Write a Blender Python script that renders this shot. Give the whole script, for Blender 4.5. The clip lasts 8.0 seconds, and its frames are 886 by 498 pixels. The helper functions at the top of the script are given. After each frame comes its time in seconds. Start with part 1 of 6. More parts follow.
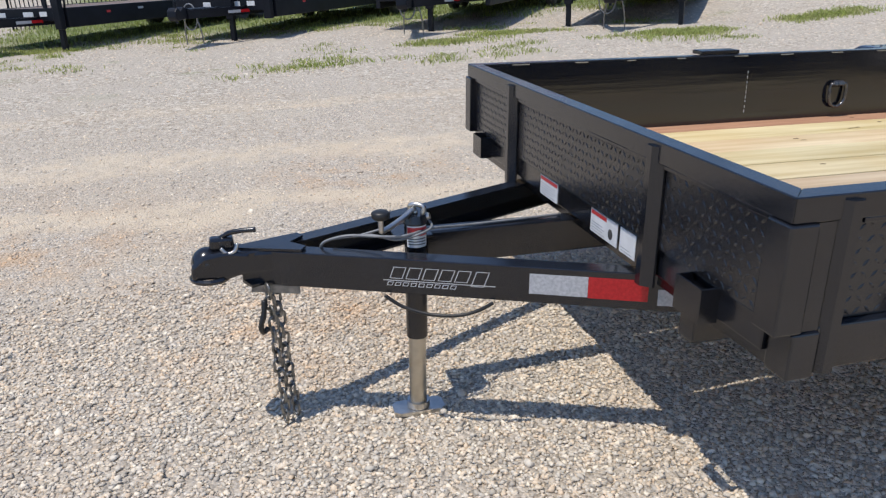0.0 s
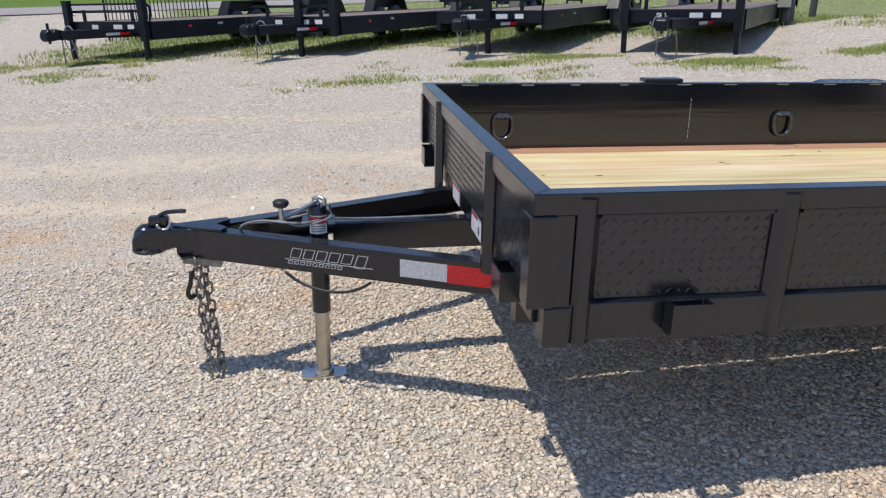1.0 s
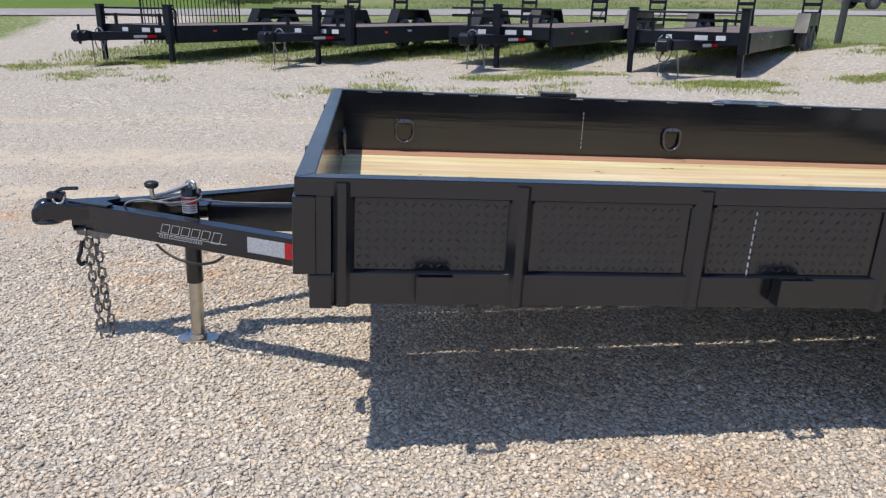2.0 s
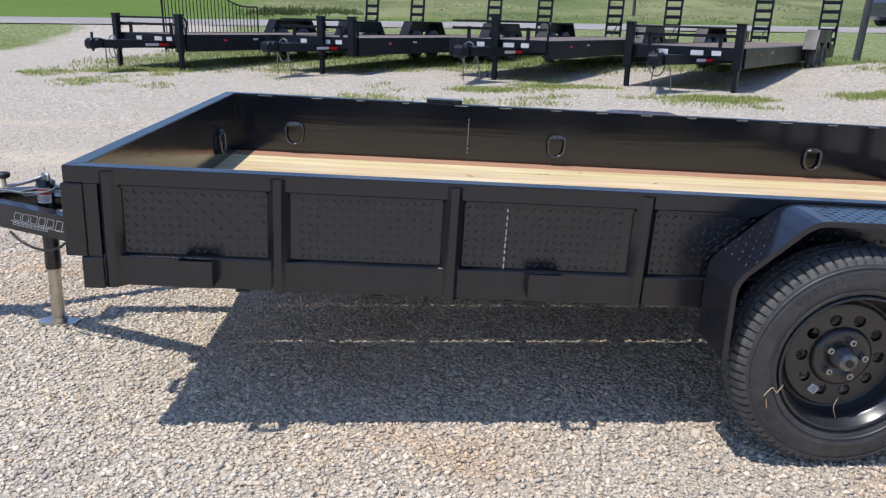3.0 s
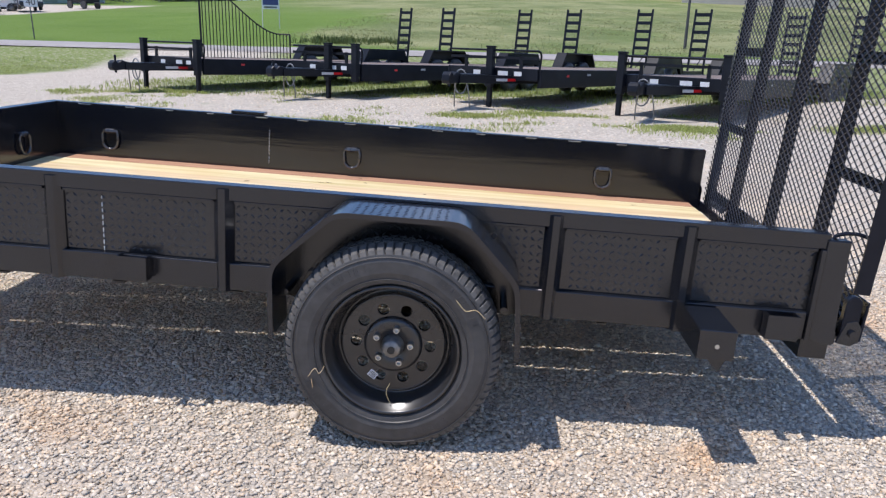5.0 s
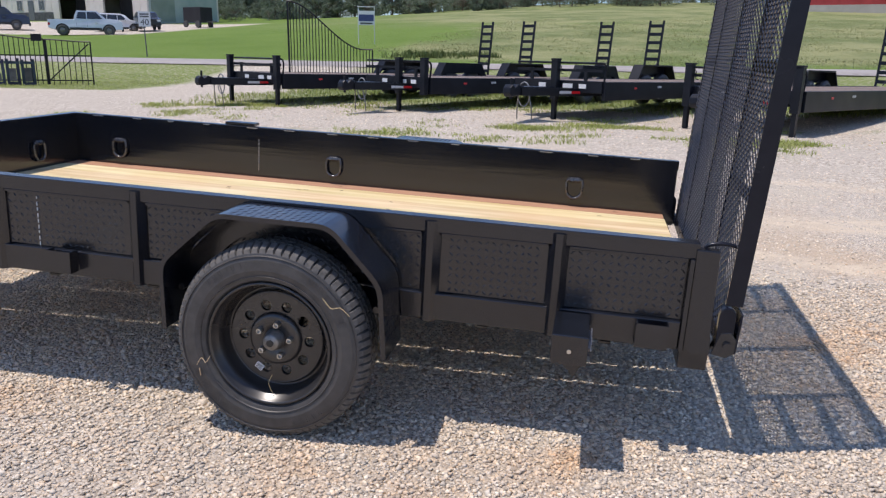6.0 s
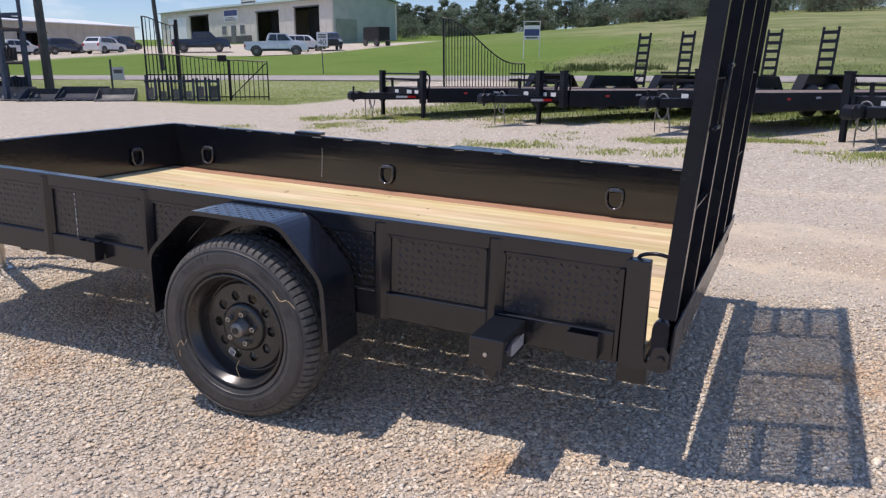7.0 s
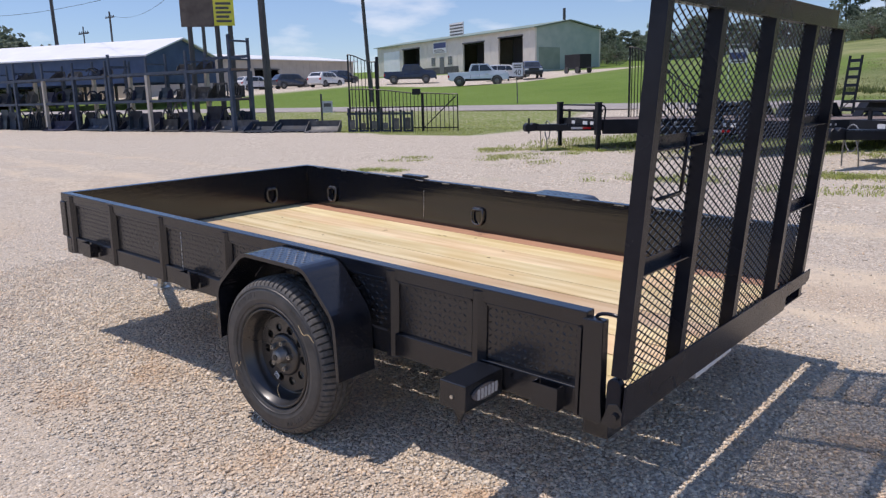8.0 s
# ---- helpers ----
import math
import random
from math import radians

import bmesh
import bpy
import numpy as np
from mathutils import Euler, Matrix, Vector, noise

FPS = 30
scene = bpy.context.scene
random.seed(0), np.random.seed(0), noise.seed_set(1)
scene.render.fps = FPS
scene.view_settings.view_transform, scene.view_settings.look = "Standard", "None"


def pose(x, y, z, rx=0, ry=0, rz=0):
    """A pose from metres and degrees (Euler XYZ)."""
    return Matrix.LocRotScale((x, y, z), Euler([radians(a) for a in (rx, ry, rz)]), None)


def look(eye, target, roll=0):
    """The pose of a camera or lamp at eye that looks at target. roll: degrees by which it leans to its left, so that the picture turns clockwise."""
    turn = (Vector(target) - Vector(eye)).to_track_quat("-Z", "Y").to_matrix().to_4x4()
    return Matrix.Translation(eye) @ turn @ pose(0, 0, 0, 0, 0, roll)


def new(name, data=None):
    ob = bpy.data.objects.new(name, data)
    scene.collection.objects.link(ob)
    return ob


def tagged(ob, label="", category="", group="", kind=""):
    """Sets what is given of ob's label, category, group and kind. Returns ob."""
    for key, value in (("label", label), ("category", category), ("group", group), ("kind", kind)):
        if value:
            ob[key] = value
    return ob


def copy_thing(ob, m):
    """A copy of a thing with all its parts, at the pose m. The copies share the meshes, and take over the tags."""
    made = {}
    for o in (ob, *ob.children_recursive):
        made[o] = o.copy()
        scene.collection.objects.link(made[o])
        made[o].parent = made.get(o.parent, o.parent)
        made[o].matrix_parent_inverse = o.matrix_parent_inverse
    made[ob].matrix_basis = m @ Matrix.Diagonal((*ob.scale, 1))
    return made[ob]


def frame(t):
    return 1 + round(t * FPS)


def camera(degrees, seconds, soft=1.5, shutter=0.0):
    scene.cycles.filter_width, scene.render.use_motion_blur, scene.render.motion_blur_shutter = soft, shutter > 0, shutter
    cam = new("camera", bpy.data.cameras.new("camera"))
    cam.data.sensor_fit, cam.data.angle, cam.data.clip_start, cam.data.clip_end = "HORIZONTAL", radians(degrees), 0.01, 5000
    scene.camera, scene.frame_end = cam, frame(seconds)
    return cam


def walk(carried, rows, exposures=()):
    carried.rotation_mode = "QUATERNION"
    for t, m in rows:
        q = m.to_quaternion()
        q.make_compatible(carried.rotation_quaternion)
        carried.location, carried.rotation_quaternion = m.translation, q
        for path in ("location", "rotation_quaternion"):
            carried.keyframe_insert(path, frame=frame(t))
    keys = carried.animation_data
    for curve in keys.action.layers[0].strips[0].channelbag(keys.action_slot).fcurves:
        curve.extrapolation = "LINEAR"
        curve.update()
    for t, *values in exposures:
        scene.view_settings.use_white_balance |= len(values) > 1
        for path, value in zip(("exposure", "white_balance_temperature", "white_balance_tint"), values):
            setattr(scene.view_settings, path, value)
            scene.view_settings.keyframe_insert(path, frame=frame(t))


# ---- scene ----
cam = camera(60.8, 8.0, soft=1.3)
PATH = [
    (0, (0.901, 0.008, 1.288), (1.356, 1.814, 0.56), -2.8),
    (0.5, (1.139, -0.234, 1.3), (1.49, 1.607, 0.602), -2.1),
    (1, (1.383, -0.466, 1.307), (1.646, 1.4, 0.635), -1.6),
    (1.5, (1.692, -0.702, 1.314), (1.883, 1.179, 0.663), -1.0),
    (1.7, (1.816, -0.786, 1.323), (2.005, 1.098, 0.677), -0.4),
    (2.8, (2.637, -1.05, 1.29), (2.732, 0.85, 0.673), 1.3),
    (3, (2.803, -1.083, 1.305), (2.875, 0.82, 0.696), 0.8),
    (3.5, (3.193, -1.119, 1.309), (3.23, 0.79, 0.712), 1.0),
    (4, (3.566, -1.218, 1.295), (3.563, 0.697, 0.715), 1.1),
    (4.5, (3.954, -1.221, 1.269), (3.907, 0.699, 0.71), 1.4),
    (5, (4.341, -1.284, 1.267), (4.228, 0.639, 0.729), 1.5),
    (5.2, (4.492, -1.315, 1.271), (4.34, 0.608, 0.742), 1.6),
    (6.3, (5.287, -1.302, 1.28), (4.803, 0.572, 0.779), 0.5),
    (6.5, (5.44, -1.286, 1.269), (4.872, 0.566, 0.774), 0.4),
    (7, (5.799, -1.168, 1.265), (5.0, 0.602, 0.788), -0.3),
    (7.5, (6.149, -1.078, 1.318), (5.12, 0.578, 0.872), -0.8),
    (8, (6.53, -0.992, 1.4), (5.278, 0.514, 0.996), -1.5),
]
walk(cam, [(t, look(eye, target, roll)) for t, eye, target, roll in PATH],
     [(0, 0.26, 6600, 10), (1.7, 0.28, 6600, 11), (3.5, 0.44, 6250, 11), (5.0, 0.52, 6300, 14), (6.5, 0.33, 6800, 17), (8.0, 0.24, 6800, 18)])
# ---------------------------------------------------------------- light
SUN_DIR = Vector((-0.30, -0.115, 1.0)).normalized()      # towards the sun
SUN_EL = math.asin(SUN_DIR.z)
SUN_AZ = math.atan2(SUN_DIR.x, SUN_DIR.y)               # from +y towards +x

world = bpy.data.worlds.new("world")
scene.world = world
world.use_nodes = True
wn, wl = world.node_tree.nodes, world.node_tree.links
wn.clear()
sky = wn.new("ShaderNodeTexSky")
sky.sky_type = "NISHITA"
sky.sun_disc = False
sky.sun_elevation, sky.sun_rotation = SUN_EL, SUN_AZ
sky.altitude, sky.air_density, sky.dust_density, sky.ozone_density = 100, 0.75, 0.0, 2.0
tc = wn.new("ShaderNodeTexCoord")
mp = wn.new("ShaderNodeMapping")
mp.inputs["Scale"].default_value = (1.0, 1.0, 3.5)
cl = wn.new("ShaderNodeTexNoise")
cl.inputs["Scale"].default_value, cl.inputs["Detail"].default_value = 5.0, 7.0
cr = wn.new("ShaderNodeValToRGB")
cr.color_ramp.elements[0].position, cr.color_ramp.elements[1].position = 0.55, 0.74
cr.color_ramp.elements[1].color = (0.75, 0.75, 0.75, 1)
mixc = wn.new("ShaderNodeMixRGB")
mixc.inputs["Color2"].default_value = (6.0, 6.2, 6.4, 1)
bg = wn.new("ShaderNodeBackground")
bg.inputs["Strength"].default_value = 0.15
wo = wn.new("ShaderNodeOutputWorld")
wl.new(tc.outputs["Generated"], mp.inputs["Vector"])
wl.new(mp.outputs["Vector"], cl.inputs["Vector"])
wl.new(cl.outputs["Fac"], cr.inputs["Fac"])
wl.new(cr.outputs["Color"], mixc.inputs["Fac"])
tint = wn.new("ShaderNodeMixRGB")
tint.blend_type = "MULTIPLY"
tint.inputs["Fac"].default_value = 1.0
tint.inputs["Color2"].default_value = (0.80, 0.87, 0.96, 1)
sep = wn.new("ShaderNodeSeparateXYZ")
wl.new(tc.outputs["Generated"], sep.inputs[0])
high = wn.new("ShaderNodeMapRange")
for k, w in (("From Min", 0.0), ("From Max", 0.5), ("To Min", 0.60), ("To Max", 1.12)):
    high.inputs[k].default_value = w
wl.new(sep.outputs["Z"], high.inputs["Value"])
dim = wn.new("ShaderNodeVectorMath")
dim.operation = "SCALE"
wl.new(sky.outputs["Color"], dim.inputs[0])
wl.new(high.outputs["Result"], dim.inputs["Scale"])
wl.new(dim.outputs[0], tint.inputs["Color1"])
wl.new(tint.outputs["Color"], mixc.inputs["Color1"])
wl.new(mixc.outputs["Color"], bg.inputs["Color"])
wl.new(bg.outputs["Background"], wo.inputs["Surface"])

sun_data = bpy.data.lights.new("sun", "SUN")
sun_data.energy, sun_data.angle, sun_data.color = 2.95, radians(0.53), (1.0, 0.955, 0.89)
sun = new("sun", sun_data)
sun.matrix_world = look(SUN_DIR * 60, (0, 0, 0))
tagged(sun, kind="structure")

# ---------------------------------------------------------------- materials


def surface(name, c1, c2, scale=8.0, rough=0.6, rough2=None, metal=0.0, bump=0.0, bump_scale=60.0, stretch=(1, 1, 1), spec=0.5, coat=0.0,
            vary=0.0, island=False, c3=None, scale3=1.2, amount3=0.5, bump_dist=0.004):
    """Two colours mixed by fine noise, a third by broad noise, relief, and brightness that varies from piece to piece."""
    m = bpy.data.materials.new(name)
    m.use_nodes = True
    n, l = m.node_tree.nodes, m.node_tree.links
    p = n["Principled BSDF"]
    co = n.new("ShaderNodeTexCoord")
    mpg = n.new("ShaderNodeMapping")
    mpg.inputs["Scale"].default_value = stretch
    l.new(co.outputs["Object"], mpg.inputs["Vector"])
    a = n.new("ShaderNodeTexNoise")
    a.inputs["Scale"].default_value, a.inputs["Detail"].default_value = scale, 6
    l.new(mpg.outputs["Vector"], a.inputs["Vector"])
    ramp = n.new("ShaderNodeValToRGB")
    ramp.color_ramp.elements[0].position, ramp.color_ramp.elements[1].position = 0.32, 0.68
    ramp.color_ramp.elements[0].color, ramp.color_ramp.elements[1].color = (*c1, 1), (*c2, 1)
    l.new(a.outputs["Fac"], ramp.inputs["Fac"])
    col = ramp.outputs["Color"]
    b = n.new("ShaderNodeTexNoise")
    b.inputs["Scale"].default_value, b.inputs["Detail"].default_value = scale3, 4
    l.new(co.outputs["Object"], b.inputs["Vector"])
    if c3:
        r3 = n.new("ShaderNodeMapRange")
        r3.inputs["From Min"].default_value, r3.inputs["From Max"].default_value = 0.45, 0.7
        r3.inputs["To Max"].default_value = amount3
        l.new(b.outputs["Fac"], r3.inputs["Value"])
        mx = n.new("ShaderNodeMixRGB")
        mx.inputs["Color2"].default_value = (*c3, 1)
        l.new(r3.outputs["Result"], mx.inputs["Fac"])
        l.new(col, mx.inputs["Color1"])
        col = mx.outputs["Color"]
    if vary:
        if island:
            rnd = n.new("ShaderNodeNewGeometry").outputs["Random Per Island"]
        else:
            rnd = n.new("ShaderNodeObjectInfo").outputs["Random"]
        rv = n.new("ShaderNodeMapRange")
        rv.inputs["To Min"].default_value, rv.inputs["To Max"].default_value = 1 - vary, 1 + vary
        l.new(rnd, rv.inputs["Value"])
        hsv = n.new("ShaderNodeHueSaturation")
        l.new(rv.outputs["Result"], hsv.inputs["Value"])
        if not island:
            rh = n.new("ShaderNodeMapRange")
            rh.inputs["To Min"].default_value, rh.inputs["To Max"].default_value = 0.5 - 0.09 * vary, 0.5 + 0.09 * vary
            mod = n.new("ShaderNodeMath")
            mod.operation = "PINGPONG"
            mod.inputs[1].default_value = 0.23
            sc4 = n.new("ShaderNodeMath")
            sc4.operation = "MULTIPLY"
            sc4.inputs[1].default_value = 4.3
            l.new(rnd, mod.inputs[0])
            l.new(mod.outputs[0], sc4.inputs[0])
            l.new(sc4.outputs[0], rh.inputs["Value"])
            l.new(rh.outputs["Result"], hsv.inputs["Hue"])
        l.new(col, hsv.inputs["Color"])
        col = hsv.outputs["Color"]
    l.new(col, p.inputs["Base Color"])
    rr = n.new("ShaderNodeMapRange")
    rr.inputs["From Min"].default_value, rr.inputs["From Max"].default_value = 0.3, 0.7
    rr.inputs["To Min"].default_value, rr.inputs["To Max"].default_value = rough, rough if rough2 is None else rough2
    l.new(b.outputs["Fac"], rr.inputs["Value"])
    l.new(rr.outputs["Result"], p.inputs["Roughness"])
    p.inputs["Metallic"].default_value = metal
    p.inputs["Specular IOR Level"].default_value = spec
    p.inputs["Coat Weight"].default_value = coat
    p.inputs["Coat Roughness"].default_value = 0.12
    if bump:
        h = n.new("ShaderNodeTexNoise")
        h.inputs["Scale"].default_value, h.inputs["Detail"].default_value = bump_scale, 5
        l.new(mpg.outputs["Vector"], h.inputs["Vector"])
        bp = n.new("ShaderNodeBump")
        bp.inputs["Strength"].default_value, bp.inputs["Distance"].default_value = bump, bump_dist
        l.new(h.outputs["Fac"], bp.inputs["Height"])
        l.new(bp.outputs["Normal"], p.inputs["Normal"])
    return m


M = {}
M["paint"] = surface("black_paint", (0.0065, 0.0075, 0.0105), (0.010, 0.0115, 0.016), 14, 0.15, 0.24, spec=0.74, bump=0.05, bump_scale=70, c3=(0.010, 0.0105, 0.013), scale3=3.0, amount3=0.3)
M["tread"] = surface("black_tread_paint", (0.009, 0.0095, 0.012), (0.015, 0.0155, 0.018), 20, 0.19, 0.28, spec=0.82, bump=0.05, bump_scale=120, c3=(0.016, 0.0165, 0.018), scale3=4.0, amount3=0.3)
M["inner"] = surface("black_inner_paint", (0.006, 0.0075, 0.012), (0.009, 0.011, 0.016), 10, 0.10, 0.17, spec=0.72, bump=0.10, bump_scale=22, stretch=(0.08, 1, 1.8), c3=(0.022, 0.021, 0.022), scale3=2.0, amount3=0.3)
M["fender"] = surface("glossy_fender_paint", (0.008, 0.009, 0.013), (0.013, 0.014, 0.019), 14, 0.14, 0.22, spec=0.6, coat=0.25, bump=0.05, bump_scale=80)
M["gate"] = surface("gate_paint", (0.008, 0.0095, 0.016), (0.013, 0.0145, 0.022), 14, 0.20, 0.30, spec=0.24, bump=0.06, bump_scale=90, c3=(0.017, 0.019, 0.025), scale3=4.0, amount3=0.3)
M["strand"] = surface("mesh_paint", (0.011, 0.012, 0.016), (0.018, 0.019, 0.023), 40, 0.24, 0.34, spec=0.62)
M["ring"] = surface("worn_ring_paint", (0.022, 0.022, 0.025), (0.060, 0.060, 0.062), 60, 0.14, 0.26, spec=1.0, coat=0.3)
M["pine"] = surface("yellow_pine", (0.56, 0.425, 0.205), (0.84, 0.71, 0.44), 4.0, 0.55, 0.75, bump=0.25, bump_scale=14, stretch=(0.30, 4.2, 4), vary=0.22, c3=(0.64, 0.43, 0.19), scale3=1.6, amount3=0.55)
M["pine_red"] = surface("reddish_pine", (0.42, 0.22, 0.12), (0.56, 0.33, 0.19), 5.0, 0.6, 0.8, bump=0.25, bump_scale=14, stretch=(0.6, 14, 6), vary=0.06)
M["knot"] = surface("wood_knot", (0.07, 0.035, 0.015), (0.16, 0.08, 0.03), 60, 0.7)
M["rubber"] = surface("tyre_rubber", (0.052, 0.049, 0.047), (0.078, 0.074, 0.071), 30, 0.42, 0.58, spec=0.45, bump=0.12, bump_scale=160, c3=(0.085, 0.08, 0.074), scale3=5.0, amount3=0.5)
M["dusty_rubber"] = surface("dusty_tread_rubber", (0.075, 0.072, 0.069), (0.14, 0.134, 0.127), 40, 0.7, 0.85, spec=0.3, bump=0.15, bump_scale=120, c3=(0.13, 0.12, 0.108), scale3=6.0, amount3=0.5)
M["rim"] = surface("black_wheel_paint", (0.020, 0.0185, 0.018), (0.030, 0.028, 0.027), 16, 0.22, 0.34, spec=0.8)
M["zinc"] = surface("zinc_steel", (0.48, 0.47, 0.45), (0.66, 0.64, 0.60), 25, 0.28, 0.42, metal=1.0, bump=0.06, bump_scale=80)
M["steel"] = surface("dull_steel", (0.16, 0.155, 0.15), (0.32, 0.31, 0.29), 40, 0.4, 0.6, metal=0.9, bump=0.2, bump_scale=90)
M["chain"] = surface("galvanised_chain", (0.14, 0.14, 0.135), (0.34, 0.33, 0.31), 60, 0.35, 0.5, metal=0.95)
M["tube"] = surface("jack_tube_zinc", (0.44, 0.40, 0.33), (0.58, 0.54, 0.46), 18, 0.26, 0.4, metal=0.95)
M["cable"] = surface("grey_cable", (0.16, 0.165, 0.17), (0.26, 0.265, 0.27), 40, 0.45)
M["black"] = surface("black_plastic", (0.012, 0.012, 0.012), (0.02, 0.02, 0.02), 30, 0.45)
M["white_tape"] = surface("white_reflective_tape", (0.40, 0.41, 0.43), (0.58, 0.59, 0.61), 130, 0.25, bump=0.15, bump_scale=240)
M["red_tape"] = surface("red_reflective_tape", (0.42, 0.01, 0.015), (0.56, 0.02, 0.025), 130, 0.25, bump=0.15, bump_scale=240)
M["sticker"] = surface("white_sticker", (0.70, 0.70, 0.69), (0.80, 0.80, 0.79), 30, 0.4)
M["sticker_red"] = surface("red_print", (0.55, 0.03, 0.03), (0.62, 0.05, 0.05), 40, 0.4)
M["print"] = surface("dark_print", (0.05, 0.05, 0.05), (0.10, 0.10, 0.10), 60, 0.5)
M["print_grey"] = surface("grey_small_print", (0.34, 0.34, 0.35), (0.46, 0.46, 0.47), 60, 0.5)
M["logo"] = surface("silver_vinyl", (0.40, 0.40, 0.40), (0.52, 0.52, 0.52), 80, 0.4)
# pale colour of the reflection dashes set on the side sheets
M["glint"] = surface("bright_glint", (0.60, 0.60, 0.59), (0.74, 0.74, 0.73), 60, 0.35, 0.5, metal=0.2)
M["lens"] = surface("lamp_lens", (0.10, 0.09, 0.09), (0.20, 0.18, 0.18), 120, 0.12)
M["asphalt"] = surface("asphalt", (0.27, 0.245, 0.23), (0.36, 0.33, 0.31), 3.0, 0.85, 0.95, bump=0.4, bump_scale=60, c3=(0.42, 0.385, 0.36), scale3=0.15, amount3=0.6)
M["stone"] = surface("limestone_gravel", (0.60, 0.54, 0.455), (0.80, 0.73, 0.625), 60, 0.85, 0.95, spec=0.2, bump=0.4, bump_scale=160, c3=(0.54, 0.42, 0.31), scale3=0.9, amount3=0.4)


STAINS = ((2.89, 0.75, 0.40), (6.35, 2.15, 0.70), (4.43, 0.62, 0.36), (5.02, 1.0, 0.30), (1.0, 2.7, 0.50), (1.56, 4.64, 0.70), (-0.4, 3.9, 0.9), (7.2, 3.4, 0.7))


def stain_mask(n, l):
    """How strongly iron has stained the gravel at a place, 0 to 1, with broken edges."""
    pos = n.new("ShaderNodeNewGeometry").outputs["Position"]
    t = n.new("ShaderNodeTexNoise")
    t.inputs["Scale"].default_value, t.inputs["Detail"].default_value = 3.5, 6
    l.new(pos, t.inputs["Vector"])
    total = None
    for x, y, rad in STAINS:
        d = n.new("ShaderNodeVectorMath")
        d.operation = "DISTANCE"
        d.inputs[1].default_value = (x, y, 0.0)
        l.new(pos, d.inputs[0])
        f = n.new("ShaderNodeMapRange")
        f.interpolation_type = "SMOOTHSTEP"
        for k, w in (("From Min", 0.0), ("From Max", 1.5 * rad), ("To Min", 1.0), ("To Max", 0.0)):
            f.inputs[k].default_value = w
        l.new(d.outputs["Value"], f.inputs["Value"])
        if total is None:
            total = f.outputs["Result"]
        else:
            mx = n.new("ShaderNodeMath")
            mx.operation = "MAXIMUM"
            l.new(total, mx.inputs[0])
            l.new(f.outputs["Result"], mx.inputs[1])
            total = mx.outputs[0]
    g = n.new("ShaderNodeMapRange")
    for k, w in (("From Min", 0.44), ("From Max", 0.66), ("To Min", 0.04), ("To Max", 0.75)):
        g.inputs[k].default_value = w
    l.new(t.outputs["Fac"], g.inputs["Value"])
    out = n.new("ShaderNodeMath")
    out.operation = "MULTIPLY"
    l.new(total, out.inputs[0])
    l.new(g.outputs["Result"], out.inputs[1])
    return out.outputs[0]


def pebble_colours(m):
    """Give each loose stone its own tone: grey, cream, tan or rusty."""
    n, l = m.node_tree.nodes, m.node_tree.links
    p = n["Principled BSDF"]
    old = p.inputs["Base Color"].links[0].from_socket
    ramp = n.new("ShaderNodeValToRGB")
    ramp.color_ramp.interpolation = "LINEAR"
    stops = ((0.0, (0.60, 0.58, 0.56)), (0.22, (0.84, 0.83, 0.81)), (0.48, (1.0, 0.98, 0.95)), (0.70, (1.06, 0.98, 0.88)), (0.84, (1.04, 0.90, 0.76)), (0.90, (1.2, 1.15, 1.06)), (1.0, (1.28, 1.25, 1.18)))
    while len(ramp.color_ramp.elements) < len(stops):
        ramp.color_ramp.elements.new(0.5)
    for e, (pos, c) in zip(ramp.color_ramp.elements, stops):
        e.position, e.color = pos, (*c, 1)
    l.new(n.new("ShaderNodeNewGeometry").outputs["Random Per Island"], ramp.inputs["Fac"])
    mx = n.new("ShaderNodeMixRGB")
    mx.blend_type = "MULTIPLY"
    mx.inputs["Fac"].default_value = 1.0
    l.new(old, mx.inputs["Color1"])
    l.new(ramp.outputs["Color"], mx.inputs["Color2"])
    st = n.new("ShaderNodeMixRGB")
    st.blend_type = "MULTIPLY"
    st.inputs["Color2"].default_value = (1.0, 0.74, 0.52, 1)
    l.new(stain_mask(n, l), st.inputs["Fac"])
    l.new(mx.outputs["Color"], st.inputs["Color1"])
    l.new(st.outputs["Color"], p.inputs["Base Color"])


pebble_colours(M["stone"])
M["weed"] = surface("field_weeds", (0.10, 0.14, 0.045), (0.19, 0.22, 0.085), 0.8, 0.7, 0.8, vary=0.3, island=True, spec=0.2)
M["hillgrass"] = surface("tall_hill_grass", (0.26, 0.29, 0.12), (0.38, 0.38, 0.19), 0.4, 0.7, 0.8, vary=0.35, island=True, spec=0.2)
M["blade"] = surface("weed_green", (0.30, 0.37, 0.085), (0.47, 0.48, 0.19), 3, 0.6, 0.7, vary=0.4, island=True, spec=0.3)
# leaf green paled and greyed: the haze of distance is in the colour
M["leaf"] = surface("hazed_tree_leaves", (0.13, 0.17, 0.115), (0.195, 0.235, 0.165), 1.2, 0.6, 0.7, vary=0.35, island=True, spec=0.3)
M["bark"] = surface("bark", (0.09, 0.07, 0.05), (0.17, 0.13, 0.10), 12, 0.9, bump=0.5, bump_scale=20)
M["deckwood"] = surface("weathered_deck", (0.145, 0.105, 0.085), (0.24, 0.185, 0.155), 6, 0.8, 0.9, stretch=(0.5, 6, 3), vary=0.15)
M["far_black"] = surface("dark_trailer_paint", (0.006, 0.007, 0.011), (0.011, 0.013, 0.019), 4, 0.30, 0.45, spec=0.22)
M["pole"] = surface("weathered_pole_wood", (0.055, 0.056, 0.058), (0.10, 0.098, 0.094), 8, 0.9, stretch=(3, 3, 0.4), bump=0.3, bump_scale=20)
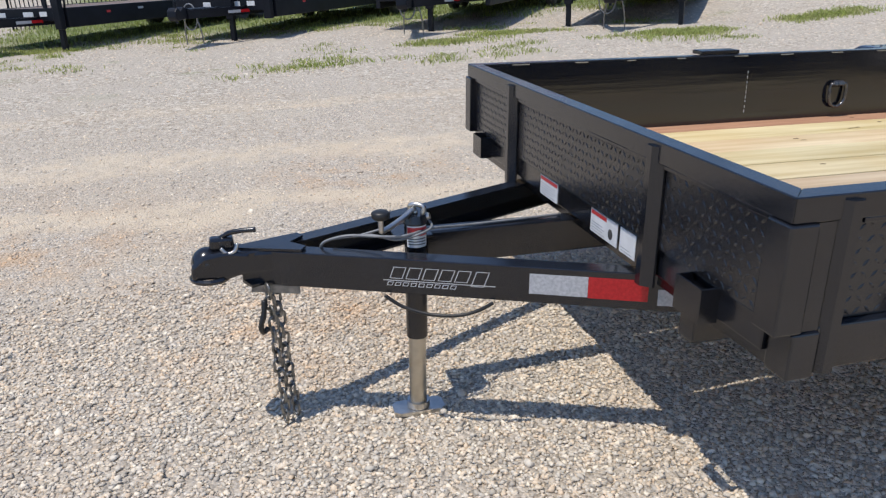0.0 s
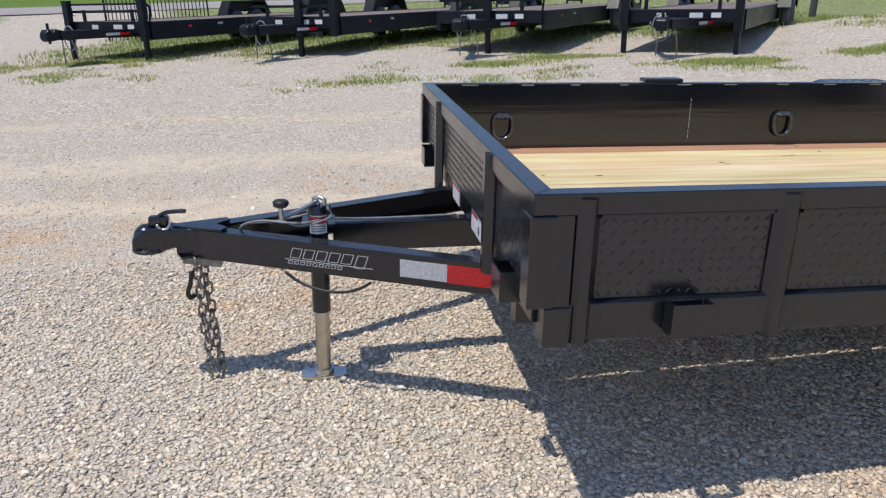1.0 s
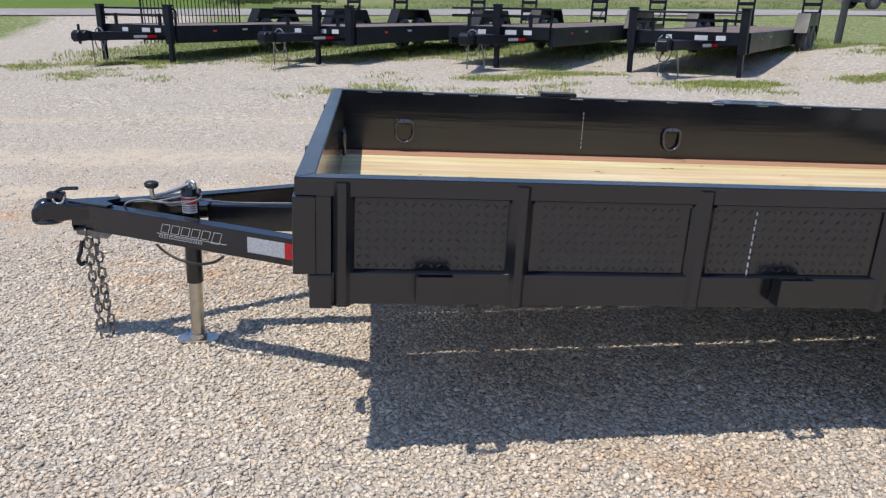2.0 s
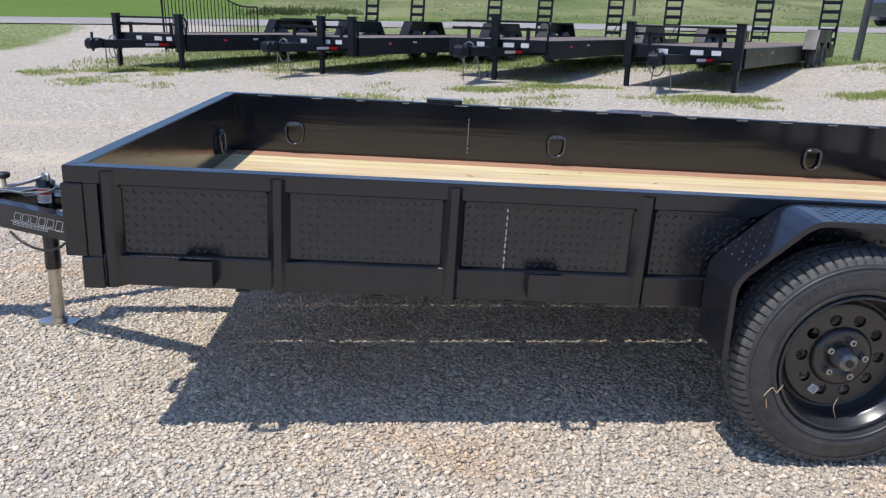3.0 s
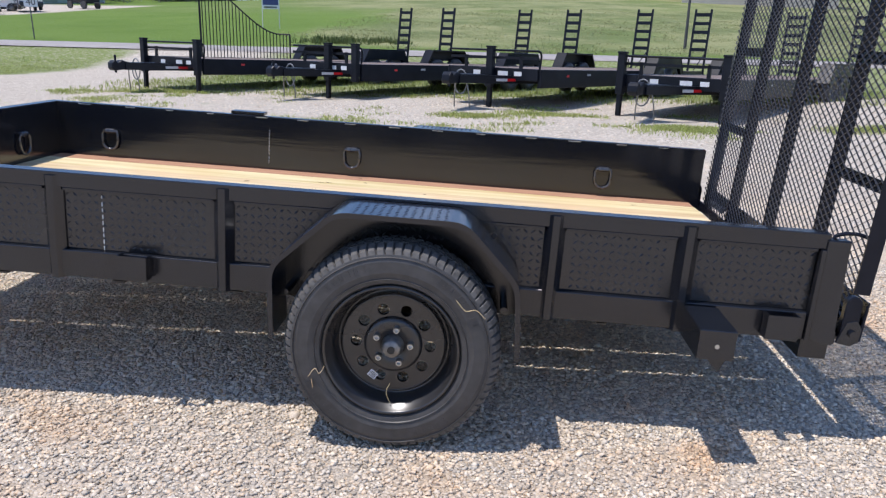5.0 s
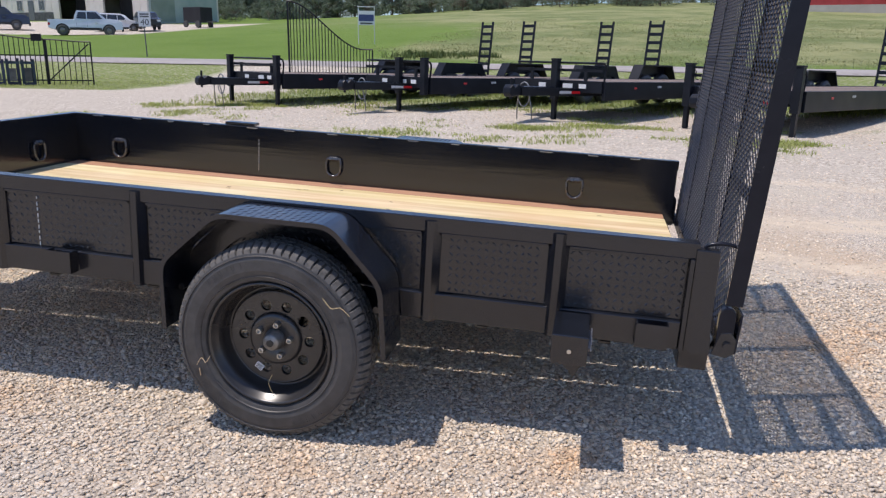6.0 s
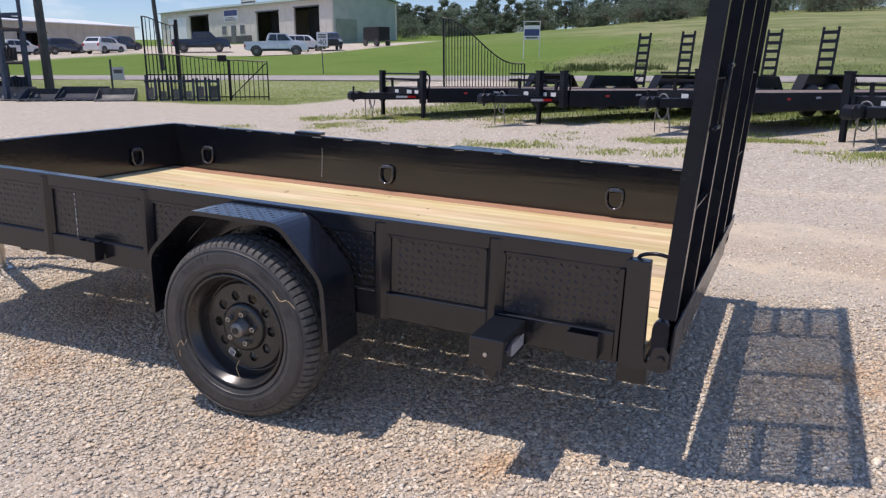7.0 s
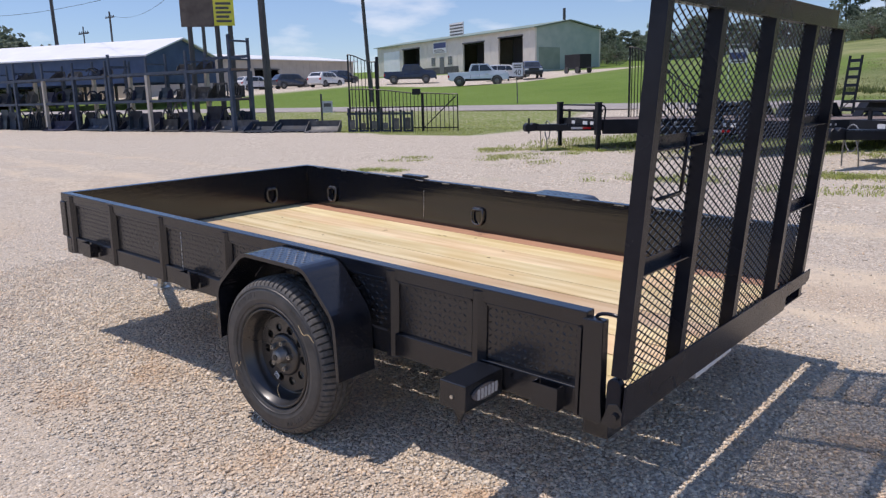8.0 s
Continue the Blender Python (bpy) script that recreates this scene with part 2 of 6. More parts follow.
M["wall_cream"] = surface("cream_metal_siding", (0.60, 0.56, 0.49), (0.68, 0.64, 0.57), 1.2, 0.6, c3=(0.52, 0.48, 0.42), scale3=0.3, amount3=0.3)
M["wall_tan"] = surface("tan_metal_siding", (0.42, 0.38, 0.33), (0.50, 0.46, 0.40), 1.0, 0.6, c3=(0.36, 0.33, 0.29), scale3=0.2, amount3=0.3)
M["roof_green"] = surface("green_metal_roof", (0.16, 0.22, 0.17), (0.22, 0.28, 0.22), 0.8, 0.4, 0.6)
M["roof_white"] = surface("white_metal_roof", (0.74, 0.75, 0.76), (0.80, 0.81, 0.82), 0.8, 0.35, 0.5)
M["gable_green"] = surface("green_siding", (0.28, 0.36, 0.32), (0.36, 0.43, 0.38), 0.8, 0.6)
M["blue_steel"] = surface("dark_blue_siding", (0.02, 0.05, 0.12), (0.035, 0.075, 0.17), 0.8, 0.4, 0.6)
M["red_barn"] = surface("red_barn_siding", (0.34, 0.03, 0.03), (0.44, 0.05, 0.05), 0.8, 0.6)
M["dark"] = surface("dark_interior", (0.01, 0.01, 0.012), (0.02, 0.02, 0.022), 1, 0.8)
M["glass"] = surface("dark_window_glass", (0.02, 0.025, 0.03), (0.035, 0.04, 0.045), 2, 0.08, 0.14, spec=0.8)
M["car_silver"] = surface("silver_car_paint", (0.62, 0.63, 0.64), (0.70, 0.71, 0.72), 2, 0.22, metal=0.3, coat=0.6)
M["car_grey"] = surface("dark_grey_car_paint", (0.06, 0.07, 0.09), (0.09, 0.10, 0.12), 2, 0.2, metal=0.4, coat=0.7)
M["car_blue"] = surface("dark_blue_car_paint", (0.012, 0.02, 0.045), (0.02, 0.03, 0.06), 2, 0.25, coat=0.6)
M["car_white"] = surface("white_car_paint", (0.74, 0.74, 0.74), (0.80, 0.80, 0.80), 2, 0.25, coat=0.6)
M["yellow"] = surface("yellow_sign", (0.62, 0.60, 0.04), (0.72, 0.68, 0.08), 3, 0.5)
M["brown"] = surface("brown_sign_board", (0.09, 0.07, 0.06), (0.15, 0.12, 0.10), 3, 0.7)
# dark equipment, its blacks lifted towards blue to paint in distant haze
M["junk"] = surface("hazed_blue_equipment", (0.014, 0.020, 0.036), (0.050, 0.064, 0.095), 2.0, 0.5, 0.7, vary=0.5, spec=0.3)
M["rack_blue"] = surface("faded_blue_rack_paint", (0.030, 0.045, 0.075), (0.060, 0.080, 0.115), 3.0, 0.5, 0.7, spec=0.4)
M["rust"] = surface("worn_grey_steel", (0.05, 0.05, 0.052), (0.15, 0.145, 0.14), 3.0, 0.5, 0.7, vary=0.4)
M["blue_print"] = surface("blue_sign_print", (0.03, 0.05, 0.16), (0.05, 0.07, 0.20), 8, 0.5)




def leafy(m, share=0.45):
    """Let part of the light through a leaf or blade."""
    n, l = m.node_tree.nodes, m.node_tree.links
    p, out = n["Principled BSDF"], n["Material Output"]
    tr, mx = n.new("ShaderNodeBsdfTranslucent"), n.new("ShaderNodeMixShader")
    mx.inputs["Fac"].default_value = share
    l.new(p.inputs["Base Color"].links[0].from_socket, tr.inputs["Color"])
    l.new(p.outputs["BSDF"], mx.inputs[1])
    l.new(tr.outputs["BSDF"], mx.inputs[2])
    l.new(mx.outputs["Shader"], out.inputs["Surface"])


for kind in ("weed", "hillgrass", "blade", "leaf"):
    leafy(M[kind])

# ---------------------------------------------------------------- mesh helpers
def part(name, bm, material, parent=None, label="", smooth=False, bevel=0.0, m=None):
    """Link a bmesh as one mesh object, under a thing or a part."""
    if bevel:
        bmesh.ops.bevel(bm, geom=list(bm.edges), offset=bevel, segments=2, affect="EDGES", profile=0.5)
    if smooth:
        for f in bm.faces:
            f.smooth = True
    me = bpy.data.meshes.new(name)
    bm.to_mesh(me)
    bm.free()
    me.materials.append(material)
    return shared(name, me, parent, label, m)


def shared(name, me, parent=None, label="", m=None):
    ob = new(name, me)
    if parent:
        ob.parent = parent
    if m is not None:
        ob.matrix_basis = m
    if label:
        ob["label"] = label
    return ob


def empty(name, m=None):
    ob = new(name)
    if m is not None:
        ob.matrix_basis = m
    return ob


def bx(bm, x0, x1, y0, y1, z0, z1, m=None):
    vs = [bm.verts.new((x, y, z)) for x in (x0, x1) for y in (y0, y1) for z in (z0, z1)]
    if m is not None:
        for v in vs:
            v.co = m @ v.co
    for q in ((0, 1, 3, 2), (4, 6, 7, 5), (0, 4, 5, 1), (2, 3, 7, 6), (0, 2, 6, 4), (1, 5, 7, 3)):
        bm.faces.new([vs[i] for i in q])
    return bm


def box(*a):
    return bx(bmesh.new(), *a)


def prism(bm, pts, axis, a, b):
    """A closed outline of (p, q) points pushed out from a to b along an axis (0, 1 or 2)."""
    def at(p, q, r):
        return ((r, p, q), (p, r, q), (p, q, r))[axis]
    lo = [bm.verts.new(at(p, q, a)) for p, q in pts]
    hi = [bm.verts.new(at(p, q, b)) for p, q in pts]
    k = len(pts)
    for i in range(k):
        bm.faces.new((lo[i], lo[(i + 1) % k], hi[(i + 1) % k], hi[i]))
    bm.faces.new(lo[::-1])
    bm.faces.new(hi)
    bmesh.ops.recalc_face_normals(bm, faces=bm.faces)
    return bm


def cyl(bm, p, q, r, r2=None, seg=16):
    p, q = Vector(p), Vector(q)
    d = q - p
    m = Matrix.Translation((p + q) / 2) @ d.to_track_quat("Z", "Y").to_matrix().to_4x4()
    bmesh.ops.create_cone(bm, cap_ends=True, segments=seg, radius1=r, radius2=r if r2 is None else r2, depth=d.length, matrix=m)
    return bm


def tube(bm, pts, r, seg=8, closed=False):
    """A round bar bent along points."""
    pts = [Vector(p) for p in pts]
    k = len(pts)
    rings = []
    up = Vector((0.13, 0.21, 0.97))
    for i, p in enumerate(pts):
        if closed:
            d = pts[(i + 1) % k] - pts[i - 1]
        else:
            d = pts[min(i + 1, k - 1)] - pts[max(i - 1, 0)]
        d.normalize()
        a = d.cross(up)
        if a.length < 1e-3:
            a = d.cross(Vector((1, 0, 0)))
        a.normalize()
        b = d.cross(a)
        rings.append([bm.verts.new(p + r * (math.cos(t) * a + math.sin(t) * b)) for t in [2 * math.pi * j / seg for j in range(seg)]])
    for i in range(k if closed else k - 1):
        r0, r1 = rings[i], rings[(i + 1) % k]
        for j in range(seg):
            bm.faces.new((r0[j], r0[(j + 1) % seg], r1[(j + 1) % seg], r1[j]))
    if not closed:
        bm.faces.new(rings[0][::-1])
        bm.faces.new(rings[-1])
    return bm


def spline(pts, n=8):
    """Catmull-Rom through points."""
    pts = [Vector(p) for p in pts]
    out = []
    for i in range(len(pts) - 1):
        p0, p1, p2, p3 = pts[max(i - 1, 0)], pts[i], pts[i + 1], pts[min(i + 2, len(pts) - 1)]
        for k in range(n):
            t = k / n
            out.append(0.5 * ((2 * p1) + (p2 - p0) * t + (2 * p0 - 5 * p1 + 4 * p2 - p3) * t * t + (3 * p1 - p0 - 3 * p2 + p3) * t ** 3))
    out.append(pts[-1])
    return out


def revolve(bm, prof, seg=64, axis=1, closed=False, shape=None):
    """Turn (radius, along) points round an axis; shape(i, j, r, a) may alter a point."""
    rings = []
    for i in range(seg):
        t = 2 * math.pi * i / seg
        ring = []
        for j, (r, a) in enumerate(prof):
            if shape:
                r, a = shape(i, j, r, a)
            c, s = r * math.cos(t), r * math.sin(t)
            ring.append(bm.verts.new(((a, c, s), (c, a, s), (c, s, a))[axis]))
        rings.append(ring)
    n = len(prof)
    for i in range(seg):
        r0, r1 = rings[i], rings[(i + 1) % seg]
        for j in range(n if closed else n - 1):
            bm.faces.new((r0[j], r1[j], r1[(j + 1) % n], r0[(j + 1) % n]))
    bmesh.ops.recalc_face_normals(bm, faces=bm.faces)
    return bm


def soup(name, verts, faces, material, parent=None, label="", smooth=False):
    me = bpy.data.meshes.new(name)
    me.from_pydata(verts, [], faces)
    me.update()
    if smooth:
        me.polygons.foreach_set("use_smooth", [True] * len(me.polygons))
    me.materials.append(material)
    return shared(name, me, parent, label)
# ---------------------------------------------------------------- ground
ROAD_TURN = radians(3)
ROAD_C, ROAD_S = math.cos(ROAD_TURN), math.sin(ROAD_TURN)


def ss(t):
    t = min(1.0, max(0.0, t))
    return t * t * (3 - 2 * t)


def past_road(x, y):
    """Metres beyond the road's middle line."""
    return -(x + 8.7) * ROAD_S + (y - 31.0) * ROAD_C


def ground_z(x, y):
    q = past_road(x, y)
    z = 0.65 * ss((q + 7.8) / 4.6)
    if q > 4:
        slope = 0.053 + 0.033 * ss((x + 60) / 70)
        z += 0.5 * ss((-x - 42) / 16) * ss((q - 4) / 12)      # raised lot by the warehouse
        z += slope * min(q - 4, 110) + 0.35 * ss((q - 8) / 30) * noise.noise(Vector((x * 0.03, y * 0.03, 0.3)))
    elif math.hypot(x - 3, y - 2) > 6:
        z += 0.05 * ss((math.hypot(x - 3, y - 2) - 6) / 6) * noise.noise(Vector((x * 0.35, y * 0.35, 1.7)))
    if x > 9 and y > 8:                       # low bank of pale rubble beyond the parked trailers
        z += 0.45 * math.exp(-((x - 13.5) / 2.4) ** 2 - ((y - 13.5) / 3.0) ** 2)
    return z


def steps(*stretches):
    out = []
    for a, b, d in stretches:
        k = max(1, round((b - a) / d))
        out += [a + (b - a) * i / k for i in range(k)]
    return out + [stretches[-1][1]]


gx = steps((-900, -200, 50), (-200, -60, 8), (-60, -16, 2), (-16, 24, 0.5), (24, 80, 3), (80, 200, 10), (200, 900, 50))
gy = steps((-900, -60, 60), (-60, -8, 4), (-8, 24, 0.5), (24, 60, 1.0), (60, 200, 5), (200, 1400, 60))
verts = [(x, y, ground_z(x, y)) for y in gy for x in gx]
nx = len(gx)
faces = [(j * nx + i, j * nx + i + 1, (j + 1) * nx + i + 1, (j + 1) * nx + i) for j in range(len(gy) - 1) for i in range(nx - 1)]


def ground_material():
    m = bpy.data.materials.new("gravel_and_grass")
    m.use_nodes = True
    n, l = m.node_tree.nodes, m.node_tree.links
    p = n["Principled BSDF"]
    pos = n.new("ShaderNodeNewGeometry").outputs["Position"]

    def tex(scale, detail=5, rough=0.55):
        t = n.new("ShaderNodeTexNoise")
        t.inputs["Scale"].default_value, t.inputs["Detail"].default_value, t.inputs["Roughness"].default_value = scale, detail, rough
        l.new(pos, t.inputs["Vector"])
        return t.outputs["Fac"]

    def rng(v, a, b, lo=0.0, hi=1.0):
        t = n.new("ShaderNodeMapRange")
        t.interpolation_type = "SMOOTHSTEP"
        for k, w in (("From Min", a), ("From Max", b), ("To Min", lo), ("To Max", hi)):
            t.inputs[k].default_value = w
        l.new(v, t.inputs["Value"])
        return t.outputs["Result"]

    def mth(op, a, b):
        t = n.new("ShaderNodeMath")
        t.operation = op
        for i, w in enumerate((a, b)):
            if isinstance(w, (int, float)):
                t.inputs[i].default_value = w
            else:
                l.new(w, t.inputs[i])
        return t.outputs[0]

    def mix(f, a, b):
        t = n.new("ShaderNodeMixRGB")
        for k, w in (("Fac", f), ("Color1", a), ("Color2", b)):
            if isinstance(w, tuple):
                t.inputs[k].default_value = (*w, 1)
            else:
                l.new(w, t.inputs[k])
        return t.outputs["Color"]

    sep = n.new("ShaderNodeSeparateXYZ")
    l.new(pos, sep.inputs[0])
    px, py = sep.outputs["X"], sep.outputs["Y"]
    q = mth("ADD", mth("MULTIPLY", mth("ADD", px, 8.7), -ROAD_S), mth("MULTIPLY", mth("ADD", py, -31.0), ROAD_C))
    # gravel: cells of single stones over broad sandy and pale stretches
    vor = n.new("ShaderNodeTexVoronoi")
    vor.inputs["Scale"].default_value = 88
    l.new(pos, vor.inputs["Vector"])
    cell = n.new("ShaderNodeSeparateColor")
    l.new(vor.outputs["Color"], cell.inputs[0])
    ramp = n.new("ShaderNodeValToRGB")
    stops = ((0.0, (0.27, 0.24, 0.205)), (0.25, (0.45, 0.395, 0.33)), (0.55, (0.59, 0.52, 0.435)), (0.75, (0.62, 0.53, 0.42)), (0.88, (0.57, 0.45, 0.33)), (1.0, (0.88, 0.825, 0.73)))
    while len(ramp.color_ramp.elements) < len(stops):
        ramp.color_ramp.elements.new(0.5)
    for e, (at, c) in zip(ramp.color_ramp.elements, stops):
        e.position, e.color = at, (*c, 1)
    l.new(cell.outputs[0], ramp.inputs["Fac"])
    stone = ramp.outputs["Color"]
    dust = mix(tex(3.0), (0.50, 0.42, 0.325), (0.64, 0.56, 0.45))
    gravel = mix(rng(tex(0.55, 7), 0.38, 0.66, 0.05, 0.5), stone, dust)
    gravel = mix(rng(tex(0.35, 3), 0.50, 0.70, 0, 0.55), gravel, (0.57, 0.43, 0.29))
    gravel = mix(rng(tex(0.8, 6), 0.52, 0.68, 0, 0.45), gravel, (0.62, 0.545, 0.425))
    gravel = mix(stain_mask(n, l), gravel, (0.58, 0.41, 0.26))
    pale = mix(rng(py, 6.0, 10.0, 0, 0.6), gravel, mix(tex(2.0), (0.50, 0.435, 0.355), (0.67, 0.61, 0.52)))
    # crushed rubble: pale chunks among tan fines, coarser away from the trailer
    big = n.new("ShaderNodeTexVoronoi")
    big.inputs["Scale"].default_value = 30
    l.new(pos, big.inputs["Vector"])
    bigc = n.new("ShaderNodeSeparateColor")
    l.new(big.outputs["Color"], bigc.inputs[0])
    chunk = n.new("ShaderNodeValToRGB")
    for e, (at, c) in zip(chunk.color_ramp.elements, ((0.0, (0.37, 0.31, 0.24)), (1.0, (0.84, 0.78, 0.68)))):
        e.position, e.color = at, (*c, 1)
    e = chunk.color_ramp.elements.new(0.55)
    e.color = (0.54, 0.465, 0.37, 1)
    l.new(bigc.outputs[0], chunk.inputs["Fac"])
    # compacted dusty wheel tracks running past the tongue, with broken edges
    wander = mth("ADD", mth("MULTIPLY", px, 0.10), mth("MULTIPLY", mth("ADD", tex(0.7, 6, 0.65), -0.5), 1.5))
    for at, wide in ((5.60, 0.42), (4.35, 0.30), (7.6, 0.35)):
        off = mth("ABSOLUTE", mth("ADD", mth("ADD", py, wander), -at), 0.0)
        worn = mth("MULTIPLY", rng(off, wide * 0.3, wide, 0.95, 0.0), rng(tex(5.0, 5, 0.7), 0.35, 0.60, 0.25, 1.0))
        pale = mix(worn, pale, mix(tex(1.1, 4), (0.66, 0.53, 0.375), (0.74, 0.635, 0.49)))
    away = mth("MAXIMUM", rng(py, 3.5, 9.0), rng(px, -1.0, -6.0, 0, 0.8))
    pale = mix(mth("MULTIPLY", away, rng(tex(0.9, 4), 0.36, 0.60, 0.15, 0.8)), pale, chunk.outputs["Color"])
    # grass: mown verge and field past the lot's edge, patches among the parked trailers
    g_field = mix(tex(0.22, 6), (0.105, 0.180, 0.030), (0.185, 0.265, 0.062))
    g_dry = mix(rng(tex(0.16, 9, 0.72), 0.38, 0.62), (0.16, 0.195, 0.075), (0.30, 0.305, 0.145))
    wobx = mth("MULTIPLY", mth("ADD", tex(0.15, 4), -0.5), 12.0)
    hill = mth("MAXIMUM", mth("MULTIPLY", rng(q, 30, 50), rng(px, -40, -8)), mth("MULTIPLY", rng(q, 4, 7), rng(mth("ADD", px, wobx), -7, -3)))
    g_far = mix(mth("MULTIPLY", hill, rng(tex(0.06, 4), 0.2, 0.5)), g_field, g_dry)
    g_near = mix(tex(1.6, 6), (0.14, 0.21, 0.045), (0.27, 0.30, 0.11))
    wob = mth("MULTIPLY", mth("ADD", tex(0.5, 4), -0.5), 6.0)
    drive = mth("MULTIPLY", rng(px, -9.6, -8.4), rng(px, -3.6, -2.2, 1, 0))
    verge = mth("MULTIPLY", rng(mth("ADD", q, wob), -9.0, -7.5), mth("SUBTRACT", 1.0, mth("MULTIPLY", drive, rng(q, -3.0, 3.0, 1, 0))))
    behind = mth("MULTIPLY", mth("MULTIPLY", rng(mth("ADD", py, wob), 15.5, 17.5), rng(px, -4.5, -3.0)), 1.0)
    patch = mth("MULTIPLY", mth("MULTIPLY", rng(py, 7.5, 10.5), rng(py, 17, 24, 1, 0.8)), mth("MULTIPLY", rng(px, -5.5, -2), rng(tex(0.75, 5, 0.65), 0.58, 0.72, 0, 0.5)))
    island = mth("MULTIPLY", rng(mth("ADD", py, mth("MULTIPLY", wob, 0.15)), 18.6, 19.3), mth("MULTIPLY", rng(mth("ADD", px, mth("MULTIPLY", wob, 0.3)), -9.4, -8.6, 1, 0), rng(q, -5, -3, 1, 0)))
    yard = mth("MAXIMUM", mth("MULTIPLY", rng(px, -52, -56), rng(mth("ADD", py, wob), 40, 42)), mth("MULTIPLY", rng(px, -33, -35), rng(mth("ADD", py, mth("MULTIPLY", wob, 0.3)), 57.0, 58.5)))
    verge = mth("MULTIPLY", verge, mth("SUBTRACT", 1.0, mth("MULTIPLY", yard, rng(py, 84, 90, 1, 0))))
    mask = mth("MAXIMUM", mth("MAXIMUM", verge, behind), mth("MAXIMUM", patch, island))
    fine = mth("MAXIMUM", rng(tex(9, 3), 0.3, 0.6, 0.55, 1.0), rng(q, -4, 1))
    col = mix(mth("MULTIPLY", mask, fine), pale, mix(rng(q, -3, 4), g_near, g_far))
    l.new(col, p.inputs["Base Color"])
    p.inputs["Roughness"].default_value = 0.95
    p.inputs["Specular IOR Level"].default_value = 0.15
    rel = mth("ADD", mth("ADD", mth("MULTIPLY", vor.outputs["Distance"], -1.0), mth("MULTIPLY", tex(12), 0.9)), mth("MULTIPLY", mth("MULTIPLY", big.outputs["Distance"], away), -2.2))
    bp = n.new("ShaderNodeBump")
    bp.inputs["Strength"].default_value, bp.inputs["Distance"].default_value = 0.9, 0.012
    l.new(rel, bp.inputs["Height"])
    l.new(bp.outputs["Normal"], p.inputs["Normal"])
    return m


M["ground"] = ground_material()
tagged(soup("ground", verts, faces, M["ground"], smooth=True), "pale limestone gravel lot with weeds, giving way to grass", "ground", kind="structure")

# loose gravel round the trailer, as real stones
bm = bmesh.new()
bmesh.ops.create_icosphere(bm, subdivisions=1, radius=1.0)
ico_v = np.array([v.co[:] for v in bm.verts])
ico_f = np.array([[v.index for v in f.verts] for f in bm.faces])
bm.free()


def stones(name, x0, x1, y0, y1, count, size, seed, label, keep=None, ico_v=ico_v, ico_f=ico_f, bed=0.0):
    r = np.random.RandomState(seed)
    px, py = r.uniform(x0, x1, count), r.uniform(y0, y1, count)
    if keep is not None:
        k = keep(px, py)
        px, py = px[k], py[k]
        count = len(px)
    s = size * np.exp(r.normal(0, 0.24, count))
    shape = ico_v[None] * (1 + r.uniform(-0.30, 0.35, (count, len(ico_v), 1))) + r.uniform(-0.22, 0.22, (count, len(ico_v), 3))
    shape = shape * np.stack([s, s * r.uniform(0.6, 0.95, count), s * r.uniform(0.34, 0.58, count)], 1)[:, None, :]
    a, b = r.uniform(0, 6.283, count), r.normal(0, 0.35, count)
    ca, sa, cb, sb = np.cos(a), np.sin(a), np.cos(b), np.sin(b)
    x, y, z = shape[..., 0], shape[..., 1], shape[..., 2]
    x, z = cb[:, None] * x + sb[:, None] * z, -sb[:, None] * x + cb[:, None] * z
    x, y = ca[:, None] * x - sa[:, None] * y, sa[:, None] * x + ca[:, None] * y
    zz = np.array([ground_z(i, j) for i, j in zip(px, py)])
    co = np.stack([x + px[:, None], y + py[:, None], z + (zz + s * (r.uniform(-0.05, 0.28, count) - bed))[:, None]], -1).reshape(-1, 3)
    fc = (ico_f[None] + (np.arange(count) * len(ico_v))[:, None, None]).reshape(-1, 3)
    me = bpy.data.meshes.new(name)
    me.vertices.add(len(co))
    me.vertices.foreach_set("co", co.ravel())
    me.loops.add(len(fc) * 3)
    me.loops.foreach_set("vertex_index", fc.ravel())
    me.polygons.add(len(fc))
    me.polygons.foreach_set("loop_start", np.arange(len(fc)) * 3)
    me.update(calc_edges=True)
    me.materials.append(M["stone"])
    return tagged(shared(name, me), label, "gravel", kind="stuff")


octa = np.array([(1, 0, 0), (-1, 0, 0), (0, 1, 0), (0, -1, 0), (0, 0, 1), (0, 0, -1)], float)
octa_f = np.array([(0, 2, 4), (2, 1, 4), (1, 3, 4), (3, 0, 4), (2, 0, 5), (1, 2, 5), (3, 1, 5), (0, 3, 5)])


def thinning(px, py):
    """Leave fewer stones the farther they lie from the trailer."""
    d = np.hypot(np.maximum(0, np.abs(px - 3.2) - 3.7), np.maximum(0, np.abs(py - 1.775) - 1.525))
    clear = 1 - 0.75 * np.exp(-((py + 0.1 * px - 5.6) / 0.4) ** 2) - 0.6 * np.exp(-((py + 0.1 * px - 4.35) / 0.3) ** 2)
    return np.random.RandomState(8).rand(len(px)) < np.exp(-d / 2.6) * (d > 0.001) * clear


def feathered(px, py):
    """Thin the dense stones towards the edges of their patch."""
    d = np.minimum(np.minimum(px + 0.5, 6.9 - px), np.minimum(py - 0.25, 3.3 - py))
    return np.random.RandomState(28).rand(len(px)) < 0.24 + 0.76 * np.clip(d / 0.45, 0, 1)


stones("loose_gravel", -0.5, 6.9, 0.25, 3.3, 145000, 0.0097, 3, "loose pale crushed limestone round the trailer", feathered, octa, octa_f)
stones("outer_gravel", -5, 12, -1.5, 10, 300000, 0.0097, 6, "pale limestone gravel thinning out over the lot", thinning, octa, octa_f, 0.18)


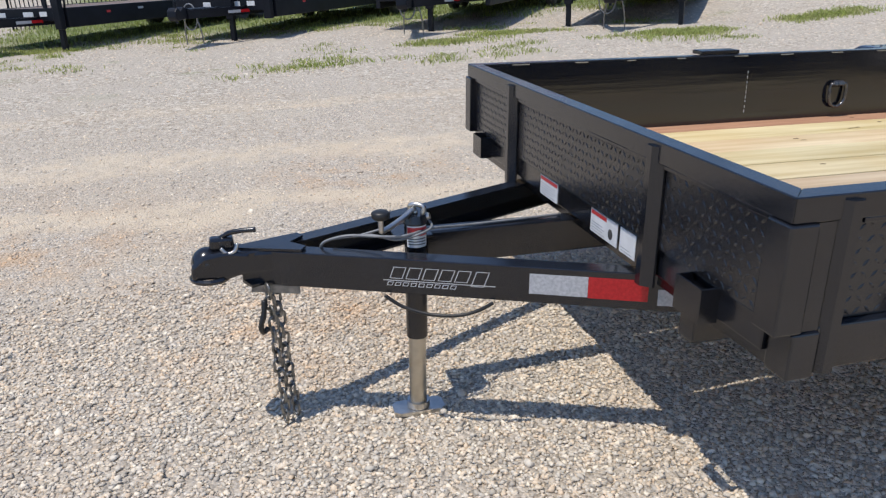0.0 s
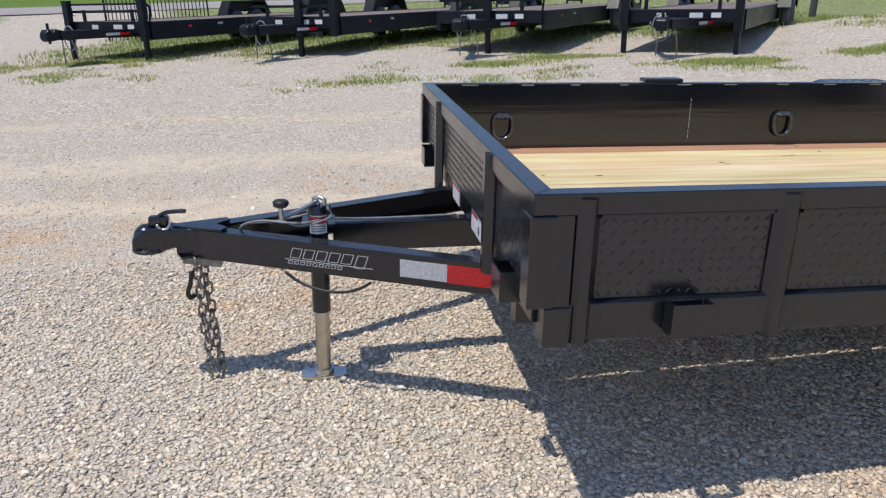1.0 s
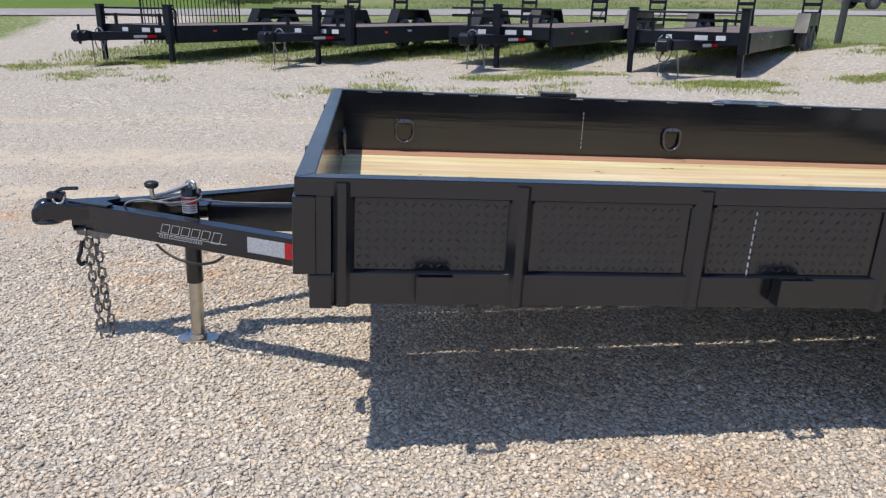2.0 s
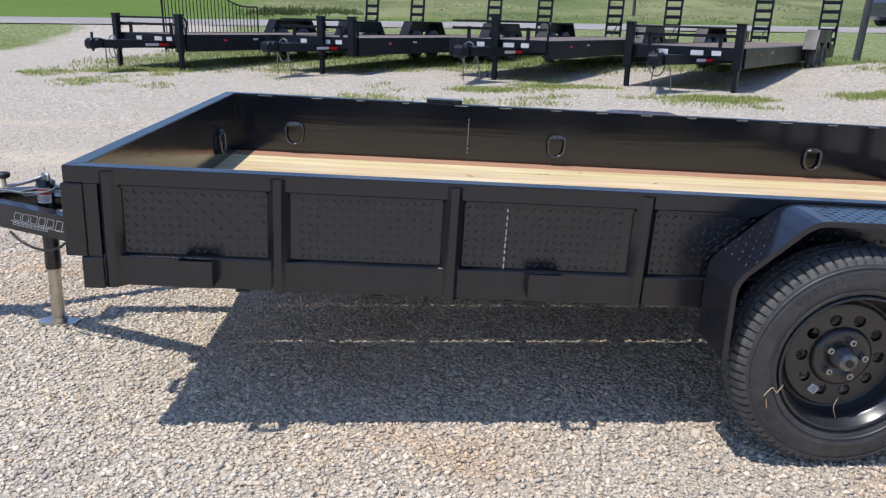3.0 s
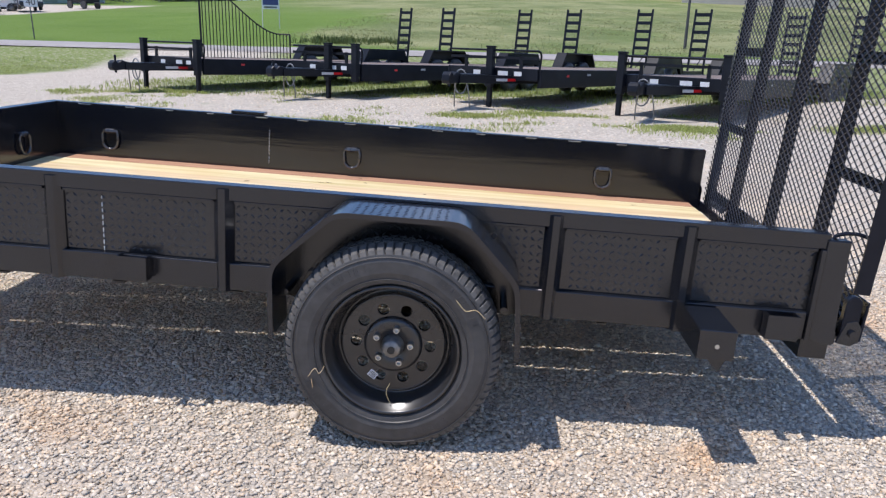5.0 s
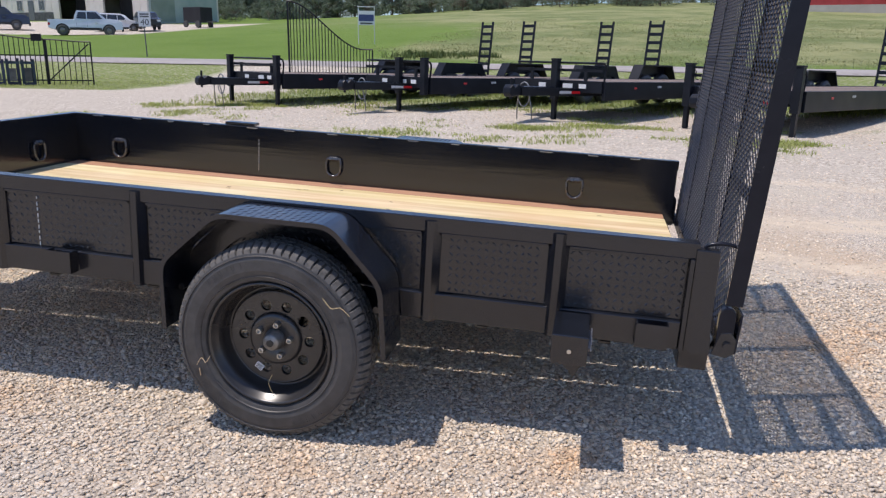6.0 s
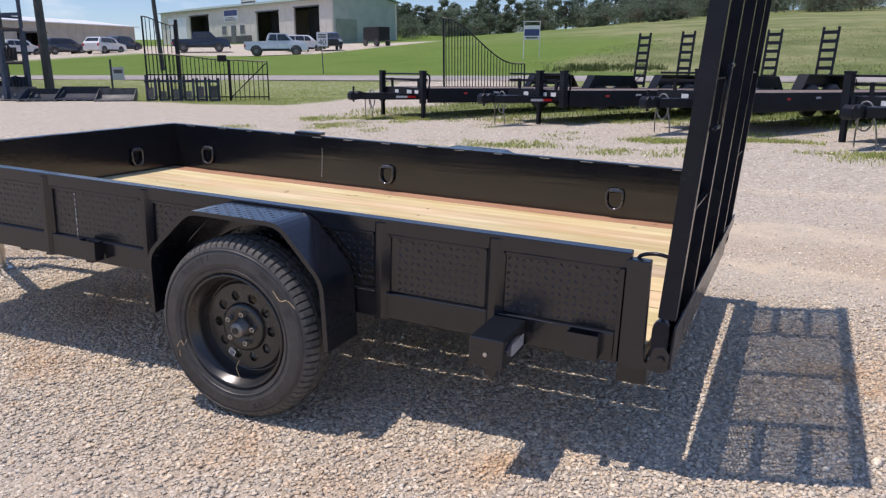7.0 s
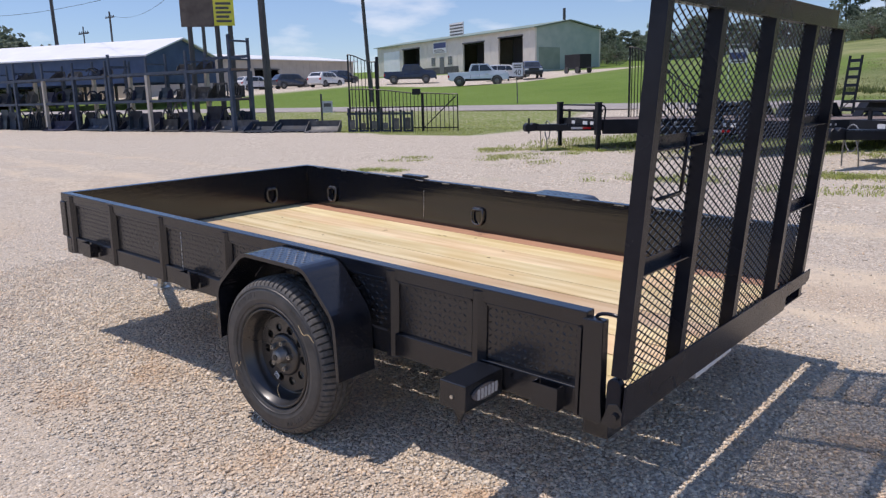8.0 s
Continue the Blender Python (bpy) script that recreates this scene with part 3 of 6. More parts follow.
def rubble_spread(px, py):
    """Rubble thickens towards the parked trailers."""
    k = np.clip((py - 6.5) / 5.0, 0, 1) * np.clip((px + 4.5) / 4.0, 0, 1)
    return np.random.RandomState(18).rand(len(px)) < k


stones("lot_rubble", -5, 15, 6.5, 16.5, 20000, 0.019, 9, "crushed limestone rubble strewn over the lot", rubble_spread, octa, octa_f, 0.22)
stones("coarse_gravel", -1.5, 9.0, -0.8, 7.5, 3500, 0.0100, 4, "scattered larger limestone pieces on the lot")

# road and far verge
bm = bmesh.new()
rows = []
for i in range(121):
    s = -150 + 300 * i / 120
    cx, cy = -8.7 + s * ROAD_C, 31.0 + s * ROAD_S
    row = []
    for o, dz in ((-4.1, -0.05), (-4.0, 0.02), (0, 0.05), (4.0, 0.02), (4.1, -0.05)):
        row.append(bm.verts.new((cx - o * ROAD_S, cy + o * ROAD_C, 0.65 + dz)))
    rows.append(row)
for a, b in zip(rows, rows[1:]):
    for j in range(4):
        bm.faces.new((a[j], b[j], b[j + 1], a[j + 1]))
tagged(part("road", bm, M["asphalt"], smooth=True), "worn grey asphalt country road", "road", kind="structure")


def blades(name, spots, material, label, height=0.22, per=9, seed=1, spread=0.07, wide=1.0, lean=(0.1, 0.6)):
    r = np.random.RandomState(seed)
    vs, fs = [], []
    for x, y in spots:
        z = ground_z(x, y)
        h0 = height * r.uniform(0.5, 1.4)
        for k in range(per):
            a, t = r.uniform(0, 6.283), r.uniform(0, 6.283)
            bx0, by0 = x + r.normal(0, spread), y + r.normal(0, spread)
            h, w, tip = h0 * r.uniform(0.5, 1.1), wide * r.uniform(0.004, 0.009), r.uniform(*lean)
            dx, dy = math.cos(a) * w, math.sin(a) * w
            lx, ly = math.cos(t) * tip * h, math.sin(t) * tip * h
            i = len(vs)
            vs += [(bx0 - dx, by0 - dy, z - 0.01), (bx0 + dx, by0 + dy, z - 0.01), (bx0 + lx * 0.4 + dx * 0.8, by0 + ly * 0.4 + dy * 0.8, z + h * 0.6),
                   (bx0 + lx * 0.4 - dx * 0.8, by0 + ly * 0.4 - dy * 0.8, z + h * 0.6), (bx0 + lx, by0 + ly, z + h)]
            fs += [(i, i + 1, i + 2, i + 3), (i + 3, i + 2, i + 4)]
    return tagged(soup(name, vs, fs, material), label, "grass", kind="stuff")


rs = np.random.RandomState(11)
spots = []
while len(spots) < 230:
    x, y = rs.uniform(-5, 17), rs.uniform(9.5, 17.5)
    v = noise.noise(Vector((x * 0.55, y * 0.55, 4.2))) + 0.35 * noise.noise(Vector((x * 2.2, y * 2.2, 1.0)))
    if v > 0.20 + 0.35 * rs.rand():
        spots.append((x, y))
for cx, cy, rad, n in ((7.4, 10.6, 0.42, 95), (10.5, 11.0, 0.5, 70), (-2.8, 15.2, 0.7, 80), (3.9, 11.6, 0.35, 35), (5.4, 12.3, 0.4, 45), (1.9, 10.2, 0.4, 16), (-3.4, 9.3, 0.3, 14)):
    spots += [(cx + rs.normal(0, rad), cy + rs.normal(0, rad * 0.35)) for k in range(n)]
blades("weeds", spots, M["blade"], "patchy green weeds growing through the gravel", 0.055, 40, 2, 0.13, 1.0, (0.3, 1.5))
spots = []
while len(spots) < 2600:
    x, y = rs.uniform(-5.5, 16), rs.uniform(15.0, 26)
    if y > 15.4 + 1.2 * noise.noise(Vector((x * 0.6, 3.1, 0.4))) and x > -5 + (y - 15) * 0.1:
        spots.append((x, y))
blades("long_grass", spots, M["blade"], "uncut green grass under the parked trailers", 0.085, 11, 5, 0.18, 1.2)
spots = [(x, y) for x, y in zip(rs.uniform(-30, -9.2, 2200), rs.uniform(18.6, 25.0, 2200)) if y > 19.0 + 0.6 * noise.noise(Vector((x, 0.3, 0)))]
blades("verge_grass", spots, M["blade"], "short green verge grass beside the racks", 0.05, 14, 6, 0.22, 1.1, (0.4, 1.6))

spots = []
while len(spots) < 4200:
    x, y = rs.uniform(-8, 48), 36.0 + 44 * rs.rand() ** 1.6
    if x > -6.5 + 3 * noise.noise(Vector((0.2, y * 0.2, 0))) and noise.noise(Vector((x * 0.22, y * 0.22, 2.0))) > -0.35 + 0.5 * rs.rand():
        spots.append((x, y))
blades("hill_grass", spots, M["hillgrass"], "tall uncut olive grass on the hillside", 0.075, 10, 7, 0.55, 3.0, (0.5, 1.8))
for x, y, sp, h, sd in ((-3.9, 38.3, 0.8, 0.32, 31), (-1.6, 39.2, 0.9, 0.20, 32)):
    blades("weed_clump", [(x + rs.normal(0, sp), y + rs.normal(0, sp * 0.6)) for k in range(90)], M["weed"], "dark leafy weed clump on the field", h, 8, sd, 0.16, 3.6)
# ---------------------------------------------------------------- the utility trailer
NOSE_UP = 2.45                                     # degrees, propped on its jack
LEN, WID, DEEP = 3.72, 1.958, 0.355                # bed outside, and height of its sides
trailer = empty("utility_trailer", pose(1.80, 1.056, 0.867, 0, NOSE_UP, 0))
tagged(trailer, "black single-axle utility trailer with pine deck and raised mesh tailgate", "trailer")
P, TR = M["paint"], trailer


def tp(name, bm, mat=None, label="", bevel=0.0, smooth=False, parent=None, m=None):
    return part(name, bm, mat or P, parent or TR, label, smooth, bevel, m)


# top rails, mitred at the front corners
for outline in ([(0.0, 0.0), (3.615, 0.0), (3.615, 0.05), (0.05, 0.05)],
                [(0.0, 0.0), (0.05, 0.05), (0.05, WID - 0.05), (0.0, WID)],
                [(0.0, WID), (0.05, WID - 0.05), (3.737, WID - 0.05), (3.737, WID)]):
    tp("top_rail", prism(bmesh.new(), outline, 2, -0.05, 0.0), bevel=0.0025)

# smooth inner skins
tp("inner_skin", box(0.05, 3.665, 0.034, 0.046, -0.33, -0.048), M["inner"])
tp("inner_skin", prism(bmesh.new(), [(WID - 0.062, -0.33), (WID - 0.0515, -0.005), (WID - 0.047, -0.005), (WID - 0.047, -0.33)], 0, 0.047, 3.733), M["inner"])
tp("inner_skin", prism(bmesh.new(), [(0.062, -0.33), (0.0515, -0.005), (0.047, -0.005), (0.047, -0.33)], 1, 0.047, WID - 0.0475), M["inner"])

# lower rails
for a, b in ((0.0955, 3.589),):
    tp("bottom_rail", prism(bmesh.new(), [(0.0, -DEEP), (0.0, -0.262), (0.033, -0.258), (0.033, -DEEP)], 0, a, b), bevel=0.003)
tp("bottom_rail", prism(bmesh.new(), [(WID, -DEEP), (WID, -0.262), (WID - 0.034, -0.258), (WID - 0.034, -DEEP)], 0, 0.0955, 3.589), bevel=0.003)
tp("bottom_rail", prism(bmesh.new(), [(0.026, -0.332), (0.026, -0.262), (0.059, -0.258), (0.059, -0.332)], 1, 0.062, WID - 0.062), bevel=0.003)


def tread_panel(length, height, seed=0):
    """A sheet of tread plate in the xz plane facing -y, its lugs raised in two crossing directions."""
    vs = [(0, 0.012, 0), (length, 0.012, 0), (length, 0.012, height), (0, 0.012, height), (0, 0, 0), (length, 0, 0), (length, 0, height), (0, 0, height)]
    fs = [(4, 5, 6, 7), (1, 0, 3, 2), (0, 1, 5, 4), (3, 7, 6, 2), (0, 4, 7, 3), (1, 2, 6, 5)]
    step = 0.0235
    nx, nz = int(length / step), int(height / step)
    for i in range(nx):
        for j in range(nz):
            x, z = (i + 0.5) * length / nx, (j + 0.5) * height / nz
            a = radians(42 if (i + j) % 2 else -42)
            if x < 0.012 or x > length - 0.012 or z < 0.01 or z > height - 0.01:
                continue
            c, s = math.cos(a), math.sin(a)
            k = len(vs)
            for p, q, h in ((-0.0105, 0, 0), (0, -0.0038, 0), (0.0105, 0, 0), (0, 0.0038, 0), (-0.004, 0, 0.0015), (0.004, 0, 0.0015)):
                vs.append((x + c * p - s * q, -h - 0.0002, z + s * p + c * q))
            fs += [(k, k + 1, k + 4), (k + 1, k + 5, k + 4), (k + 1, k + 2, k + 5), (k + 2, k + 3, k + 5), (k + 3, k + 4, k + 5), (k + 3, k, k + 4)]
    me = bpy.data.meshes.new("tread_panel")
    me.from_pydata(vs, [], fs)
    me.update()
    me.materials.append(M["tread"])
    return me


POSTS = [0.095, 0.578, 1.091, 1.661, 2.736, 3.156]          # near edge of each upright
PW = 0.058
TOP_W, LOW_W = -0.062, -0.258


def upright(h0, h1):
    """A pressed hat-section upright with sloping flanks, facing -y."""
    return prism(bmesh.new(), [(-0.004, 0.030), (-0.004, 0.024), (0.018, 0.0), (PW - 0.018, 0.0), (PW + 0.004, 0.024), (PW + 0.004, 0.030)], 2, h0, h1)


up_me = None
for side in (0, 1):
    for u in POSTS:
        ob = None
        m = pose(u, -0.012, 0) if side == 0 else pose(u + PW, WID + 0.012, 0, 0, 0, 180)
        if up_me is None:
            bm = upright(-DEEP - 0.004, -0.012)
            ob = tp("post", bm, m=m)
            up_me = ob.data
        else:
            shared("post", up_me, TR, m=m)
for v in (0.450, 1.41):
    shared("post", up_me, TR, m=pose(-0.012, v + PW, 0, 0, 0, -90))
# heavier corner posts
for v0, v1 in ((-0.007, 0.06), (WID - 0.06, WID + 0.007)):
    tp("corner_post", box(-0.007, 0.055, v0, v1, -0.268, -0.0505), bevel=0.004)
    tp("corner_foot", box(0.036, 0.098, v0, v1, -DEEP - 0.012, -0.2685), bevel=0.004)
for v0, v1 in ((-0.008, 0.034), (WID - 0.034, WID + 0.008)):
    tp("rear_post", prism(bmesh.new(), [(3.605, -0.055), (3.605, -0.350), (3.63, -0.360), (3.680, -0.364), (3.689, -0.352), (3.686, -0.325), (3.681, -0.275), (3.676, -0.055), (3.676, -0.018), (3.605, -0.018)], 1, v0, v1), bevel=0.004)
    tp("post_flange", box(3.59, 3.604, v0 - 0.004, v1, -DEEP, -0.05), bevel=0.002)

edges = [0.157, 0.574, 0.640, 1.087, 1.153, 1.657, 1.723, 2.732, 2.798, 3.152, 3.218, 3.588]
panel_cache = {}
for a, b in zip(edges[0::2], edges[1::2]):
    ln = round(b - a, 3)
    if ln not in panel_cache:
        panel_cache[ln] = tread_panel(ln, TOP_W - LOW_W)
    shared("tread_panel", panel_cache[ln], TR, m=pose(a, 0.018, LOW_W))
    shared("tread_panel", panel_cache[ln], TR, m=pose(b, WID - 0.018, LOW_W, 0, 0, 180))
    for v0, v1 in ((0.004, 0.031), (WID - 0.031, WID - 0.004)):
        tp("cover_strip", box(a + 0.001, b - 0.001, v0, v1, TOP_W + 0.0005, -0.0505), bevel=0.002)
for a, b in ((0.06, 0.444), (0.514, 1.40), (1.474, 1.898)):
    shared("tread_panel", tread_panel(round(b - a, 3), TOP_W - LOW_W), TR, m=pose(0.018, b, LOW_W, 0, 0, -90))
    tp("cover_strip", box(0.006, 0.031, a + 0.001, b - 0.001, TOP_W + 0.0005, -0.0505), bevel=0.002)

# deck boards along the bed
DECK_TOP, DECK_T = -0.298, 0.038
rb = random.Random(5)
# near edge and width of each plank across the bed
for v, w in ((0.05, 0.187), (0.24, 0.183), (0.433, 0.194), (0.638, 0.189), (0.830, 0.185), (1.022, 0.185), (1.213, 0.188), (1.404, 0.186), (1.594, 0.186), (1.784, 0.124)):
    mat = M["pine_red"] if v > 1.70 else M["pine"]
    z = DECK_TOP + rb.uniform(-0.0015, 0.0015)
    tight = 0.0095 if v == 0.24 else 0.0
    ob = tp("plank", prism(bmesh.new(), [(0.05, v), (3.688 - rb.uniform(0, 0.006), v), (3.685, v + w), (2.2, v + w), (1.9, v + w + tight), (0.05, v + w + tight)], 2, z - DECK_T, z), mat, bevel=0.003)
    for j in range(rb.choice((2, 3, 4))):
        u, y = rb.uniform(0.3, 3.5), v + rb.uniform(0.04, w - 0.04)
        bm = bmesh.new()
        bmesh.ops.create_circle(bm, cap_ends=True, segments=12, radius=1.0)
        bmesh.ops.transform(bm, matrix=Matrix.Translation((u, y, z + 0.0008)) @ Matrix.Diagonal((rb.uniform(0.009, 0.018), rb.uniform(0.004, 0.007), 1, 1)), verts=bm.verts)
        part("knot", bm, M["knot"], ob)

# frame beneath the deck
for u in (0.06, 0.47, 0.88, 1.29, 1.70, 2.11, 2.52, 2.93, 3.34):
    tp("crossmember", prism(bmesh.new(), [(u, -0.338), (u + 0.045, -0.338), (u + 0.045, -0.345), (u + 0.006, -0.345), (u + 0.006, -0.371), (u + 0.04, -0.371), (u + 0.04, -0.378), (u, -0.378)], 1, 0.036, WID - 0.036), bevel=0.0)
tp("rear_sill", prism(bmesh.new(), [(3.60, 0.036), (3.692, 0.036), (3.712, WID - 0.036), (3.60, WID - 0.036)], 2, -0.43, -0.339), bevel=0.004)
for v in (0.33, WID - 0.39):
    tp("frame_rail", box(0.06, 3.63, v, v + 0.06, -0.46, -0.379), bevel=0.003)

# tongue: two converging channels and a centre beam
HALF = WID / 2
ANG = math.atan2(0.526 - 0.973, 0.955)


def channel_beam(length, t=0.055, h=0.100):
    return prism(bmesh.new(), [(0.0, 0.0), (0.0, -h), (t, -h), (t, -h + 0.008), (0.008, -h + 0.009), (0.008, -0.009), (t, -0.008), (t, 0.0)], 0, 0.0, length)


near_beam = tp("tongue_beam", channel_beam(1.75), bevel=0.0025, m=pose(-0.952, HALF - 0.002, -0.353, 0, 0, math.degrees(ANG)))
bm = channel_beam(1.75)
bmesh.ops.scale(bm, vec=(1, -1, 1), verts=bm.verts)
bmesh.ops.reverse_faces(bm, faces=bm.faces)
tp("tongue_beam", bm, m=pose(-0.952, HALF + 0.002, -0.353, 0, 0, -math.degrees(ANG)))
tp("centre_beam", box(-0.43, 0.34, HALF - 0.03, HALF + 0.03, -0.4475, -0.343), bevel=0.006)
# triangular top plate at the nose
tp("gusset_plate", prism(bmesh.new(), [(-0.955, HALF - 0.012), (-0.79, HALF - 0.073), (-0.775, HALF - 0.045), (-0.815, HALF), (-0.775, HALF + 0.045), (-0.79, HALF + 0.073), (-0.955, HALF + 0.012)], 2, -0.351, -0.344))
tp("gusset_plate", prism(bmesh.new(), [(-0.93, HALF - 0.02), (-0.80, HALF - 0.07), (-0.80, HALF + 0.07), (-0.93, HALF + 0.02)], 2, -0.476, -0.4535), M["steel"], "bare steel edge of a safety chain plate")

# ball coupler
coup = tp("coupler", prism(bmesh.new(), [(-1.085, -0.420), (-1.082, -0.378), (-1.05, -0.352), (-0.99, -0.343), (-0.94, -0.350), (-0.80, -0.3515), (-0.80, -0.415), (-0.95, -0.415), (-0.98, -0.424)], 1, HALF - 0.042, HALF + 0.042), bevel=0.010, smooth=False)
bm = bmesh.new()
bmesh.ops.create_uvsphere(bm, u_segments=20, v_segments=12, radius=0.044, matrix=Matrix.Translation((-1.040, HALF, -0.383)))
tp("ball_socket", bm, parent=coup, smooth=True)
tp("coupler_lip", tube(bmesh.new(), [(-1.035 + 0.05 * math.cos(t), HALF + 0.05 * math.sin(t), -0.424) for t in [2 * math.pi * i / 20 for i in range(20)]], 0.008, 6, True), parent=coup)
tp("latch", box(-1.03, -0.965, HALF - 0.018, HALF + 0.018, -0.347, -0.312), parent=coup, bevel=0.008)
tp("latch_lever", tube(bmesh.new(), spline([(-1.0, HALF, -0.316), (-0.975, HALF - 0.01, -0.300), (-0.94, HALF - 0.02, -0.293), (-0.905, HALF - 0.03, -0.290)], 5), 0.007), parent=coup, smooth=True)
tp("latch_pin", tube(bmesh.new(), spline([(-1.0, HALF - 0.03, -0.335), (-0.985, HALF - 0.035, -0.350), (-0.965, HALF - 0.035, -0.345), (-0.955, HALF - 0.03, -0.325)], 5), 0.005), M["zinc"], "bright zinc safety pin", parent=coup, smooth=True)

# jack with top crank
JU, JV = -0.476, 0.884
jack = tp("jack", cyl(bmesh.new(), (JU, JV, -0.635), (JU, JV, -0.285), 0.031, seg=28), smooth=False)
tp("inner_tube", cyl(bmesh.new(), (JU, JV, -0.872), (JU, JV, -0.635), 0.0255, seg=28), M["tube"], "shiny zinc-plated inner tube", parent=jack)
tp("foot_plate", prism(bmesh.new(), [(JU - 0.078, JV - 0.022), (JU - 0.062, JV - 0.036), (JU + 0.062, JV - 0.036), (JU + 0.078, JV - 0.022), (JU + 0.078, JV + 0.022), (JU + 0.062, JV + 0.036), (JU - 0.062, JV + 0.036), (JU - 0.078, JV + 0.022)], 2, -0.885, -0.873), M["zinc"], "zinc-plated steel foot", parent=jack)
tp("foot_collar", cyl(bmesh.new(), (JU, JV, -0.872), (JU, JV, -0.852), 0.034, seg=24), M["zinc"], parent=jack)
tp("cap", cyl(bmesh.new(), (JU, JV, -0.2845), (JU, JV, -0.262), 0.036, 0.030, seg=28), parent=jack)
tp("flange_plate", box(JU - 0.055, JU + 0.055, JV + 0.012, JV + 0.125, -0.341, -0.333), parent=jack, bevel=0.002)
tp("crank_arm", tube(bmesh.new(), spline([(JU, JV, -0.262), (JU - 0.005, JV, -0.250), (JU - 0.04, JV - 0.03, -0.262), (JU - 0.105, JV - 0.085, -0.275), (JU - 0.112, JV - 0.09, -0.262), (JU - 0.112, JV - 0.09, -0.235)], 5), 0.008), M["zinc"], "zinc crank arm", parent=jack, smooth=True)
bm = bmesh.new()
revolve(bm, [(0.0, 0.0), (0.016, 0.002), (0.024, 0.008), (0.025, 0.020), (0.019, 0.025), (0.0, 0.026)], 20, 2)
tp("knob", bm, M["black"], "ribbed black plastic crank knob", parent=jack, smooth=True, m=pose(JU - 0.112, JV - 0.09, -0.243))
tp("crank_bracket", tube(bmesh.new(), spline([(JU + 0.018, JV - 0.012, -0.262), (JU + 0.022, JV - 0.012, -0.243), (JU + 0.004, JV, -0.236), (JU - 0.012, JV + 0.012, -0.243), (JU - 0.006, JV + 0.02, -0.262)], 5), 0.007), M["zinc"], parent=jack, smooth=True)


def bent_label(z0, z1, t0, t1, rad):
    bm = bmesh.new()
    n = 10
    lo = [bm.verts.new((JU + rad * math.cos(t0 + (t1 - t0) * i / n), JV + rad * math.sin(t0 + (t1 - t0) * i / n), z0)) for i in range(n + 1)]
    hi = [bm.verts.new((v.co.x, v.co.y, z1)) for v in lo]
    for i in range(n):
        bm.faces.new((lo[i], lo[i + 1], hi[i + 1], hi[i]))
    return bm


tp("warning_label", bent_label(-0.352, -0.290, radians(-150), radians(-30), 0.0316), M["sticker"], "white and red warning label", parent=jack)
tp("label_band", bent_label(-0.318, -0.294, radians(-146), radians(-34), 0.0320), M["sticker_red"], parent=jack)
for i in range(3):
    tp("label_line", bent_label(-0.344 + i * 0.008, -0.341 + i * 0.008, radians(-140), radians(-44), 0.0320), M["print"], parent=jack)

# wiring along the tongue
cable = tp("wiring_cable", tube(bmesh.new(), spline([(-0.735, HALF - 0.04, -0.356), (-0.72, HALF - 0.05, -0.335), (-0.66, HALF - 0.07, -0.318), (-0.58, HALF - 0.10, -0.318), (-0.52, HALF - 0.15, -0.305), (-0.43, HALF - 0.10, -0.308), (-0.30, HALF - 0.02, -0.336), (0.0, HALF + 0.0, -0.336)], 8), 0.0040, 8), M["cable"], "grey trailer wiring cable", smooth=True)
tp("wiring_cable", tube(bmesh.new(), spline([(-0.70, HALF - 0.03, -0.338), (-0.60, HALF - 0.06, -0.325), (-0.53, HALF - 0.14, -0.318), (-0.44, HALF - 0.13, -0.296), (-0.45, HALF - 0.06, -0.288), (-0.53, HALF - 0.04, -0.312), (-0.64, HALF - 0.03, -0.338)], 8), 0.0034, 8), M["cable"], smooth=True)
tp("plug", cyl(bmesh.new(), (-0.475, HALF - 0.09, -0.283), (-0.437, HALF - 0.105, -0.268), 0.012, 0.010, 14), M["zinc"], "metal wiring plug")
tp("wiring_loop", tube(bmesh.new(), spline([(-0.585, 0.79, -0.455), (-0.54, 0.77, -0.485), (-0.47, 0.735, -0.502), (-0.40, 0.70, -0.497), (-0.35, 0.68, -0.478), (-0.32, 0.665, -0.455)], 8), 0.005, 8), M["black"], "black cable looping under the tongue", smooth=True)


# safety chains
def chain(x0, y0, sway, links, seed):
    r = random.Random(seed)
    bm = bmesh.new()
    z = -0.47
    for i in range(links):
        p = Vector((x0 + sway * i / links + r.uniform(-0.003, 0.003), y0 + r.uniform(-0.004, 0.004), z))
        m = Matrix.Translation(p) @ pose(0, 0, 0, r.uniform(-8, 8), 90 + r.uniform(-8, 8), (90 if i % 2 else 0) + r.uniform(-14, 14) + 30)
        pts = []
        for t in [2 * math.pi * k / 14 for k in range(14)]:
            c, s = math.cos(t), math.sin(t)
            pts.append(m @ Vector((0.0135 * c + (0.009 if c > 0 else -0.009), 0.0125 * s, 0)))
        tube(bm, pts, 0.0045, 6, True)
        z -= 0.0335
    return bm


tp("safety_chain", chain(-0.885, HALF - 0.045, 0.020, 13, 1), M["chain"], "hanging galvanised safety chain", smooth=True)
tp("safety_chain", chain(-0.868, HALF - 0.015, 0.034, 13, 2), M["chain"], smooth=True)
tp("chain_hook", tube(bmesh.new(), spline([(-0.90, HALF - 0.055, -0.49), (-0.905, HALF - 0.065, -0.53), (-0.915, HALF - 0.07, -0.56), (-0.91, HALF - 0.06, -0.585), (-0.895, HALF - 0.055, -0.575)], 5), 0.008), M["black"], "black chain hook", smooth=True)


# tape, stickers and lettering on the near tongue beam, in that beam's own axes
def on_beam(name, a, b, w0, w1, mat, off, label="", parent=None):
    bm = box(a, b, -off, 0.0, w0, w1)
    return part(name, bm, mat, parent or near_beam, label)


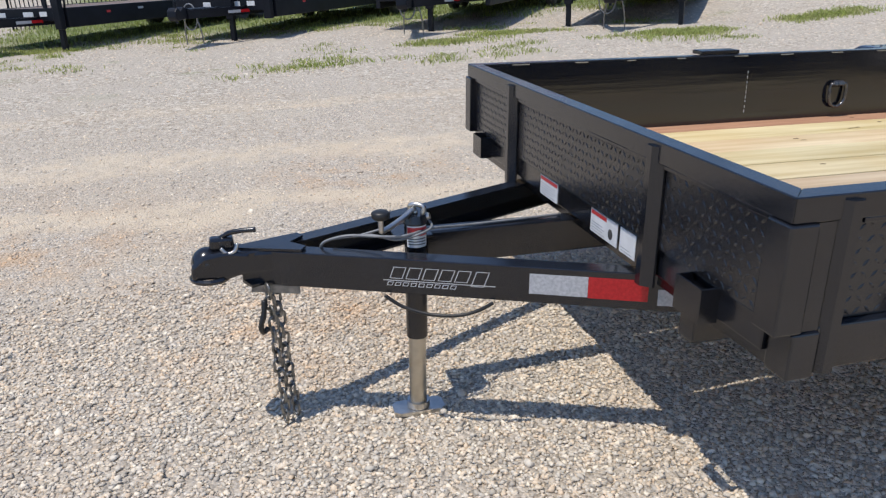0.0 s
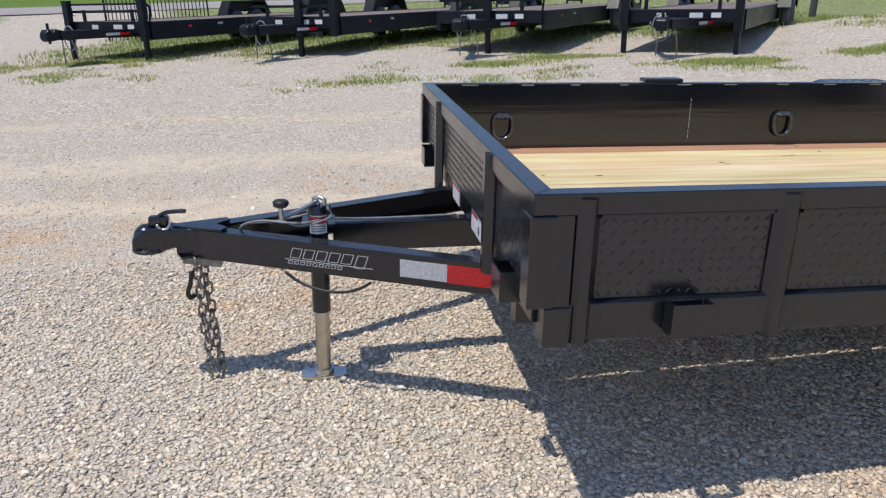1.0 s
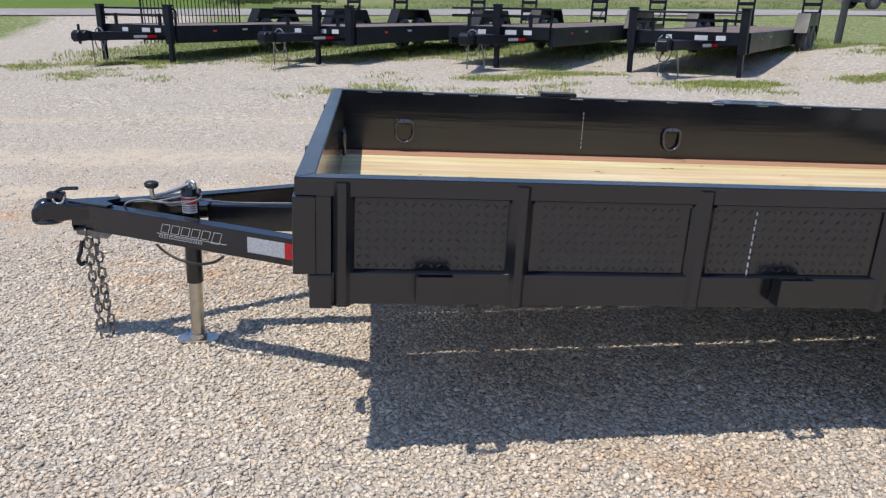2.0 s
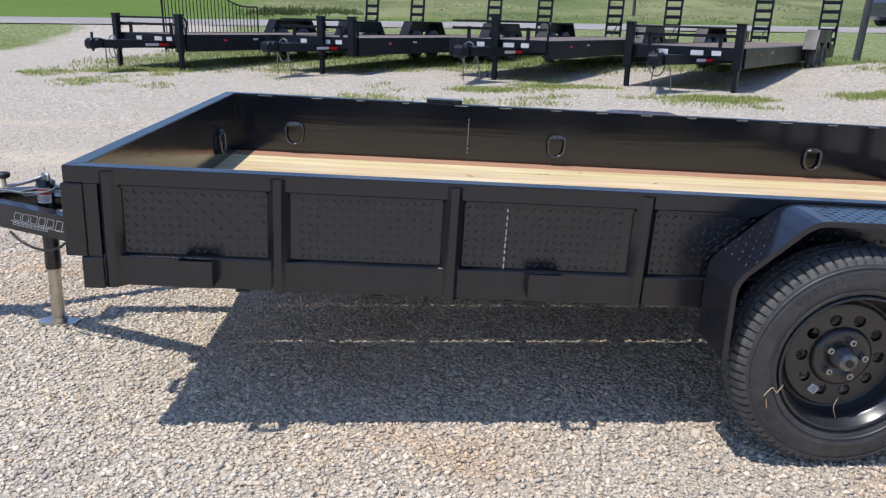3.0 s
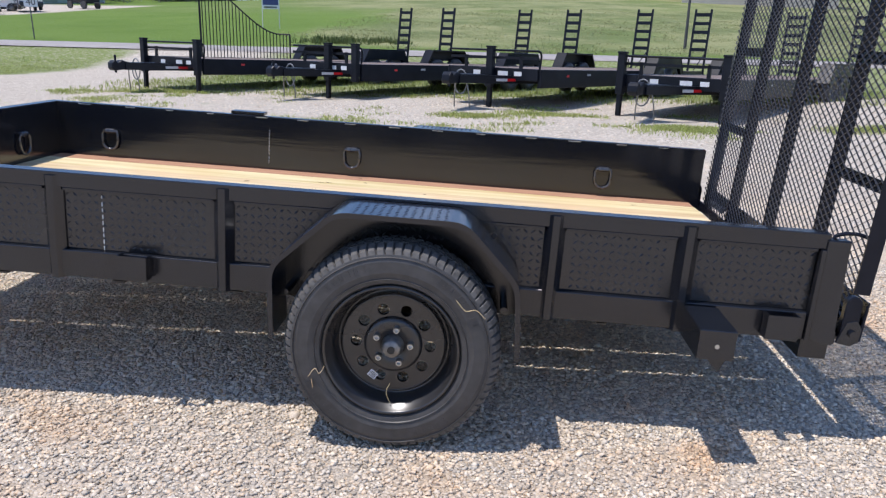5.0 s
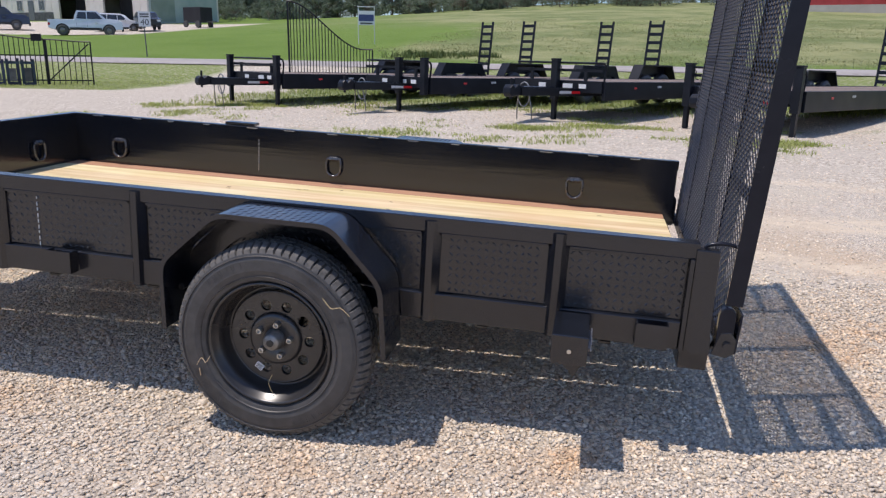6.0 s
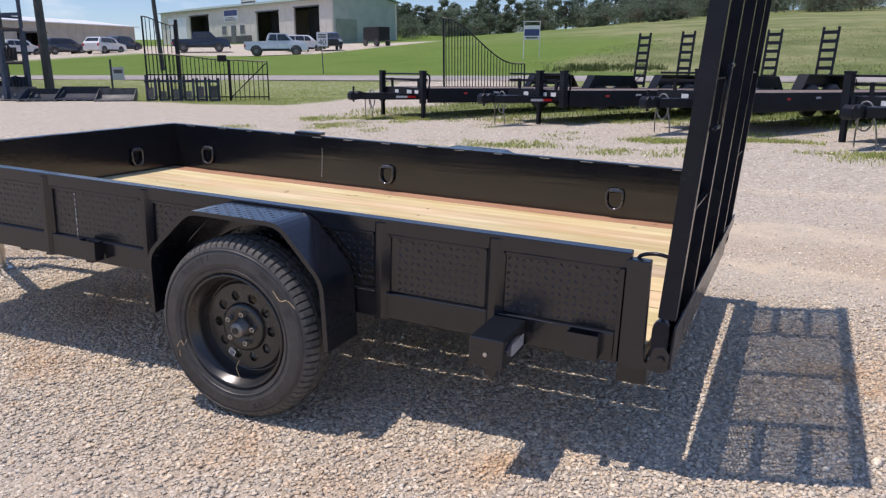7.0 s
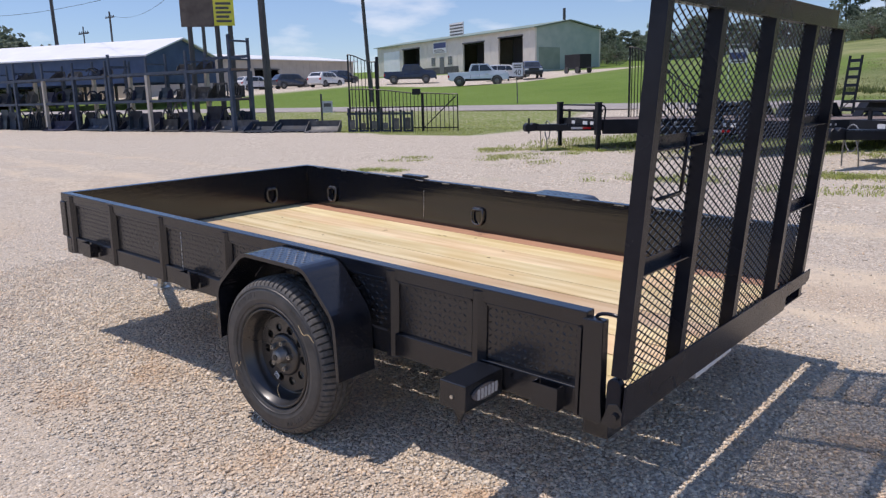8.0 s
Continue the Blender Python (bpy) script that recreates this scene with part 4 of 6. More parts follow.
sc = 1 / math.cos(ANG)
A0 = 0.972
on_beam("white_tape", (A0 - 0.250) * sc, (A0 - 0.114) * sc, -0.074, -0.018, M["white_tape"], 0.0015, "silver-white reflective tape")
on_beam("red_tape", (A0 - 0.1135) * sc, (A0 + 0.023) * sc, -0.076, -0.018, M["red_tape"], 0.0015, "red reflective tape")
on_beam("beam_sticker", (A0 + 0.045) * sc, (A0 + 0.085) * sc, -0.084, -0.040, M["white_tape"], 0.0015, "small white sticker")
logo = on_beam("maker_mark", (A0 - 0.605) * sc, (A0 - 0.33) * sc, -0.0630, -0.0608, M["logo"], 0.0012, "silver outline vinyl maker's mark")
LX = (A0 - 0.60) * sc


def mark_bar(x0, x1, w0, w1, slant=0.35):
    """A thin slanted outline box on the beam."""
    t = 0.0022
    bm = bmesh.new()
    out = [(x0, w0), (x1, w0), (x1 + slant * (w1 - w0), w1), (x0 + slant * (w1 - w0), w1)]
    inn = [(x0 + t * 1.4, w0 + t), (x1 - t, w0 + t), (x1 - t * 1.4 + slant * (w1 - w0), w1 - t), (x0 + t + slant * (w1 - w0), w1 - t)]
    vo = [bm.verts.new((x, -0.0014, z)) for x, z in out]
    vi = [bm.verts.new((x, -0.0014, z)) for x, z in inn]
    for i in range(4):
        bm.faces.new((vo[i], vo[(i + 1) % 4], vi[(i + 1) % 4], vi[i]))
    return bm


for i in range(6):
    part("mark_bar", mark_bar(LX + 0.012 + i * 0.044, LX + 0.048 + i * 0.044, -0.056 if i < 5 else -0.066, -0.022), M["logo"], logo)
for i in range(9):
    part("mark_bar", mark_bar(LX + 0.004 + i * 0.0215, LX + 0.020 + i * 0.0215, -0.077, -0.0655), M["logo"], logo)


# front wall stickers on the lower rail
def sheet(name, v0, v1, w0, w1, band, lines, picture, label):
    ob = tp(name, box(0.0238, 0.0256, v0, v1, w0, w1), M["sticker"], label)
    if band:
        part("sticker_band", box(0.0230, 0.0237, v1 - (v1 - v0) * band, v1 - 0.003, w1 - 0.014, w1 - 0.003), M["sticker_red"], ob)
    for i in range(lines):
        part("print_line", box(0.0230, 0.0237, v1 - (v1 - v0) * (0.55 if picture else 0.85) + 0.015 * (i % 2), v1 - 0.008, w0 + 0.006 + i * 0.008, w0 + 0.0078 + i * 0.008), M["print_grey"], ob)
    if picture:
        c, z = v0 + (v1 - v0) * 0.24, w0 + 0.026
        part("sticker_picture", prism(bmesh.new(), [(c + 0.013 * math.cos(t), z + 0.015 * math.sin(t)) for t in [2 * math.pi * i / 10 for i in range(10)]], 0, 0.0230, 0.0237), M["print"], ob)
    return ob


sheet("warning_sticker", 1.06, 1.20, -0.332, -0.268, 0.97, 5, False, "white and red warning sticker")
sheet("warning_sticker", 0.66, 0.82, -0.335, -0.268, 0.6, 4, True, "white and red instruction sticker with a dark picture")
sheet("plate_sticker", 0.562, 0.645, -0.335, -0.268, 0, 2, False, "plain white weight plate sticker")


# stake pockets: open-topped folded boxes
def pocket():
    o, t = 0.046, 0.005
    bm = bmesh.new()
    bx(bm, -0.05, 0.05, -o, -o + t, -0.05, 0.030)
    bx(bm, -0.05, -0.05 + t, -o + t, 0.0, -0.05, 0.030)
    bx(bm, 0.05 - t, 0.05, -o + t, 0.0, -0.05, 0.030)
    return bm


pm = None
spots = [pose(0.026, 0.255, -0.290, 0, 0, -90), pose(0.026, 1.76, -0.285, 0, 0, -90)]
for u, w in ((0.375, -0.285), (1.401, -0.282), (3.500, -0.294)):
    spots += [pose(u, -0.006, w), pose(u, WID + 0.006, w, 0, 0, 180)]
for m in spots:
    if pm is None:
        ob = tp("stake_pocket", pocket(), m=m)
        pm = ob.data
    else:
        shared("stake_pocket", pm, TR, m=m)


# tie-down D-rings inside
def d_ring(m):
    br = tp("tie_down_ring", box(-0.036, 0.036, -0.010, 0.0, -0.013, 0.013), m=m, bevel=0.003, label="black welded tie-down ring")
    pts = [(0.040, -0.015, 0.0), (0.045, -0.018, -0.022), (0.043, -0.020, -0.055)]
    pts += [(0.043 * math.cos(t), -0.020, -0.060 - 0.044 * math.sin(t)) for t in [math.pi * i / 8 for i in range(9)]]
    pts += [(-0.043, -0.020, -0.055), (-0.045, -0.018, -0.022), (-0.040, -0.015, 0.0), (0.0, -0.015, 0.002)]
    part("ring", tube(bmesh.new(), pts, 0.0080, 8, True), M["ring"], br, smooth=True)
    part("ring_strap", prism(bmesh.new(), [(-0.010, 0.016), (-0.024, 0.010), (-0.027, -0.005), (-0.010, -0.015)], 0, -0.027, 0.027), M["ring"], br, bevel=0.002)


tp("corner_filler", box(0.0555, 0.0945, 0.0, 0.03, -0.268, -0.0505))
tp("corner_filler", box(0.0555, 0.0945, WID - 0.03, WID, -0.268, -0.0505))
for u in (0.366, 1.770, 3.187):
    d_ring(pose(u, WID - 0.0555, -0.147))
    d_ring(pose(u, 0.0465, -0.135, 0, 0, 180))
for v in (0.42, 1.54):
    d_ring(pose(0.0555, v, -0.147, 0, 0, 90))
tp("far_bracket", box(1.06, 1.25, WID - 0.03, WID + 0.045, 0.001, 0.018), bevel=0.003, label="flat black bracket on the far rail")
# bright zinc slivers imitate the streaked reflections along the far rail's inner lip
for i in range(14):
    u = 0.18 + i * 0.255 + rb.uniform(-0.02, 0.02)
    bm = box(u, u + rb.uniform(0.025, 0.075), WID - 0.0535, WID - 0.0500, -0.008, -0.0048)
    tp("weld_bead", bm, M["zinc"])

# bright dashes painting a broken upright reflection onto the side sheets
for i in range(9):
    w = -0.072 - 0.0215 * i
    h = rb.uniform(0.007, 0.017)
    f = (w + 0.33) / 0.282
    y = WID - 0.0605 + 0.0095 * f
    tp("seam_weld", box(1.2885, 1.2915, y - 0.0022, y + 0.001, w - h, w), M["glint"])
    if w > -0.25:
        tp("seam_weld", box(1.2785, 1.2815, 0.0152, 0.019, w - h, w), M["glint"])

# wheels, fenders, axle
HU, HW = 2.283, -0.434
RT, WT = 0.338, 0.184


def tyre_mesh():
    half = WT / 2
    side = [(0.210, -half * 0.70), (0.222, -half * 0.90), (0.256, -half * 1.0), (0.290, -half * 0.98), (0.311, -half * 0.90), (0.323, -half * 0.82), (0.331, -half * 0.66),
            (RT, -half * 0.46), (RT, -half * 0.36), (RT - 0.009, -half * 0.35), (RT - 0.009, -half * 0.27), (RT, -half * 0.26), (RT, -half * 0.05), (RT - 0.009, -half * 0.04)]
    prof = side + [(r, -a) for r, a in side[::-1]]

    def cut(i, j, r, a):
        k = i % 6
        if k == 0 and j in (5, 6, 7, 8, 19, 20, 21, 22):
            r -= 0.010
        if k == 3 and j in (11, 12, 15, 16):
            r -= 0.004
        return r, a
    bm = revolve(bmesh.new(), prof, 450, 1, False, cut)
    return bm


def letters(bm, half, t0, n):
    rr = random.Random(t0)
    for i in range(n):
        t = radians(t0 + i * 5.2)
        m = pose(0, 0, 0, 0, -math.degrees(t), 0)
        bx(bm, 0.268, 0.288, -half - 0.0016, -half + 0.002, -0.0075, -0.0035, m)
        if rr.random() < 0.7:
            bx(bm, 0.268, 0.288, -half - 0.0016, -half + 0.002, 0.0025, 0.0055, m)
        bx(bm, 0.268, 0.272, -half - 0.0016, -half + 0.002, -0.003, 0.002, m)
    return bm


def rim_face(r0, r1, rh, hole, depth, n=10):
    """A dished disc with round holes: each sector joins its hole's circle to the sector's border."""
    bm = bmesh.new()
    k = 24
    for s in range(n):
        mid = 2 * math.pi * s / n
        half = math.pi / n
        border = []
        for i in range(7):
            border.append((r1, mid - half + 2 * half * i / 6))
        for i in range(1, 6):
            border.append((r1 + (r0 - r1) * i / 6, mid + half))
        for i in range(7):
            border.append((r0, mid + half - 2 * half * i / 6))
        for i in range(1, 6):
            border.append((r0 + (r1 - r0) * i / 6, mid - half))
        cx, cz = rh * math.cos(mid), rh * math.sin(mid)
        bo = [Vector((r * math.cos(t), 0, r * math.sin(t))) for r, t in border]
        vb, vh, vd = [], [], []
        for b in bo:
            d = Vector((b.x - cx, 0, b.z - cz)).normalized()
            vb.append(bm.verts.new(b))
            vh.append(bm.verts.new((cx + hole * d.x, 0, cz + hole * d.z)))
            vd.append(bm.verts.new((cx + hole * 0.94 * d.x, depth, cz + hole * 0.94 * d.z)))
        m = len(vb)
        for i in range(m):
            j = (i + 1) % m
            bm.faces.new((vb[i], vb[j], vh[j], vh[i]))
            bm.faces.new((vh[i], vh[j], vd[j], vd[i]))
    bmesh.ops.remove_doubles(bm, verts=bm.verts, dist=1e-5)
    bmesh.ops.recalc_face_normals(bm, faces=bm.faces)
    return bm


def build_wheel(name, m, parent, label=""):
    """Facing -y, centred in the tyre."""
    bm = bmesh.new()
    revolve(bm, [(0.213, -0.064), (0.215, -0.078), (0.209, -0.084), (0.203, -0.078), (0.199, -0.056), (0.193, -0.052), (0.187, -0.026), (0.180, 0.002), (0.170, 0.008), (0.165, -0.010),
                 (0.158, -0.016), (0.156, 0.012), (0.180, 0.03), (0.190, 0.080), (0.212, 0.084)], 72, 1)
    w = part(name, bm, M["rim"], parent, label, smooth=True, m=m)
    f = rim_face(0.092, 0.160, 0.117, 0.0185, 0.012)
    bmesh.ops.translate(f, verts=f.verts, vec=(0, -0.014, 0))
    part("disc", f, M["rim"], w)
    bm = revolve(bmesh.new(), [(0.093, -0.014), (0.088, -0.026), (0.080, -0.030), (0.048, -0.028), (0.042, -0.024), (0.0, -0.024)], 48, 1)
    part("hub_face", bm, M["rim"], w, smooth=True)
    bm = revolve(bmesh.new(), [(0.036, -0.024), (0.036, -0.034), (0.031, -0.038), (0.029, -0.060), (0.024, -0.065), (0.0, -0.067)], 32, 1)
    part("grease_cap", bm, M["steel"], w, "bare metal grease cap", smooth=True)
    part("cap_plug", cyl(bmesh.new(), (0, -0.071, 0), (0, -0.0665, 0), 0.012, seg=16), M["black"], w)
    for i in range(5):
        t = 2 * math.pi * i / 5 + 0.12
        c, s = 0.057 * math.cos(t), 0.057 * math.sin(t)
        bm = revolve(bmesh.new(), [(0.0115, 0.0), (0.0105, -0.015), (0.0092, -0.019), (0.0064, -0.019), (0.0058, -0.006), (0.0, -0.006)], 12, 1)
        part("lug_nut", bm, M["zinc"], w, "chrome lug nut", m=pose(c, -0.0285, s))
    tm = tyre_mesh()
    ty = part("tyre", tm, M["rubber"], w, "new black radial trailer tyre", smooth=False)
    ty.data.materials.append(M["dusty_rubber"])
    for f in ty.data.polygons:
        if math.hypot(f.center.x, f.center.z) > 0.316:
            f.material_index = 1
    h = WT / 2
    part("sidewall_rib", revolve(bmesh.new(), [(0.2338, -h * 0.945), (0.236, -h * 0.985), (0.2382, -h * 0.945)], 96, 1), M["rubber"], w)
    part("sidewall_rib", revolve(bmesh.new(), [(0.3008, -h * 0.94), (0.303, -h * 0.975), (0.3052, -h * 0.92)], 96, 1), M["rubber"], w)
    for t0, n in ((25, 8), (110, 6), (205, 7), (290, 5)):
        part("sidewall_word", letters(bmesh.new(), WT / 2 * 0.985, t0, n), M["rubber"], w)
    st = part("wheel_sticker", box(-0.014, 0.014, -0.0015, 0.0, -0.012, 0.012), M["sticker"], w, "small white barcode sticker", m=pose(-0.060, -0.0155, -0.110, 0, 35, 0))
    for i in range(4):
        part("print_line", box(-0.011, 0.011, -0.0022, -0.0016, -0.009 + 0.005 * i, -0.0065 + 0.005 * i), M["print"], st)
    return w


wheel = build_wheel("wheel", pose(HU, -0.127, HW), TR, "black steel wheel with round vent holes")
copy_thing(wheel, pose(HU, WID + 0.127, HW, 0, 0, 180))
# straw and lint stuck on the tyre
for pts in ([(-0.25, -0.204, -0.10), (-0.23, -0.206, -0.07), (-0.215, -0.207, -0.085), (-0.20, -0.206, -0.06)], [(0.19, -0.204, 0.19), (0.22, -0.207, 0.16), (0.25, -0.206, 0.165), (0.28, -0.205, 0.14)],
            [(0.0, -0.16, -0.12), (-0.01, -0.165, -0.15), (0.005, -0.165, -0.185)], [(-0.24, -0.204, -0.11), (-0.235, -0.206, -0.135)]):
    part("straw", tube(bmesh.new(), spline([(p[0], p[1] + 0.109, p[2]) for p in pts], 4), 0.0011, 5), M["pine"], wheel)
tp("axle", cyl(bmesh.new(), (HU, 0.04, HW), (HU, WID - 0.04, HW), 0.030, seg=20), smooth=True)
for v in (0.36, WID - 0.36):
    bm = bmesh.new()
    for i in range(4):
        ln = 0.33 - 0.06 * i
        tube(bm, [(HU + ln * t, v, HW + 0.05 + 0.05 * t * t - 0.011 * i + 0.01) for t in (-1, -0.6, -0.2, 0.2, 0.6, 1)], 0.008, 6)
    tp("leaf_spring", bm, M["steel"])

FEN = [(1.900, -0.430), (1.893, -0.195), (2.090, -0.010), (2.485, -0.010), (2.660, -0.190), (2.68, -0.435)]


def folded(pts, r):
    """Round the inner corners of an open outline."""
    out = [pts[0]]
    for a, b, c in zip(pts, pts[1:], pts[2:]):
        a, b, c = Vector(a), Vector(b), Vector(c)
        p, q = b + (a - b).normalized() * r, b + (c - b).normalized() * r
        out += [tuple(p * (1 - t) ** 2 + b * (2 * t * (1 - t)) + q * t * t) for t in (0.0, 0.25, 0.5, 0.75, 1.0)]
    return out + [pts[-1]]


def fender(v_in, v_out):
    """A folded fender of tread plate with a turned-down outer lip."""
    t = 0.006
    s = 1 if v_out > v_in else -1
    inner = [(1.907, -0.430), (1.900, -0.198), (2.093, -0.017), (2.482, -0.017), (2.653, -0.193), (2.673, -0.435)]
    bm = prism(bmesh.new(), folded(FEN, 0.045) + folded(inner, 0.042)[::-1], 1, min(v_in, v_out), max(v_in, v_out))
    lip = [(1.916, -0.430), (1.909, -0.201), (2.097, -0.026), (2.478, -0.026), (2.644, -0.197), (2.663, -0.435)]
    a, b = sorted((v_out, v_out - s * t))
    prism(bm, folded(inner, 0.042) + folded(lip, 0.040)[::-1], 1, a, b)
    return bm


for v_in, v_out in ((-0.007, -0.202), (WID + 0.007, WID + 0.202)):
    f = tp("fender", fender(v_in, v_out), M["fender"], "black tread-plate fender over the wheel")
    # raised lugs on the upper faces
    vs, fs = [], []
    lo, hi = sorted((v_in, v_out))
    for (x0, z0), (x1, z1) in zip(FEN[:-1], FEN[1:]):
        d = Vector((x1 - x0, 0, z1 - z0))
        ln = d.length
        d.normalize()
        nrm = Vector((-d.z, 0, d.x))
        if nrm.z < -0.1:
            nrm = -nrm
        na, nb = int(ln / 0.0235), int((hi - lo) / 0.0235)
        for i in range(na):
            for j in range(nb):
                along = ln * (i + 0.5) / na
                if min(along, ln - along) < 0.045:
                    continue
                o = Vector((x0, 0, z0)) + d * along
                y = lo + (hi - lo) * (j + 0.5) / nb
                a = radians(42 if (i + j) % 2 else -42)
                c, s = math.cos(a), math.sin(a)
                k = len(vs)
                for p, q, h in ((-0.0095, 0, 0), (0, -0.003, 0), (0.0095, 0, 0), (0, 0.003, 0), (-0.004, 0, 0.0011), (0.004, 0, 0.0011)):
                    w = o + d * (c * p - s * q) + nrm * (h + 0.0002)
                    vs.append((w.x, y + s * p + c * q, w.z))
                fs += [(k, k + 1, k + 4), (k + 1, k + 5, k + 4), (k + 1, k + 2, k + 5), (k + 2, k + 3, k + 5), (k + 3, k + 4, k + 5), (k + 3, k, k + 4)]
    tagged(soup("tread_pattern", vs, fs, M["fender"], f), kind="stuff")
    # bolted braces between fender and frame
    for u in (1.93, 2.62):
        part("brace", cyl(bmesh.new(), (u, v_in, -0.30), (u, v_out * 0.6 + v_in * 0.4, -0.30), 0.012, seg=10), P, f)
    a, b = sorted((v_in, v_in + (0.006 if v_in > 0 else -0.006)))
    arch = [(1.901, -0.34)] + [(HU + 0.352 * math.cos(t), HW + 0.352 * math.sin(t)) for t in [math.pi * (0.93 - 0.86 * i / 18) for i in range(19)]] + [(2.66, -0.34), (2.655, -0.209), (2.478, -0.02), (2.089, -0.02), (1.901, -0.209)]
    part("inner_arch", prism(bmesh.new(), arch, 1, a, b), P, f)

# tail lamp boxes on brackets
for v0, v1, s in ((-0.222, -0.007, -1), (WID + 0.007, WID + 0.222, 1)):
    lb = tp("tail_lamp_box", box(3.195, 3.305, v0, v1, -0.362, -0.268), bevel=0.003, label="black steel tail lamp box")
    part("bolt", cyl(bmesh.new(), (3.25, v0 - 0.004 if s < 0 else v1 + 0.004, -0.318), (3.25, v0 + 0.001 if s < 0 else v1 - 0.001, -0.318), 0.007, seg=8), M["zinc"], lb)
    part("lens", prism(bmesh.new(), [((v0 + v1) / 2 + 0.072 * math.cos(t) * 1.0, -0.315 + 0.026 * math.sin(t)) for t in [2 * math.pi * i / 24 for i in range(24)]], 0, 3.304, 3.313), M["lens"], lb, "clear oval lamp lens")
    for i in range(6):
        y = (v0 + v1) / 2 - 0.05 + 0.02 * i
        part("lens_rib", box(3.3132, 3.3155, y, y + 0.012, -0.333, -0.297), M["white_tape"], lb)
    tp("lamp_foot", prism(bmesh.new(), [(3.23, -0.363), (3.29, -0.363), (3.27, -0.41)], 1, *((v0 + 0.02, v0 + 0.03) if s < 0 else (v1 - 0.03, v1 - 0.02))))

# raised tailgate of angle iron and expanded mesh
GATE_H = 1.27
gate = tp("tailgate", prism(bmesh.new(), [(0.0, 0.0), (0.0, 0.05), (0.006, 0.05), (0.006, 0.006), (0.05, 0.006), (0.05, 0.0)], 1, -0.035, 1.875), M["gate"], m=pose(3.706, 0.028, -0.335, 0, 2.6, -1.2), label="raised tailgate of black angle iron and expanded mesh")
part("top_bar", prism(bmesh.new(), [(-0.004, GATE_H), (-0.004, GATE_H + 0.085), (0.002, GATE_H + 0.085), (0.002, GATE_H + 0.006), (0.05, GATE_H + 0.006), (0.05, GATE_H)], 1, -0.04, 1.88), M["gate"], gate)
part("bottom_lip", prism(bmesh.new(), [(-0.04, -0.004), (1.55, -0.004), (1.565, 0.062), (1.90, 0.068), (1.915, 0.085), (1.91, 0.128), (-0.04, 0.128)], 0, 0.0525, 0.059), M["gate"], gate, bevel=0.002)
part("hinge_tab", box(0.030, 0.0515, 1.58, 1.90, 0.052, 0.075), M["rust"], gate, "rusty hinge tab")
for i, y in enumerate((-0.035, 0.367, 0.865, 1.375, 1.795)):
    pr = [(0.001, y), (0.052, y), (0.052, y + 0.040), (0.046, y + 0.040), (0.046, y + 0.006), (0.001, y + 0.006)]
    part("gate_upright", prism(bmesh.new(), pr, 2, 0.0065 if i else 0.15, GATE_H - 0.0005), M["gate"], gate)
bm = bmesh.new()
DW, DH = 0.053, 0.029                        # one diamond of the mesh
y0, y1, z0, z1 = -0.025, 1.85, 0.05, GATE_H - 0.002
slope = DH / DW
for s in (1, -1):
    n = int(((y1 - y0) * slope + (z1 - z0)) / DH) + 2
    for i in range(n):
        c0 = z0 - (y1 - y0) * slope + i * DH if s > 0 else z0 + i * DH
        # line z = c0 + s * slope * (y - y0), clipped to the frame
        ya, yb = y0, y1
        for lim, low in ((z0, True), (z1, False)):
            yy = y0 + (lim - c0) / (s * slope)
            if (s > 0) == low:
                ya = max(ya, yy)
            else:
                yb = min(yb, yy)
        if yb - ya < 0.01:
            continue
        p, q = Vector((0.0045, ya, c0 + s * slope * (ya - y0))), Vector((0.0045, yb, c0 + s * slope * (yb - y0)))
        d = (q - p).normalized()
        across = d.cross(Vector((1, 0, 0)))
        across *= math.copysign(1, across.z)
        # each strand is a flat strip twisted so that its inner face looks up
        e = (Vector((1, 0, 0)) + across * 0.8).normalized() * 0.0026
        nv = d.cross(e).normalized() * 0.0009
        vv = [bm.verts.new(w) for w in (p - nv - e, p + nv - e, p + nv + e, p - nv + e, q - nv - e, q + nv - e, q + nv + e, q - nv + e)]
        for f in ((0, 1, 5, 4), (1, 2, 6, 5), (2, 3, 7, 6), (3, 0, 4, 7)):
            bm.faces.new([vv[k] for k in f])
part("expanded_mesh", bm, M["strand"], gate, "black expanded steel mesh")
for y, ln in ((-0.028, 0.394), (1.382, 0.412)):
    for z in (0.47, 0.85):
        part("gate_brace", prism(bmesh.new(), [(0.008, z), (0.008, z + 0.04), (0.012, z + 0.04), (0.012, z + 0.005), (0.045, z + 0.005), (0.045, z)], 1, y, y + ln), M["gate"], gate)
part("latch_bar", tube(bmesh.new(), [(0.06, 0.30, 0.892), (0.06, 0.20, 0.892), (0.06, 0.193, 0.885), (0.06, 0.185, 0.72), (0.06, 0.18, 0.714), (0.06, 0.02, 0.712)], 0.0065), M["gate"], gate, smooth=True)
part("pull_loop", tube(bmesh.new(), spline([(0.03, -0.004, 0.30), (0.02, -0.006, 0.325), (-0.02, -0.006, 0.335), (-0.06, -0.002, 0.33), (-0.085, 0.0, 0.315), (-0.085, 0.0, 0.28)], 6), 0.006), M["gate"], gate, smooth=True)
